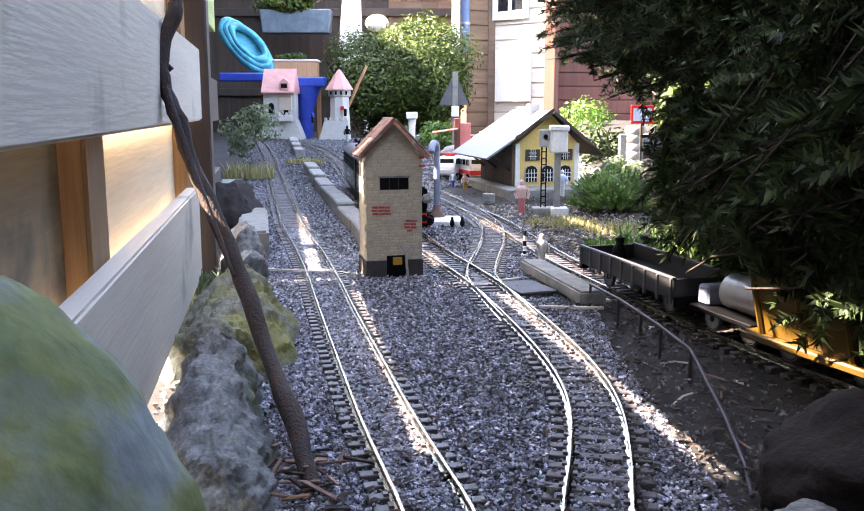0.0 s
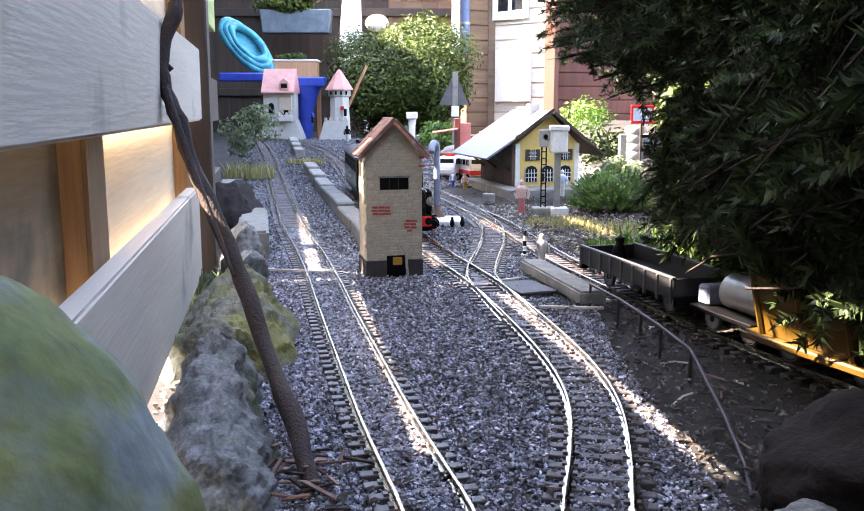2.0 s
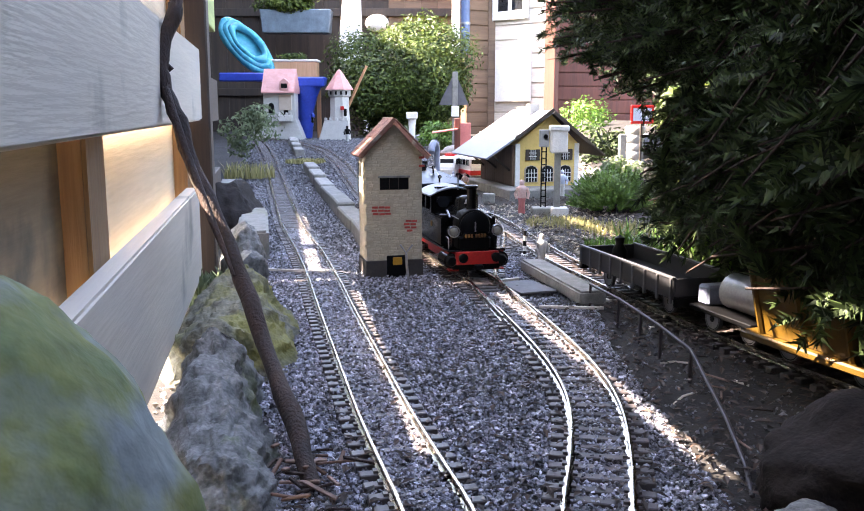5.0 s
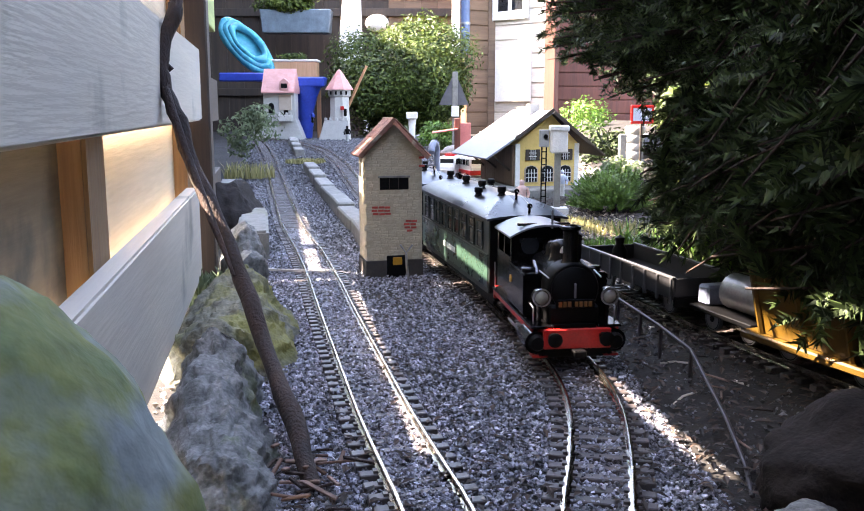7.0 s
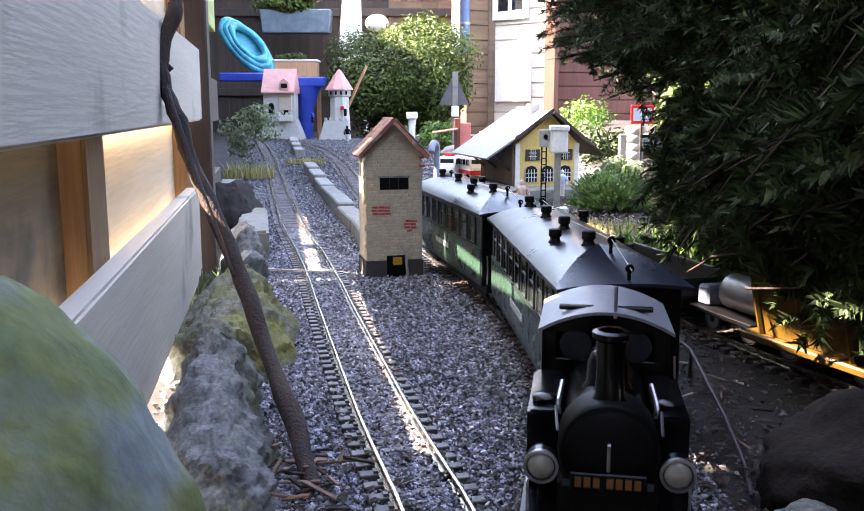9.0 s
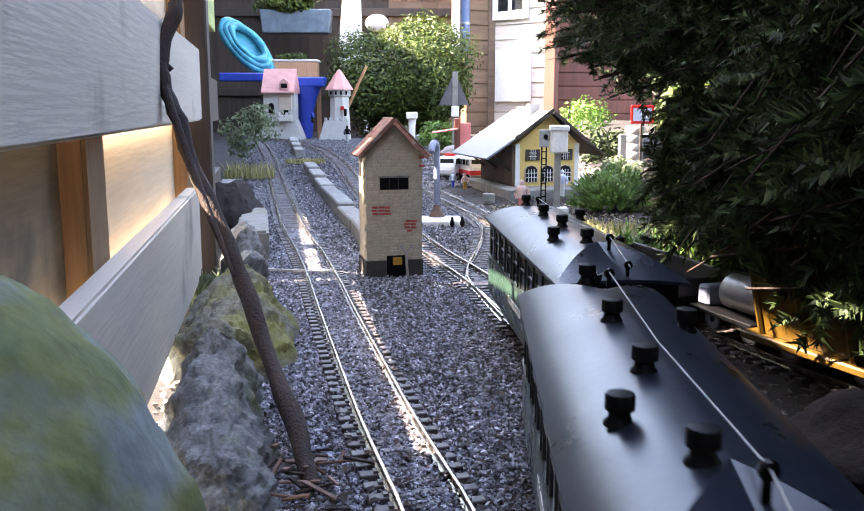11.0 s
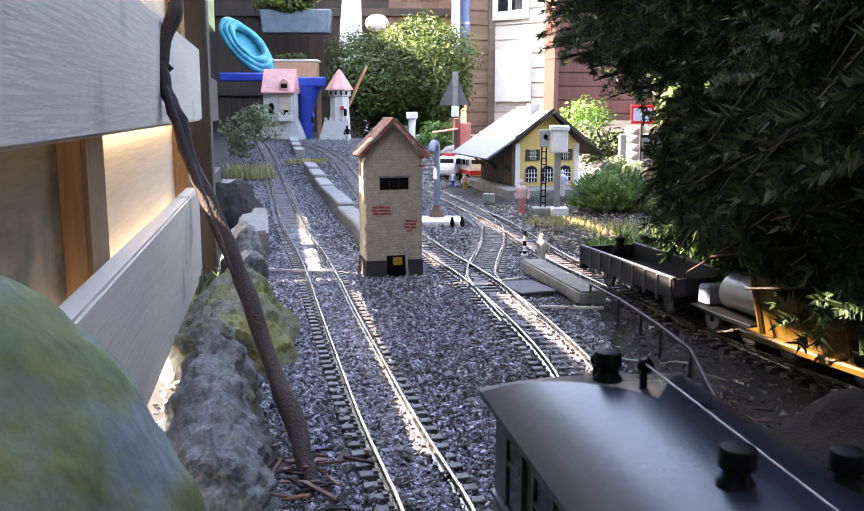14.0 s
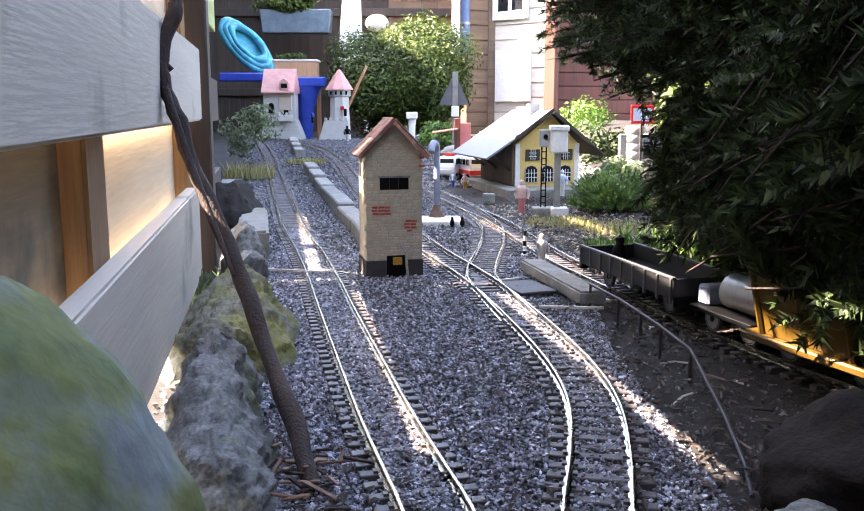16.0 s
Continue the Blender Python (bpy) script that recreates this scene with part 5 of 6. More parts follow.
def make_pool():
    p = thing("paddling_pool", "deflated turquoise vinyl ring leaning on the fence", "paddling pool", pose(-1.325, 6.38, 0.72) @ Matrix.Rotation(radians(47), 4, "Y") @ Matrix.Rotation(radians(52), 4, "X"))
    for i, (R, z) in enumerate(((0.2, 0.0), (0.17, 0.026), (0.135, 0.045))):
        bm = bmesh.new()
        n, mseg = 40, 10
        rings = []
        for a in range(n):
            t = 2 * math.pi * a / n
            rr = 0.03 * (1 + 0.18 * math.sin(5 * t + i))
            rings.append([bm.verts.new(((R + rr * math.cos(u)) * math.cos(t) * 1.12, (R + rr * math.cos(u)) * math.sin(t) * 0.55, z + rr * math.sin(u))) for u in [2 * math.pi * q / mseg for q in range(mseg)]])
        for a in range(n):
            for q in range(mseg):
                bm.faces.new((rings[a][q], rings[a][(q + 1) % mseg], rings[(a + 1) % n][(q + 1) % mseg], rings[(a + 1) % n][q]))
        part("ring", bm, M_TURQ, p, smooth=60)
    part("floor_sheet", turned([(0.0, 0.0), (0.21, 0.0), (0.21, 0.006), (0.0, 0.006)], 30, Matrix.Diagonal((1.0, 0.5, 1, 1))), M_TURQ, p)


make_pool()


def make_wood_trough():
    t = thing("wooden_planter", "honey-coloured wooden planter box with low plants", "planter", pose(-1.01, 6.4, 0.07))
    part("box_front", box(-0.19, 0.18, -0.012, 0.0, 0.4, 0.545, 0.004), M_ORANGEWOOD, t)
    part("box_back", box(-0.19, 0.18, 0.14, 0.152, 0.4, 0.545, 0.004), M_ORANGEWOOD, t)
    for x in (-0.19, 0.168):
        part("box_end", box(x, x + 0.012, 0.0, 0.14, 0.4, 0.545, 0.003), M_ORANGEWOOD, t)
        part("leg", box(x, x + 0.03, 0.05, 0.09, 0.0, 0.4, 0.003), M_ORANGEWOOD, t)
    part("rim", box(-0.2, 0.19, -0.02, 0.16, 0.545, 0.56, 0.004), M_PALEBOARD, t)
    leaf_cloud("low_planting", (-0.02, 0.06, 0.575), (0.19, 0.08, 0.04), 500, 0.016, 33, M_LEAF, t, "low green plants", lumps=10)


make_wood_trough()
for x, y, z, r, lab in ((-0.7, 7.7, 0.07, 0.1, "white plastic garden chair back"),):
    c = thing("garden_chair", "white plastic garden chair by the back fence", "chair", pose(x, y, z))
    part("backrest", prism([(-0.13, 0.45), (0.11, 0.45), (0.09, 1.2), (-0.06, 1.22)], 0.03, bevel=0.012), M_WHITE, c)
    part("seat", box(-0.16, 0.16, -0.25, 0.03, 0.42, 0.45, 0.01), M_WHITE, c)
    for a in (-0.14, 0.12):
        for b in (-0.23, 0.0):
            part("leg", box(a, a + 0.025, b, b + 0.025, 0, 0.42, 0.004), M_WHITE, c)
part("white_ball", turned([(0.001, -0.1), (0.05, -0.087), (0.087, -0.05), (0.1, 0), (0.087, 0.05), (0.05, 0.087), (0.001, 0.1)], 24), M_WHITE, None, "white ball resting on the fence shelf", 60, Matrix.Translation((-0.5, 8.18, 1.05)) @ Matrix.Diagonal((1.1, 0.7, 0.8, 1)), "ball")


def make_yard_sign():
    s = thing("bird_table", "grey triangular bird table roof on a post", "bird table", pose(0.12, 4.6, 0.06))
    part("post", box(-0.014, 0.014, -0.014, 0.014, 0, 0.41, 0.002), M_CONCRETE, s)
    part("roof_board", prism([(-0.085, 0.24), (0.07, 0.24), (0.004, 0.4), (-0.006, 0.4)], 0.05, Matrix.Translation((0, -0.01, 0))), M_SLATE, s, "dark slate-grey gable")
    part("white_box", box(-0.02, 0.02, -0.03, 0.02, 0.18, 0.235, 0.003), M_WHITE, s, "white plastic box")
    l = thing("garden_lantern", "small white garden lantern", "lantern", pose(-0.1, 4.4, 0.06))
    part("cap", box(-0.028, 0.028, -0.028, 0.028, 0.17, 0.205, 0.004), M_WHITE, l)
    part("body", turned([(0.016, 0.0), (0.016, 0.12), (0.02, 0.17)], 10), M_WHITE, l, smooth=40)


M_SLATE = mat("slate_grey_board", (0.1, 0.1, 0.11), (0.06, 0.06, 0.065), rough=0.7, scale=20, bump=0.2)
make_yard_sign()


def make_yard_posts():
    stake = thing("orange_stake", "orange wooden stake leaning by the toy castle", "stake", pose(-0.72, 6.1, 0.07))
    part("shaft", tube([(0, 0, -0.03), (0.13, -0.02, 0.2), (0.275, -0.03, 0.5)], [0.012, 0.011, 0.009], 8), M_ORANGEWOOD, stake, smooth=60)
    p = thing("wooden_post", "grey weathered wooden post behind the station", "post", pose(0.695, 3.2, 0))
    part("shaft", box(-0.013, 0.013, -0.013, 0.013, -0.02, 0.19, 0.003), M_CONCRETE, p)
    b = thing("stacked_rings", "grey stack of weathered rings in the bed", "garden ornament", pose(0.765, 3.32, 0))
    for k in range(7):
        part("ring", turned([(0.034, 0), (0.038, 0.006), (0.038, 0.024), (0.034, 0.03)], 18, Matrix.Translation((0.002 * (-1) ** k, 0, k * 0.031))), M_GREYPLASTIC, b, smooth=40)
    g = thing("red_framed_sign", "red framed sign above the grey rings", "sign", pose(0.775, 3.25, 0.0))
    part("pole", box(-0.004, 0.004, 0.004, 0.012, 0.0, 0.25, 0.001), M_DARKWOOD, g)
    part("panel", box(-0.035, 0.035, -0.001, 0.003, 0.235, 0.285, 0.001), M_PALEBLUESIGN, g, "pale blue panel")
    for x0, x1, z0, z1 in ((-0.042, 0.042, 0.226, 0.236), (-0.042, 0.042, 0.284, 0.294), (-0.042, -0.034, 0.236, 0.284), (0.034, 0.042, 0.236, 0.284)):
        part("frame_bar", box(x0, x1, -0.004, 0.004, z0, z1, 0.001), M_RED, g)


M_PALEBLUESIGN = mat("pale_blue_sign", (0.5, 0.56, 0.66), (0.42, 0.47, 0.56), rough=0.5, scale=40, bump=0.05)
make_yard_posts()

# hedge along the right boundary, with light and deep green leaves; unseen near clumps added to block sky
hedge = thing("hedge", "tall mixed green hedge along the boundary", "hedge", pose(0, 0, 0))
for i, (x, y, z, rx, ry, rz, n, mm) in enumerate(((1.30, 4.2, 0.24, 0.26, 0.4, 0.22, 5000, M_LEAF), (1.9, 3.4, 0.6, 0.6, 0.7, 0.7, 9000, M_NEEDLE), (1.75, 5.6, 0.6, 0.7, 0.6, 0.65, 9000, M_NEEDLE), (2.0, 2.2, 0.7, 0.6, 0.8, 0.8, 9000, M_NEEDLE), (1.8, 1.0, 0.6, 0.6, 0.8, 0.75, 7000, M_NEEDLE), (1.7, 0.0, 0.6, 0.6, 0.8, 0.75, 5000, M_NEEDLE))):
    leaf_cloud("foliage", (x, y, z), (rx, ry, rz), n, 0.032, 50 + i, mm, hedge, lumps=18)
    part("stem", tube([(x, y, 0.0), (x + 0.02, y, z * 0.6), (x, y + 0.03, z)], [0.03, 0.02, 0.008], 7), M_BARK, hedge)

# plain unseen walls added behind the viewer to block sky light, clear of the line
for x0, x1, y, top in ((0.46, 2.6, -0.5, 2.1), (-1.0, 2.6, -1.9, 2.6)):
    part("wall_behind", box(x0, x1, y - 0.02, y + 0.02, -0.05, top, 0.004), M_DARKWOOD, None, "added unseen dark wall blocking sky light", None, None, "wall", kind="structure")

# ---------------------------------------------------------------- station yard


def make_station():
    s = thing("station_building", "yellow plastered model station with grey sheet roof", "model building", pose(0.378, 2.87, 0.0, 0, 0, 14))
    part("plinth", box(-0.17, 0.16, -0.12, 0.4, -0.01, 0.03, 0.003), M_CONCRETE, s, "pale concrete platform")
    w, d, e, r = 0.11, 0.36, 0.165, 0.262
    part("wall", prism([(-w, 0.03), (w, 0.03), (w, e), (0.012, r), (-w, e)], d), M_YELLOW, s, "yellow plaster wall")
    for x in (-w, w - 0.014):
        part("corner_trim", box(x - 0.001, x + 0.015, -0.003, 0.003, 0.03, e + 0.004, 0.0008), M_WHITE, s, "white corner trim")
    part("timber_side", box(-w - 0.006, -w - 0.0005, 0.004, d, 0.03, e - 0.002, 0.001), M_BROWNBOARD, s, "brown timber side wall")
    plank = mesh_of(box(-0.002, 0.002, 0.0, 0.018, 0, e - 0.036, 0.0006), M_BROWNBOARD)
    for k in range(17):
        part("plank", plank, None, s, m=Matrix.Translation((-w - 0.007, 0.006 + k * 0.0205, 0.032)))
    for k in range(3):
        part("eave_strut", tube([(-w - 0.008, 0.03 + 0.14 * k, 0.08), (-w - 0.075, 0.03 + 0.14 * k, 0.133)], 0.0035, 6), M_DARKWOOD, s)

    def window(x, z, ww, hh, arch):
        out = [(-ww, 0), (ww, 0), (ww, hh)] + ([(ww * 0.7, hh + 0.008), (0, hh + 0.012), (-ww * 0.7, hh + 0.008)] if arch else []) + [(-ww, hh)]
        f = part("window", prism([(a * 1.2, b * 1.08 - 0.002) for a, b in out], 0.006, Matrix.Translation((x, -0.004, z))), M_PALEPEACH if arch else M_DARKWOOD, s, "small paned window")
        part("pane", prism(out, 0.002, Matrix.Translation((x, -0.0055, z))), M_GLASSDARK, f)
        for a in (-0.5, 0.0, 0.5):
            part("glazing_bar", box(x + a * ww - 0.0008, x + a * ww + 0.0008, -0.0075, -0.005, z, z + hh), M_WHITE, f)
        for b in (0.35, 0.7):
            part("glazing_bar", box(x - ww, x + ww, -0.0075, -0.005, z + hh * b - 0.0008, z + hh * b + 0.0008), M_WHITE, f)
        if not arch:
            for sd in (-1, 1):
                part("shutter", box(x + sd * ww * 1.25 - 0.007, x + sd * ww * 1.25 + 0.007, -0.006, -0.002, z - 0.002, z + hh + 0.002, 0.0006), M_DARKWOOD, f)
    window(-0.052, 0.116, 0.014, 0.032, False)
    window(0.062, 0.116, 0.014, 0.032, False)
    window(-0.056, 0.045, 0.019, 0.04, True)
    window(0.0, 0.045, 0.019, 0.04, True)
    window(0.062, 0.045, 0.019, 0.04, True)
    # roof: two sheets with standing seams, the track side one reaching low
    for side, ex, ez in ((-1, -w - 0.11, 0.122), (1, w + 0.085, 0.128)):
        run = math.hypot(ex - 0.012, r + 0.012 - ez)
        ang = math.atan2(r + 0.012 - ez, abs(ex - 0.012))
        m = Matrix.Translation((0.012, -0.03, r + 0.014)) @ (Matrix.Rotation(ang, 4, "Y") if side > 0 else Matrix.Translation((0, d + 0.06, 0)) @ Matrix.Rotation(math.pi, 4, "Z") @ Matrix.Rotation(ang, 4, "Y"))
        sheet = part("roof_slope", box(0, run, 0, d + 0.06, -0.006, 0.0, 0.0008), M_ROOFPALE if side < 0 else M_DARKWOOD, s, "pale grey sheet roof slope" if side < 0 else "dark roof slope", m=m)
        part("cross_lap", box(run * 0.52, run * 0.54, 0, d + 0.06, 0.0, 0.003), M_ROOFSEAM, sheet)
    part("chimney", box(-0.02, 0.015, 0.12, 0.155, r - 0.01, r + 0.035, 0.001), M_GREYPLASTIC, s, "grey chimney")
    for sd in (-1, 1):
        part("bargeboard", box(0.0, 0.16, -0.036, -0.031, -0.012, -0.001, 0, m=Matrix.Translation((0.012, 0, r + 0.012)) @ Matrix.Rotation(radians(38) if sd > 0 else math.pi - radians(36), 4, "Y")), M_DARKWOOD, s)


M_ROOFPALE = mat("pale_grey_roof_sheet", (0.2, 0.215, 0.25), (0.15, 0.165, 0.2), rough=0.5, scale=12, bump=0.1)
M_ROOFSEAM = mat("dark_roof_lap", (0.1, 0.1, 0.11), (0.07, 0.07, 0.08), rough=0.7, scale=20)
make_station()
part("white_block", box(-0.018, 0.018, -0.014, 0.014, 0.0, 0.028, 0.002), M_CONCRETE, None, "small white block at the platform's corner", None, pose(0.172, 2.63, 0.0), "block")


def make_figurine(x, y, z, h, shirt, legs, label, turn=0):
    """A small painted doll as one plain shape."""
    bm = turned([(0.10 * h, 0), (0.11 * h, 0.06 * h), (0.09 * h, 0.28 * h), (0.12 * h, 0.46 * h), (0.13 * h, 0.62 * h), (0.15 * h, 0.76 * h), (0.06 * h, 0.84 * h), (0.075 * h, 0.9 * h), (0.07 * h, 0.97 * h), (0.02 * h, h)], 12)
    for s in (-1, 1):
        tube([(s * 0.14 * h, 0, 0.76 * h), (s * 0.2 * h, -0.03 * h, 0.6 * h), (s * 0.16 * h, -0.08 * h, 0.45 * h)], 0.045 * h, 6, bm)
    me = mesh_of(bm, [shirt, legs], 60)
    for p in me.polygons:
        if p.center.z < 0.42 * h:
            p.material_index = 1
    part("figurine", me, None, None, label, None, Matrix.Translation((x, y, z)) @ Matrix.Rotation(radians(turn), 4, "Z"), "figurine", "painted figurines")


M_SKINPINK = mat("pink_white_paint", (0.72, 0.5, 0.45), (0.6, 0.36, 0.32), rough=0.6, scale=200, bump=0.05)
M_PALEBLUE = mat("pale_blue_paint", (0.6, 0.66, 0.78), (0.45, 0.5, 0.62), rough=0.6, scale=200, bump=0.05)
M_CANOPY = mat("pink_red_sheet", (0.6, 0.2, 0.19), (0.5, 0.15, 0.14), rough=0.6, scale=30, bump=0.05)
M_STATUE = mat("white_stone_paint", (0.72, 0.7, 0.66), (0.55, 0.53, 0.5), rough=0.7, scale=160, bump=0.2)
make_figurine(0.243, 2.35, 0.0, 0.092, M_SKINPINK, M_CANOPY, "pink and red painted figurine on a low stand")
make_figurine(0.378, 2.53, 0.03, 0.076, M_PALEBLUE, M_WHITE, "white and pale blue painted figurine on the platform")
make_figurine(0.193, 1.515, 0.0, 0.064, M_STATUE, M_STATUE, "weathered white figurine beside the track slab", 30)
make_figurine(0.075, 3.12, 0.0, 0.06, M_PALEBLUE, M_BLUEPLASTIC, "pale blue painted figurine by the toy van")
make_figurine(0.115, 3.05, 0.0, 0.06, M_SKINPINK, M_YELLOWTOY, "pink and yellow painted figurine by the toy van")
make_figurine(-0.80, 5.9, 0.19, 0.075, M_BLUEPLASTIC, M_BLACKDULL, "dark toy knight on the castle wall")
make_figurine(-0.54, 5.6, 0.075, 0.1, M_BLACKDULL, M_GREYPLASTIC, "dark toy knight beside the castle tower")


def make_masts():
    s = thing("signal_mast", "grey lattice signal mast with lamp head", "railway signal", pose(0.298, 2.33, 0.0))
    part("foot", box(-0.03, 0.045, -0.025, 0.025, -0.005, 0.02, 0.002), M_CONCRETE, s)
    for x in (-0.006, 0.006):
        part("upright", box(x - 0.0015, x + 0.0015, -0.003, 0.003, 0.015, 0.225, 0), M_BLACKDULL, s)
    for k in range(11):
        part("rung", box(-0.006, 0.006, -0.002, 0.002, 0.03 + k * 0.017, 0.033 + k * 0.017), M_BLACKDULL, s)
    hd = part("lamp_head", box(-0.013, 0.013, -0.008, 0.008, 0.18, 0.226, 0.002), M_GREYPLASTIC, s)
    part("lens", cyl(0.006, 0.005, 0.004, 14, Matrix.Translation((0.003, -0.008, 0.208)) @ Matrix.Rotation(radians(90), 4, "X")), M_BLACKDULL, hd)
    b = thing("white_box_on_post", "white plastic box on a grey wooden post", "post box", pose(0.332, 2.31, 0.0))
    part("post", box(-0.008, 0.008, -0.006, 0.006, -0.005, 0.165, 0.001), M_CONCRETE, b)
    part("box", box(-0.02, 0.024, -0.018, 0.018, 0.165, 0.236, 0.004), M_WHITE, b)
    part("lid", box(-0.023, 0.027, -0.021, 0.021, 0.222, 0.238, 0.003), M_WHITE, b)
    part("foot", box(-0.016, 0.03, -0.018, 0.018, -0.005, 0.022, 0.003), M_STATUE, b)
    st = thing("striped_marker_post", "small black and white striped marker post", "marker post", pose(0.179, 1.66, 0.0))
    for k in range(5):
        part("band", cyl(0.0035, 0.0035, 0.0098, 10, Matrix.Translation((0, 0, k * 0.0098))), M_WHITE if k % 2 else M_BLACKDULL, st)
    part("foot", cyl(0.009, 0.007, 0.004, 12), M_WHITE, st)
    wc = thing("water_crane", "blue-grey model water crane with curved spout", "water crane", pose(0.012, 2.2, 0.0))
    part("slab", box(-0.04, 0.06, -0.1, 0.02, -0.004, 0.01, 0.002), M_STATUE, wc, "pale stone slab")
    part("foot", turned([(0.022, 0.008), (0.018, 0.016), (0.010, 0.03), (0.0085, 0.04)], 16), M_RUST, wc, "brown flared foot", 40)
    part("column", turned([(0.0075, 0.035), (0.0075, 0.1), (0.009, 0.102), (0.009, 0.108), (0.0075, 0.11), (0.0075, 0.182)], 16), M_BLUEPIPE, wc, "blue-grey pipe column", 40)
    part("spout", tube([(0, 0, 0.18), (-0.002, -0.006, 0.192), (-0.008, -0.02, 0.196), (-0.012, -0.04, 0.19), (-0.013, -0.05, 0.175)], 0.0085, 12), M_BLUEPIPE, wc, smooth=60)
    pen = thing("goose_pair", "two small black and white toy birds", "toy bird", pose(0.06, 2.05, 0.0))
    for x in (-0.012, 0.012):
        part("bird", turned([(0.003, 0), (0.006, 0.006), (0.005, 0.014), (0.003, 0.018), (0.0035, 0.022), (0.0, 0.025)], 8, Matrix.Translation((x, 0, 0.004))), M_BLACKDULL, pen, smooth=60)
    ladder = thing("point_lever", "small grey wire stand before the tower", "track lever", pose(-0.035, 1.33, 0.0))
    part("rod", tube([(0, 0, -0.004), (-0.004, 0.0, 0.04), (-0.005, 0, 0.06)], 0.0022, 6), M_STEEL, ladder)
    part("arm", tube([(-0.014, 0, 0.073), (-0.005, 0, 0.06), (0.005, 0, 0.073)], 0.0015, 6), M_STEEL, ladder)


M_RUST = mat("rusty_brown_paint", (0.17, 0.09, 0.06), (0.1, 0.05, 0.035), rough=0.75, scale=90, bump=0.3)
M_BLUEPIPE = mat("blue_grey_paint", (0.2, 0.23, 0.31), (0.13, 0.15, 0.22), rough=0.5, scale=60, bump=0.1)
make_masts()


def make_van(x, y, z, turn, label, body, stripe):
    v = thing("toy_van", label, "toy van", pose(x, y, z, 0, 0, turn))
    part("body", prism([(-0.072, 0.02), (0.072, 0.02), (0.074, 0.05), (0.066, 0.06), (0.052, 0.09), (-0.068, 0.092), (-0.074, 0.07)], 0.066, Matrix.Translation((0, -0.033, 0)), bevel=0.004), body, v)
    part("stripe", box(-0.075, 0.0755, -0.0345, 0.0345, 0.026, 0.043, 0.002), stripe, v, "coloured lower body band")
    for a, b in ((-0.06, -0.022), (-0.016, 0.016), (0.022, 0.05)):
        for s in (-1, 1):
            part("window", box(a, b, min(s * 0.0325, s * 0.0342), max(s * 0.0325, s * 0.0342), 0.06, 0.082, 0.001), M_GLASSDARK, v)
    for e, q in ((-0.0735, -0.0715), (0.061, 0.063)):
        part("windscreen", box(e, q, -0.026, 0.026, 0.06, 0.082, 0.0005), M_GLASSDARK, v)
    part("roof_light", box(-0.02, 0.02, -0.02, 0.02, 0.091, 0.1, 0.002), M_REDCLEAR, v, "red roof beacon")
    for a in (-0.045, 0.045):
        for s in (-1, 1):
            w = part("wheel", cyl(0.014, 0.014, 0.01, 16, Matrix.Translation((a, s * 0.034 - 0.005 * s, 0.014)) @ Matrix.Rotation(radians(-90 * s), 4, "X"), bevel=0.002), M_BLACKDULL, v, smooth=40)
            part("hub", cyl(0.007, 0.006, 0.002, 12, Matrix.Translation((a, s * 0.034 + 0.005 * s, 0.014)) @ Matrix.Rotation(radians(-90 * s), 4, "X")), M_STEEL, w)


M_REDCLEAR = mat("red_clear_plastic", (0.6, 0.03, 0.03), (0.5, 0.02, 0.02), rough=0.2, scale=50, bump=0)
make_van(0.072, 3.36, 0.012, -105, "white toy ambulance van with red band", M_WHITE, M_WHITE)
make_van(0.152, 3.3, 0.012, -72, "white and red toy van by the station", M_WHITE, M_RED)
rc = thing("toy_crane", "red toy crane truck behind the vans", "toy crane", pose(0.11, 3.85, 0.02))
part("chassis", box(-0.09, 0.09, -0.03, 0.03, 0.015, 0.07, 0.004), M_DARKRED, rc)
part("mast", box(-0.012, 0.014, -0.01, 0.01, 0.06, 0.22, 0.002), M_DARKRED, rc)
part("canopy", prism([(-0.1, 0.155), (0.01, 0.17), (0.01, 0.176), (-0.1, 0.16)], 0.1, Matrix.Translation((-0.01, -0.05, 0))), M_CANOPY, rc, "pink canopy sheet")
part("back_panel", box(0.012, 0.06, 0.0, 0.01, 0.08, 0.2, 0.002), M_CANOPY, rc)
for a in (-0.06, 0.06):
    for s in (-1, 1):
        part("wheel", cyl(0.016, 0.016, 0.01, 14, Matrix.Translation((a, s * 0.026, 0.016)) @ Matrix.Rotation(radians(-90 * s), 4, "X")), M_BLACKDULL, rc, smooth=40)


def make_slab():
    part("concrete_slab", box(-0.02, 0.02, -0.14, 0.14, 0.0, 0.02, 0.003, seg=2), M_CONCRETE, None, "pale weathered concrete slab lying beside the track", None, Matrix.Translation((0.201, 1.35, 0.004)) @ Matrix.Rotation(radians(12), 4, "Z"), "slab")
    part("metal_plate", box(-0.03, 0.03, -0.045, 0.045, 0.0, 0.004, 0.0005), M_SLATE, None, "flat blue-grey metal plate on the gravel", None, pose(0.147, 1.33, 0.004, 0, 0, 20), "plate")
    for i, (x, y, L, a) in enumerate(((0.195, 1.19, 0.045, 85), (0.125, 1.39, 0.02, -60), (0.24, 1.255, 0.03, 40), (-0.23, 1.47, 0.06, 78))):
        part("stick_piece", box(-0.002, 0.002, -L, L, 0, 0.004, 0.0005), M_PALEBOARD, None, "short pale splinter of wood on the gravel", None, pose(x, y, 0.004, 0, 0, a), "wood splinter", "loose wood splinters")


make_slab()


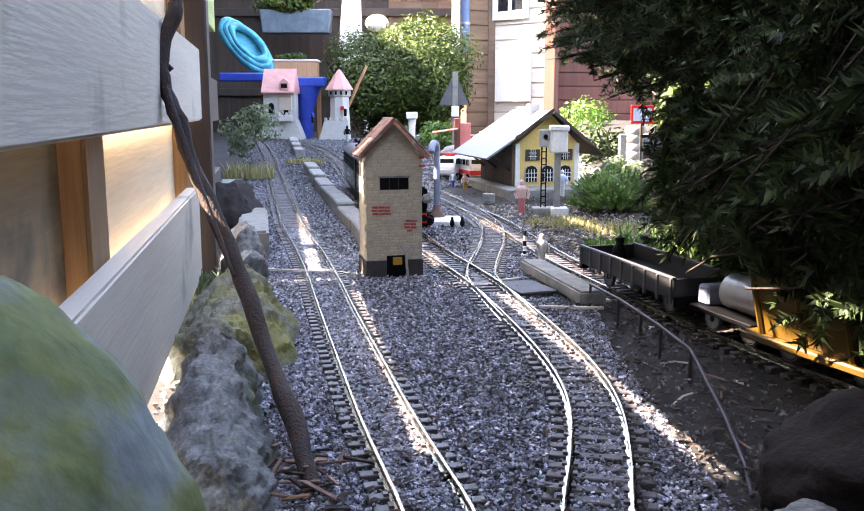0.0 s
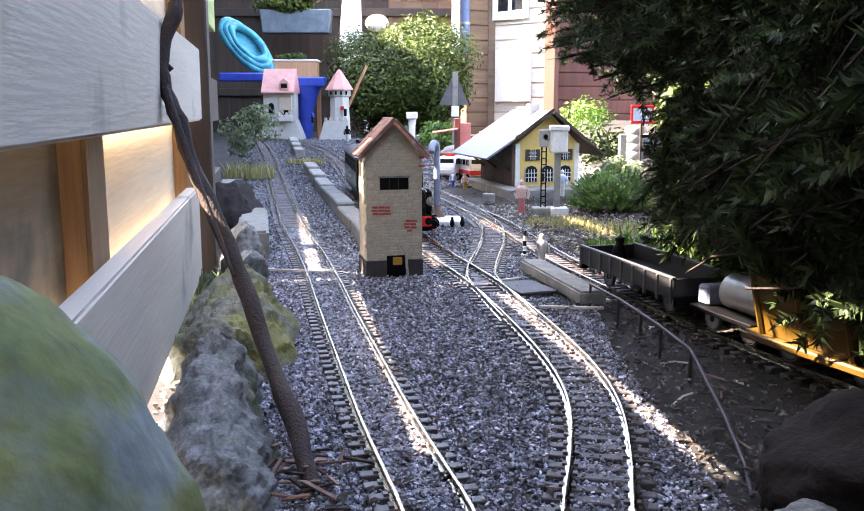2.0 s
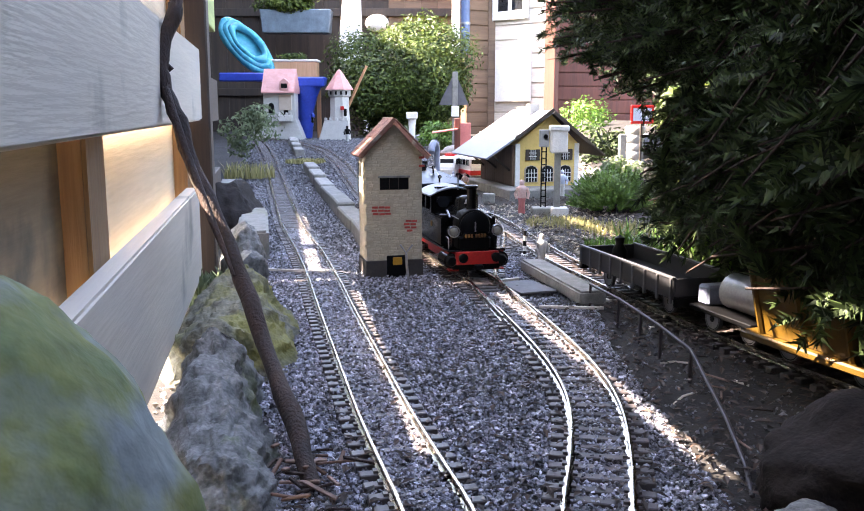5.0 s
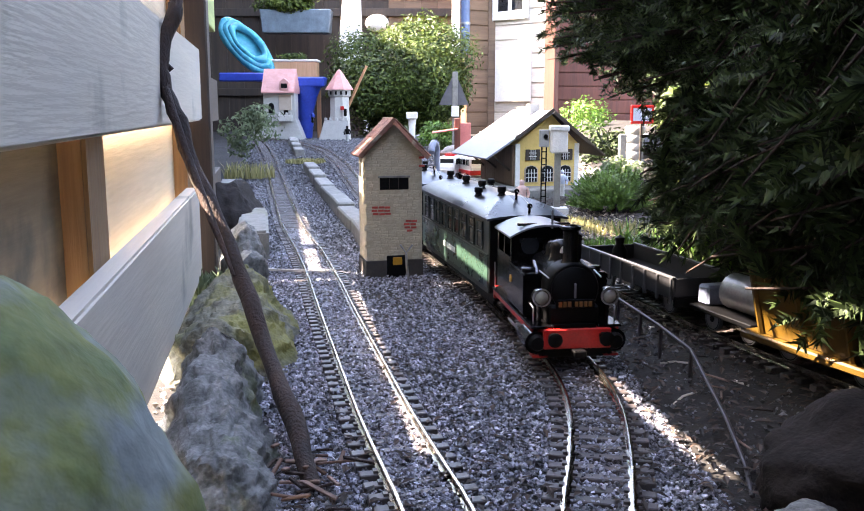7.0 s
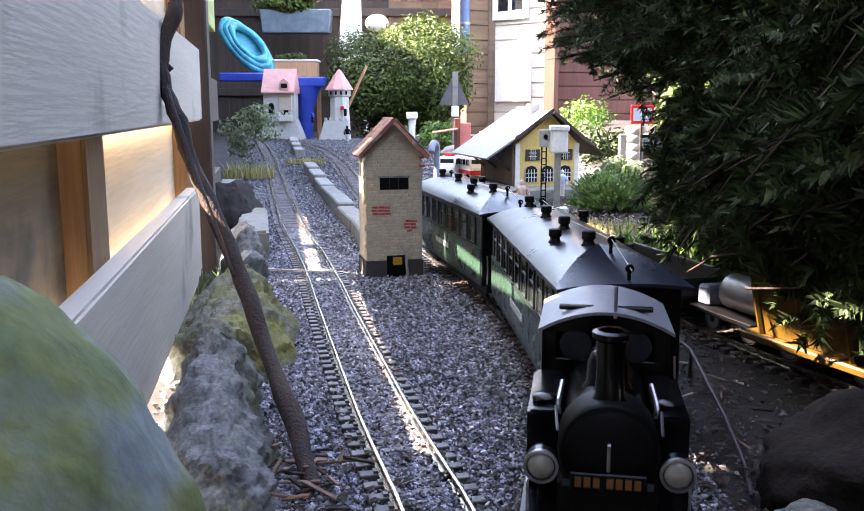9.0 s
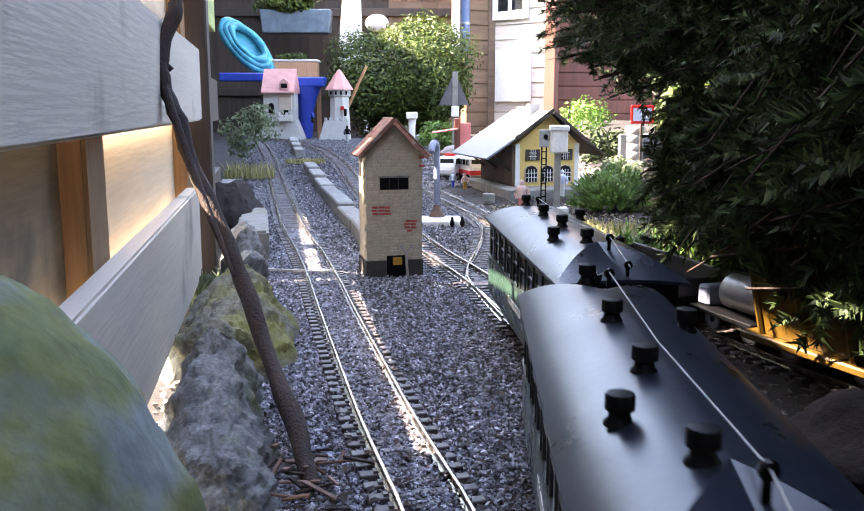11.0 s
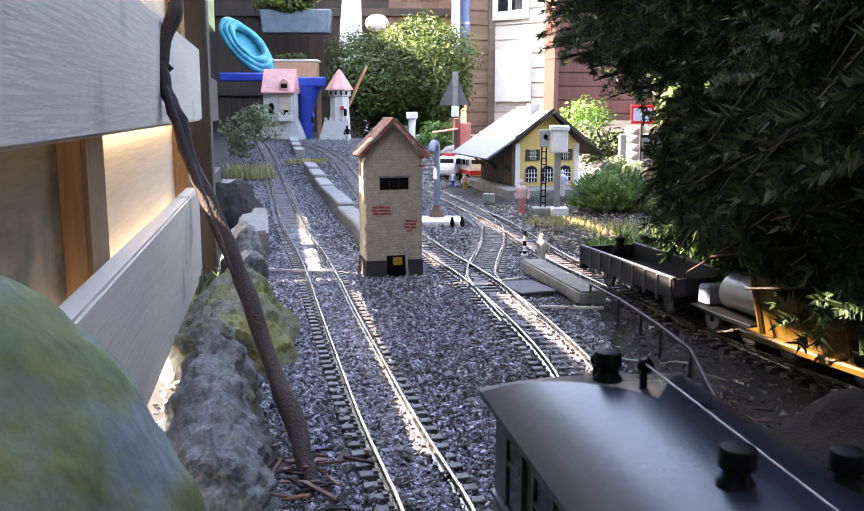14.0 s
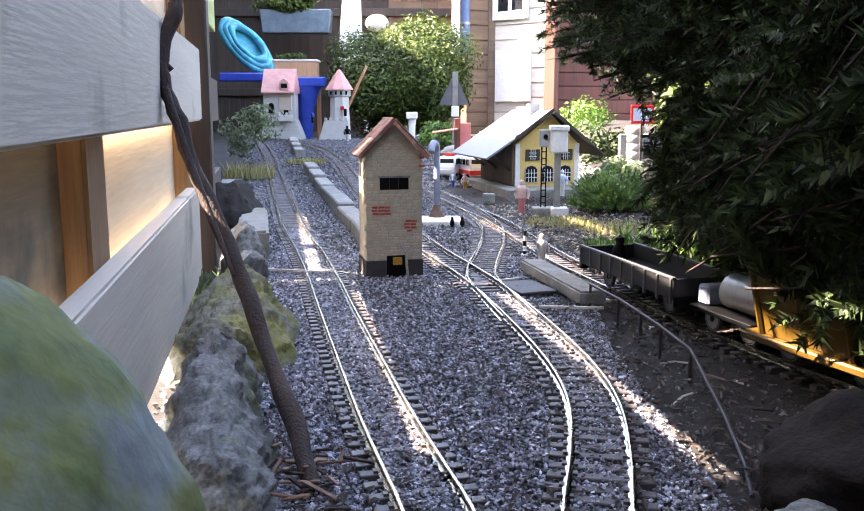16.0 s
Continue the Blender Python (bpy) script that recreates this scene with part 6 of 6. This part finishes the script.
def make_kerbs():
    """Two rows of low concrete edging, stone by stone."""
    line = Path([(-0.13, 1.72), (-0.148, 1.80), (-0.295, 2.525), (-0.487, 3.44), (-0.64, 4.15), (-0.756, 4.735), (-0.9, 5.5)])
    rng = random.Random(3)
    s = 0.02
    while s < line.length - 0.25:
        ln = rng.uniform(0.24, 0.3)
        p, w = line.at(s + ln / 2), line.way(s + ln / 2)
        if not 3.75 < p.y < 4.25:
            part("edging_kerb", box(-ln / 2, ln / 2, -0.024, 0.024, -0.02, 0.034 + rng.uniform(-0.005, 0.005), 0.004), M_CONCRETE, None, "low weathered concrete kerb between the tracks", None, Matrix.Translation(p + Vector((0.02, 0, 0))) @ Matrix.Rotation(math.atan2(w.y, w.x) + rng.gauss(0, 0.02), 4, "Z"), "kerb", "concrete kerbs")
        s += ln + 0.012
    for x, y, dx, dy, h, a in ((-0.372, 1.8, 0.03, 0.2, 0.056, 11), (-0.56, 2.46, 0.035, 0.3, 0.062, 14)):
        part("concrete_block", box(-dx, dx, -dy, dy, -0.02, h, 0.005, seg=2), M_CONCRETE, None, "pale concrete edging block beside the siding", None, pose(x, y, 0, 0, 0, a), "concrete block", "concrete edging blocks")


make_kerbs()


def make_wagons():
    def seat(y):
        s = STATION.s_at_y(y)
        w = STATION.way(s)
        p = STATION.at(s)
        return Matrix.Translation(p + Vector((0, 0, RAIL_TOP))) @ Matrix.Rotation(math.atan2(w.y, w.x), 4, "Z")

    g = thing("flat_wagon", "dark grey low-sided goods wagon on the siding", "goods wagon", seat(1.225))
    L = 0.14
    part("floor", box(-L, L, -0.045, 0.045, 0.028, 0.034, 0.001), M_BLACKDULL, g)
    for s in (-1, 1):
        sd = part("side_board", box(-L, L, min(s * 0.044, s * 0.047), max(s * 0.044, s * 0.047), 0.03, 0.056, 0.0008), M_WAGONGREY, g, "grey planked side board")
        part("top_rail", box(-L, L, min(s * 0.043, s * 0.0485), max(s * 0.043, s * 0.0485), 0.0555, 0.0585, 0.0005), M_WAGONLIGHT, sd)
        for k in range(9):
            x = -L + 0.004 + k * (2 * L - 0.008) / 8
            part("stake", box(x - 0.002, x + 0.002, min(s * 0.046, s * 0.0495), max(s * 0.046, s * 0.0495), 0.024, 0.056, 0.0004), M_WAGONLIGHT, sd)
    for e in (-1, 1):
        part("end_board", box(min(e * L, e * (L - 0.003)), max(e * L, e * (L - 0.003)), -0.044, 0.044, 0.03, 0.056, 0.0006), M_WAGONGREY, g)
        part("buffer_beam", box(min(e * L, e * (L + 0.004)), max(e * L, e * (L + 0.004)), -0.046, 0.046, 0.02, 0.031, 0.0006), M_BLACKDULL, g)
        wheelset(g, e * 0.09, 0.0155, False)
    part("brake_stand", turned([(0.012, 0.03), (0.012, 0.05), (0.006, 0.06), (0.008, 0.07), (0.0, 0.075)], 12, Matrix.Translation((-L + 0.02, 0.01, 0))), M_BLACKDULL, g, smooth=50)
    t = thing("tank_wagon", "small wagon with a bright silver tank", "goods wagon", seat(1.012))
    part("floor", box(-0.06, 0.06, -0.04, 0.04, 0.024, 0.03, 0.001), M_BLACKDULL, t)
    part("tank", cyl(0.022, 0.022, 0.075, 22, Matrix.Translation((-0.03, 0, 0.05)) @ Matrix.Rotation(radians(90), 4, "Y"), bevel=0.004), M_SILVER, t, "silver tank", 40)
    part("cab", box(-0.058, -0.036, -0.03, 0.03, 0.03, 0.055, 0.003), M_BLUEPIPE, t)
    for e in (-0.035, 0.035):
        wheelset(t, e, 0.0145, False)
    h = thing("tipper_wagon", "yellow tipper wagon in deep shade", "goods wagon", seat(0.868))
    part("hopper", prism([(-0.05, 0.03), (0.05, 0.03), (0.07, 0.105), (-0.07, 0.105)], 0.12, Matrix.Rotation(radians(90), 4, "Z") @ Matrix.Translation((0, -0.06, 0)), bevel=0.002), M_YELLOW_SHADED, h, "yellow tapered hopper, shade put into its colour")
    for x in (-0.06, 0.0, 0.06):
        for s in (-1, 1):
            part("rib", tube([(x, s * 0.051, 0.03), (x, s * 0.071, 0.105)], 0.0035, 6), M_YELLOW_SHADED, h)
    part("ledge", box(-0.085, 0.085, -0.06, 0.06, 0.022, 0.031, 0.002), M_YELLOW_SHADED, h, "yellow frame ledge in the shade-darkened paint")
    for e in (-0.05, 0.05):
        wheelset(h, e, 0.0145, False)
    lg = thing("log_wagon", "open wagon loaded with small logs", "goods wagon", seat(0.70))
    part("floor", box(-0.085, 0.085, -0.04, 0.04, 0.024, 0.03, 0.001), M_BLACKDULL, lg)
    rng = random.Random(2)
    for k in range(14):
        x = -0.075 + k * 0.0115
        part("log", tube([(x, -0.04 + rng.uniform(-0.005, 0.005), 0.036), (x + rng.uniform(-0.003, 0.003), 0.042, 0.037)], 0.0056, 8, jitter=0.06), M_LOG, lg, smooth=60)
    part("end_board", box(0.084, 0.089, -0.042, 0.042, 0.024, 0.046, 0.001), M_WHITE, lg, "white end board")
    for e in (-0.05, 0.05):
        wheelset(lg, e, 0.0145, False)


M_WAGONGREY = mat("dark_wagon_grey", (0.022, 0.022, 0.025), (0.012, 0.012, 0.014), rough=0.5, scale=60, bump=0.1)
M_WAGONLIGHT = mat("worn_wagon_grey", (0.08, 0.08, 0.085), (0.045, 0.045, 0.05), rough=0.5, scale=60, bump=0.1)
M_SILVER = mat("silver_paint", (0.4, 0.4, 0.42), (0.3, 0.3, 0.32), rough=0.35, metal=0.6, scale=40, bump=0.05)
M_LOG = mat("bark_log", (0.3, 0.2, 0.16), (0.16, 0.1, 0.08), rough=0.85, scale=120, bump=0.6, obj=0.3)
make_wagons()


def make_handrail():
    f = thing("wire_handrail", "thin dark bent handrail on short posts", "railing")
    pts = [(0.225, 1.215), (0.245, 1.12), (0.255, 1.04), (0.262, 0.97), (0.27, 0.88), (0.262, 0.8), (0.255, 0.72), (0.245, 0.645), (0.235, 0.60)]
    rail = [(x, y, 0.034 - 0.034 * max(0, (0.9 - y) / 0.3) ** 1.2) for x, y in pts]
    part("top_wire", tube(rail, 0.0019, 8), M_RAILBROWN, f, smooth=60)
    for x, y, z in rail[:5]:
        part("post", tube([(x, y, -0.008), (x + 0.001, y, z + 0.002)], 0.002, 6), M_RAILBROWN, f)
    part("loose_wire", tube([(0.235, 0.60, 0.0), (0.25, 0.605, 0.03), (0.262, 0.61, 0.045)], 0.0013, 6), M_RAILBROWN, f)


M_RAILBROWN = mat("dark_brown_wire", (0.03, 0.02, 0.025), (0.016, 0.011, 0.014), rough=0.5, scale=80, bump=0.1)
make_handrail()

# ---------------------------------------------------------------- low plants


def grass_tuft(name, x, y, z, r, h, n, seed, material, label, category="grass", lean=0.5, width=0.0012):
    rng = np.random.default_rng(seed)
    a, q = rng.uniform(0, 6.28, n), r * np.sqrt(rng.random(n))
    bx, by = q * np.cos(a), q * np.sin(a)
    d = rng.uniform(0, 6.28, n)
    hh = h * rng.uniform(0.5, 1.1, n)
    l = hh * lean * rng.random(n)
    v = []
    for k, (f, w) in enumerate(((0, 1), (0.6, 0.8), (1.0, 0.1))):
        cx, cy, cz = bx + np.cos(d) * l * f * f, by + np.sin(d) * l * f * f, hh * f * (1 - 0.15 * f)
        for s in (-1, 1):
            v.append(np.stack([cx - s * np.sin(d) * width * w, cy + s * np.cos(d) * width * w, cz], 1))
    v = np.stack(v, 1)
    i = (np.arange(n) * 6)[:, None]
    f = np.concatenate([i + np.array([[0, 1, 3, 2]]), i + np.array([[2, 3, 5, 4]])], 0)
    ob = quick_mesh(name, v.reshape(-1, 3), f, material, None, label, category, "stuff")
    ob.location = (x, y, z)
    return ob


shrub = thing("dwarf_conifer", "low bright green dwarf conifer by the station", "shrub", pose(0.50, 2.4, 0.0))
part("stem", tube([(0, 0, -0.02), (0.01, 0, 0.06)], [0.008, 0.004], 7), M_BARK, shrub)
rs = random.Random(6)
tw = []
for i in range(700):
    v = Vector((rs.gauss(0, 1), rs.gauss(0, 1), abs(rs.gauss(0, 1)))).normalized()
    b = Vector((v.x * 0.095, v.y * 0.085, 0.01 + v.z * 0.085)) * rs.uniform(0.55, 1.1)
    tw.append((tuple(b), tuple(b + (v + Vector((0, 0, 0.4))) * rs.uniform(0.015, 0.035))))
needle_sprays("crown", tw, 61, M_SHRUB, shrub, "bright green needles", length=0.012, per=150, width=0.0014)
grass_tuft("dry_grass", 0.44, 1.98, 0.0, 0.10, 0.028, 420, 71, M_STRAW, "dry straw-coloured grass tuft by the wagon")
grass_tuft("dry_grass", 0.36, 1.75, 0.0, 0.05, 0.03, 160, 72, M_SHRUB, "green grass tuft by the wagon")
grass_tuft("dry_grass", 0.42, 1.62, 0.0, 0.06, 0.045, 110, 73, M_SHRUB, "broad green leaf tuft over the wagon", width=0.003)
grass_tuft("dry_grass", -0.70, 3.35, 0.02, 0.10, 0.07, 220, 74, M_STRAW, "dry grass tuft beside the siding", width=0.0022)
grass_tuft("dry_grass", -0.57, 3.95, 0.04, 0.09, 0.022, 700, 75, M_STRAW, "yellow-green moss and grass between kerbs", width=0.0025)
grass_tuft("dry_grass", 0.32, 2.12, 0.0, 0.09, 0.02, 500, 76, M_STRAW, "short dry grass at the signal foot")
grass_tuft("dry_grass", -0.34, 1.26, 0.0, 0.05, 0.05, 240, 77, M_SAGE, "dark broad leaves behind the stones", width=0.005)
for i, (x, y, r, h) in enumerate(((0.53, 1.55, 0.13, 0.06), (0.72, 1.6, 0.16, 0.08), (0.66, 1.28, 0.14, 0.07), (0.86, 1.95, 0.2, 0.08), (0.62, 1.85, 0.1, 0.04))):
    leaf_cloud("ground_cover", (x, y, h * 0.6 + 0.02), (r, r, h), 3200, 0.011, 240 + i, M_NEEDLE, None, "dark low plants under the conifer", lumps=16, category="plant", kind="stuff")
for i, (x, y, z) in enumerate(((0.40, 1.5, 0.05), (0.46, 1.42, 0.06), (0.37, 1.62, 0.04))):
    grass_tuft("leaf_tuft", x, y, 0.0, 0.03, z + 0.04, 36, 260 + i, M_SHRUB, "fresh green leaves hanging over the wagon", "plant", 1.3, 0.0026)
leaf_cloud("sage_bush", (-0.76, 3.75, 0.17), (0.15, 0.2, 0.15), 1000, 0.014, 78, M_SAGE, None, "grey-green twiggy garden shrub", lumps=16, category="shrub", kind="stuff")
leaf_cloud("light_green_bush", (1.0, 3.3, 0.13), (0.15, 0.18, 0.13), 3600, 0.016, 79, M_LEAF, None, "light green leafy bush", lumps=16, category="shrub", kind="stuff")
for i, (x, y, sx, sy, sz) in enumerate(((0.80, 3.0, 0.03, 0.04, 0.075), (0.60, 3.3, 0.09, 0.06, 0.035), (0.72, 3.25, 0.05, 0.05, 0.03), (-0.1, 4.9, 0.1, 0.1, 0.06), (0.12, 4.3, 0.08, 0.08, 0.04), (-0.15, 4.1, 0.06, 0.06, 0.03), (0.3, 4.6, 0.1, 0.08, 0.06))):
    lump("garden_stone", x, y, rise(y) - 0.012, sx, sy, sz, 100 + i, M_STATUE if i < 3 else M_CONCRETE, "rounded pale stone in the garden bed", 20 * i, group="garden stones", sub=4, rough=0.15)
sh = thing("grey_toy_shed", "dark grey toy shed with pale blue-grey roof", "model building", pose(0.85, 3.4, 0.01))
part("wall", box(-0.07, 0.07, 0.0, 0.12, 0.0, 0.12, 0.002), M_SLATE, sh)
part("roof", prism([(-0.085, 0.115), (0.085, 0.115), (0.06, 0.155), (0.0, 0.175), (-0.06, 0.15)], 0.15, Matrix.Translation((0, -0.015, 0)), bevel=0.002), M_ROOFPALE, sh)
st = thing("toy_stall", "small toy stall with a pale sheet roof", "model building", pose(0.74, 2.4, 0.0))
part("roof", box(-0.055, 0.055, -0.04, 0.05, 0.0, 0.006, 0.001, m=Matrix.Translation((0, 0, 0.112)) @ Matrix.Rotation(radians(-19), 4, "Y")), M_ROOFPALE, st)
for a, z in ((-0.045, 0.1), (0.045, 0.128)):
    part("post", box(a - 0.003, a + 0.003, -0.035, -0.029, -0.005, z), M_DARKWOOD, st)
    part("post", box(a - 0.003, a + 0.003, 0.035, 0.041, -0.005, z), M_DARKWOOD, st)
car = thing("toy_car", "red toy car parked by the stall", "toy car", pose(0.63, 2.28, 0.02))
part("body", box(-0.042, 0.042, -0.025, 0.025, 0.008, 0.026, 0.004), M_RED, car)
part("cabin", prism([(-0.03, 0.025), (0.03, 0.025), (0.018, 0.045), (-0.022, 0.045)], 0.04, Matrix.Translation((0, -0.02, 0)), bevel=0.002), M_GLASSDARK, car)
for a in (-0.028, 0.028):
    for s in (-1, 1):
        part("wheel", cyl(0.009, 0.009, 0.006, 12, Matrix.Translation((a, s * 0.022, 0.009)) @ Matrix.Rotation(radians(-90 * s), 4, "X")), M_BLACKDULL, car)


def scatter_litter():
    """Dead leaves and bark chips on the soil and gravel."""
    rng = np.random.default_rng(9)
    n = 8000
    y = 0.5 + 2.4 * rng.random(n) ** 1.3
    x = np.where(rng.random(n) < 0.75, 0.2 + rng.random(n) * 0.3, -0.1 + rng.random(n) * 0.3) + 0.03 * (y - 0.6)
    z = np.full(n, 0.004) + rng.random(n) * 0.004
    a = rng.uniform(0, 6.28, n)
    s = rng.uniform(0.002, 0.007, n)
    c, sn = np.cos(a), np.sin(a)
    tilt = rng.uniform(-0.4, 0.4, n)
    def at(u, v, w):
        return np.stack([x + (u * c - v * sn) * s, y + (u * sn + v * c) * s, z + (w + u * tilt) * s], 1)
    v = np.stack([at(-1, 0, 0), at(0, 0.45, 0.25), at(1, 0, 0), at(0, -0.45, 0.25)], 1)
    i = (np.arange(n) * 4)[:, None]
    f = np.concatenate([i + np.array([[0, 1, 2]]), i + np.array([[0, 2, 3]])], 0)
    quick_mesh("leaf_litter", v.reshape(-1, 3), f, M_LITTER, None, "brown dead leaves and bark chips on the ground", "leaf litter", "stuff")


M_LITTER = leafy("dead_leaf", (0.06, 0.033, 0.024), (0.01, 0.007, 0.006), rough=0.7, through_light=0.1)
scatter_litter()


def make_debris():
    """Bark and leaf scraps round the foot of the leaning branch and by the stones."""
    rng = random.Random(77)
    for k in range(26):
        x, y = rng.gauss(-0.095, 0.018), rng.gauss(0.625, 0.03)
        L = rng.uniform(0.006, 0.018)
        part("bark_scrap", box(-L, L, -0.0016, 0.0016, -0.0008, 0.0012, 0.0004), rng.choice([M_BARK, M_BARK, M_LOG, M_RUST]), None, "brown bark scrap at the branch's foot", None, pose(x, y, 0.006 + 0.006 * rng.random(), rng.uniform(-20, 20), rng.uniform(-20, 20), rng.uniform(0, 180)), "bark scrap", "loose bark scraps")
    for k in range(14):
        x, y = rng.uniform(0.24, 0.34), rng.uniform(0.6, 1.25)
        L = rng.uniform(0.008, 0.025)
        part("twig", tube([(-L, 0, 0.002), (0, 0.003, 0.003), (L, 0, 0.002)], 0.0012, 5), rng.choice([M_BARK, M_LOG, M_PALEBOARD]), None, "thin dead twig on the soil", None, pose(x, y, 0.0, 0, 0, rng.uniform(0, 180)), "twig", "dead twigs")


make_debris()


# ---------------------------------------------------------------- pebbles and low plants of the beds
M_PEBBLE = mat("mixed_pebble", (0.42, 0.36, 0.29), (0.17, 0.145, 0.115), rough=0.75, scale=60, bump=0.3, island=0.6)
scatter_grit("bed_pebbles", 3200, 1.62, 2.6, 0.004, 0.016, 41, "mixed brown pebbles on the bed by the station", lambda y: table(CX, y) + 0.05, lambda y: 0.75, M_PEBBLE)
scatter_grit("bed_pebbles", 3800, 2.5, 5.4, 0.008, 0.034, 42, "mixed brown pebbles on the garden bed", lambda y: 0.12 if y > 3.4 else 0.5, lambda y: 1.5, M_PEBBLE, 0.03)
scatter_grit("bed_pebbles", 900, 0.6, 1.25, 0.004, 0.011, 44, "pale pebbles in the gap below the fence", lambda y: -0.285 - 0.182 * (y - 0.9), lambda y: -0.215 - 0.182 * (y - 0.9), M_PEBBLE)
scatter_grit("soil_grit", 1300, 0.55, 1.5, 0.003, 0.008, 43, "stray gravel on the dark soil", lambda y: 0.21, lambda y: 0.36, M_BALLASTFAR)
for i, (x, y, r, h, n, mm) in enumerate(((0.62, 2.9, 0.1, 0.07, 900, M_SAGE), (0.75, 3.7, 0.16, 0.12, 1400, M_NEEDLE), (0.35, 3.9, 0.12, 0.07, 900, M_SAGE), (0.05, 4.7, 0.14, 0.08, 1000, M_SHRUB), (0.55, 4.6, 0.16, 0.09, 1300, M_SAGE), (-0.25, 5.2, 0.14, 0.07, 900, M_SAGE), (0.9, 5.2, 0.2, 0.16, 1500, M_SHRUB))):
    leaf_cloud("bedding_plant", (x, y, rise(y) + h * 0.6 + 0.02), (r, r, h), n, 0.014, 200 + i, mm, None, "low leafy plant in the garden bed", lumps=12, category="plant", kind="stuff")

motions()
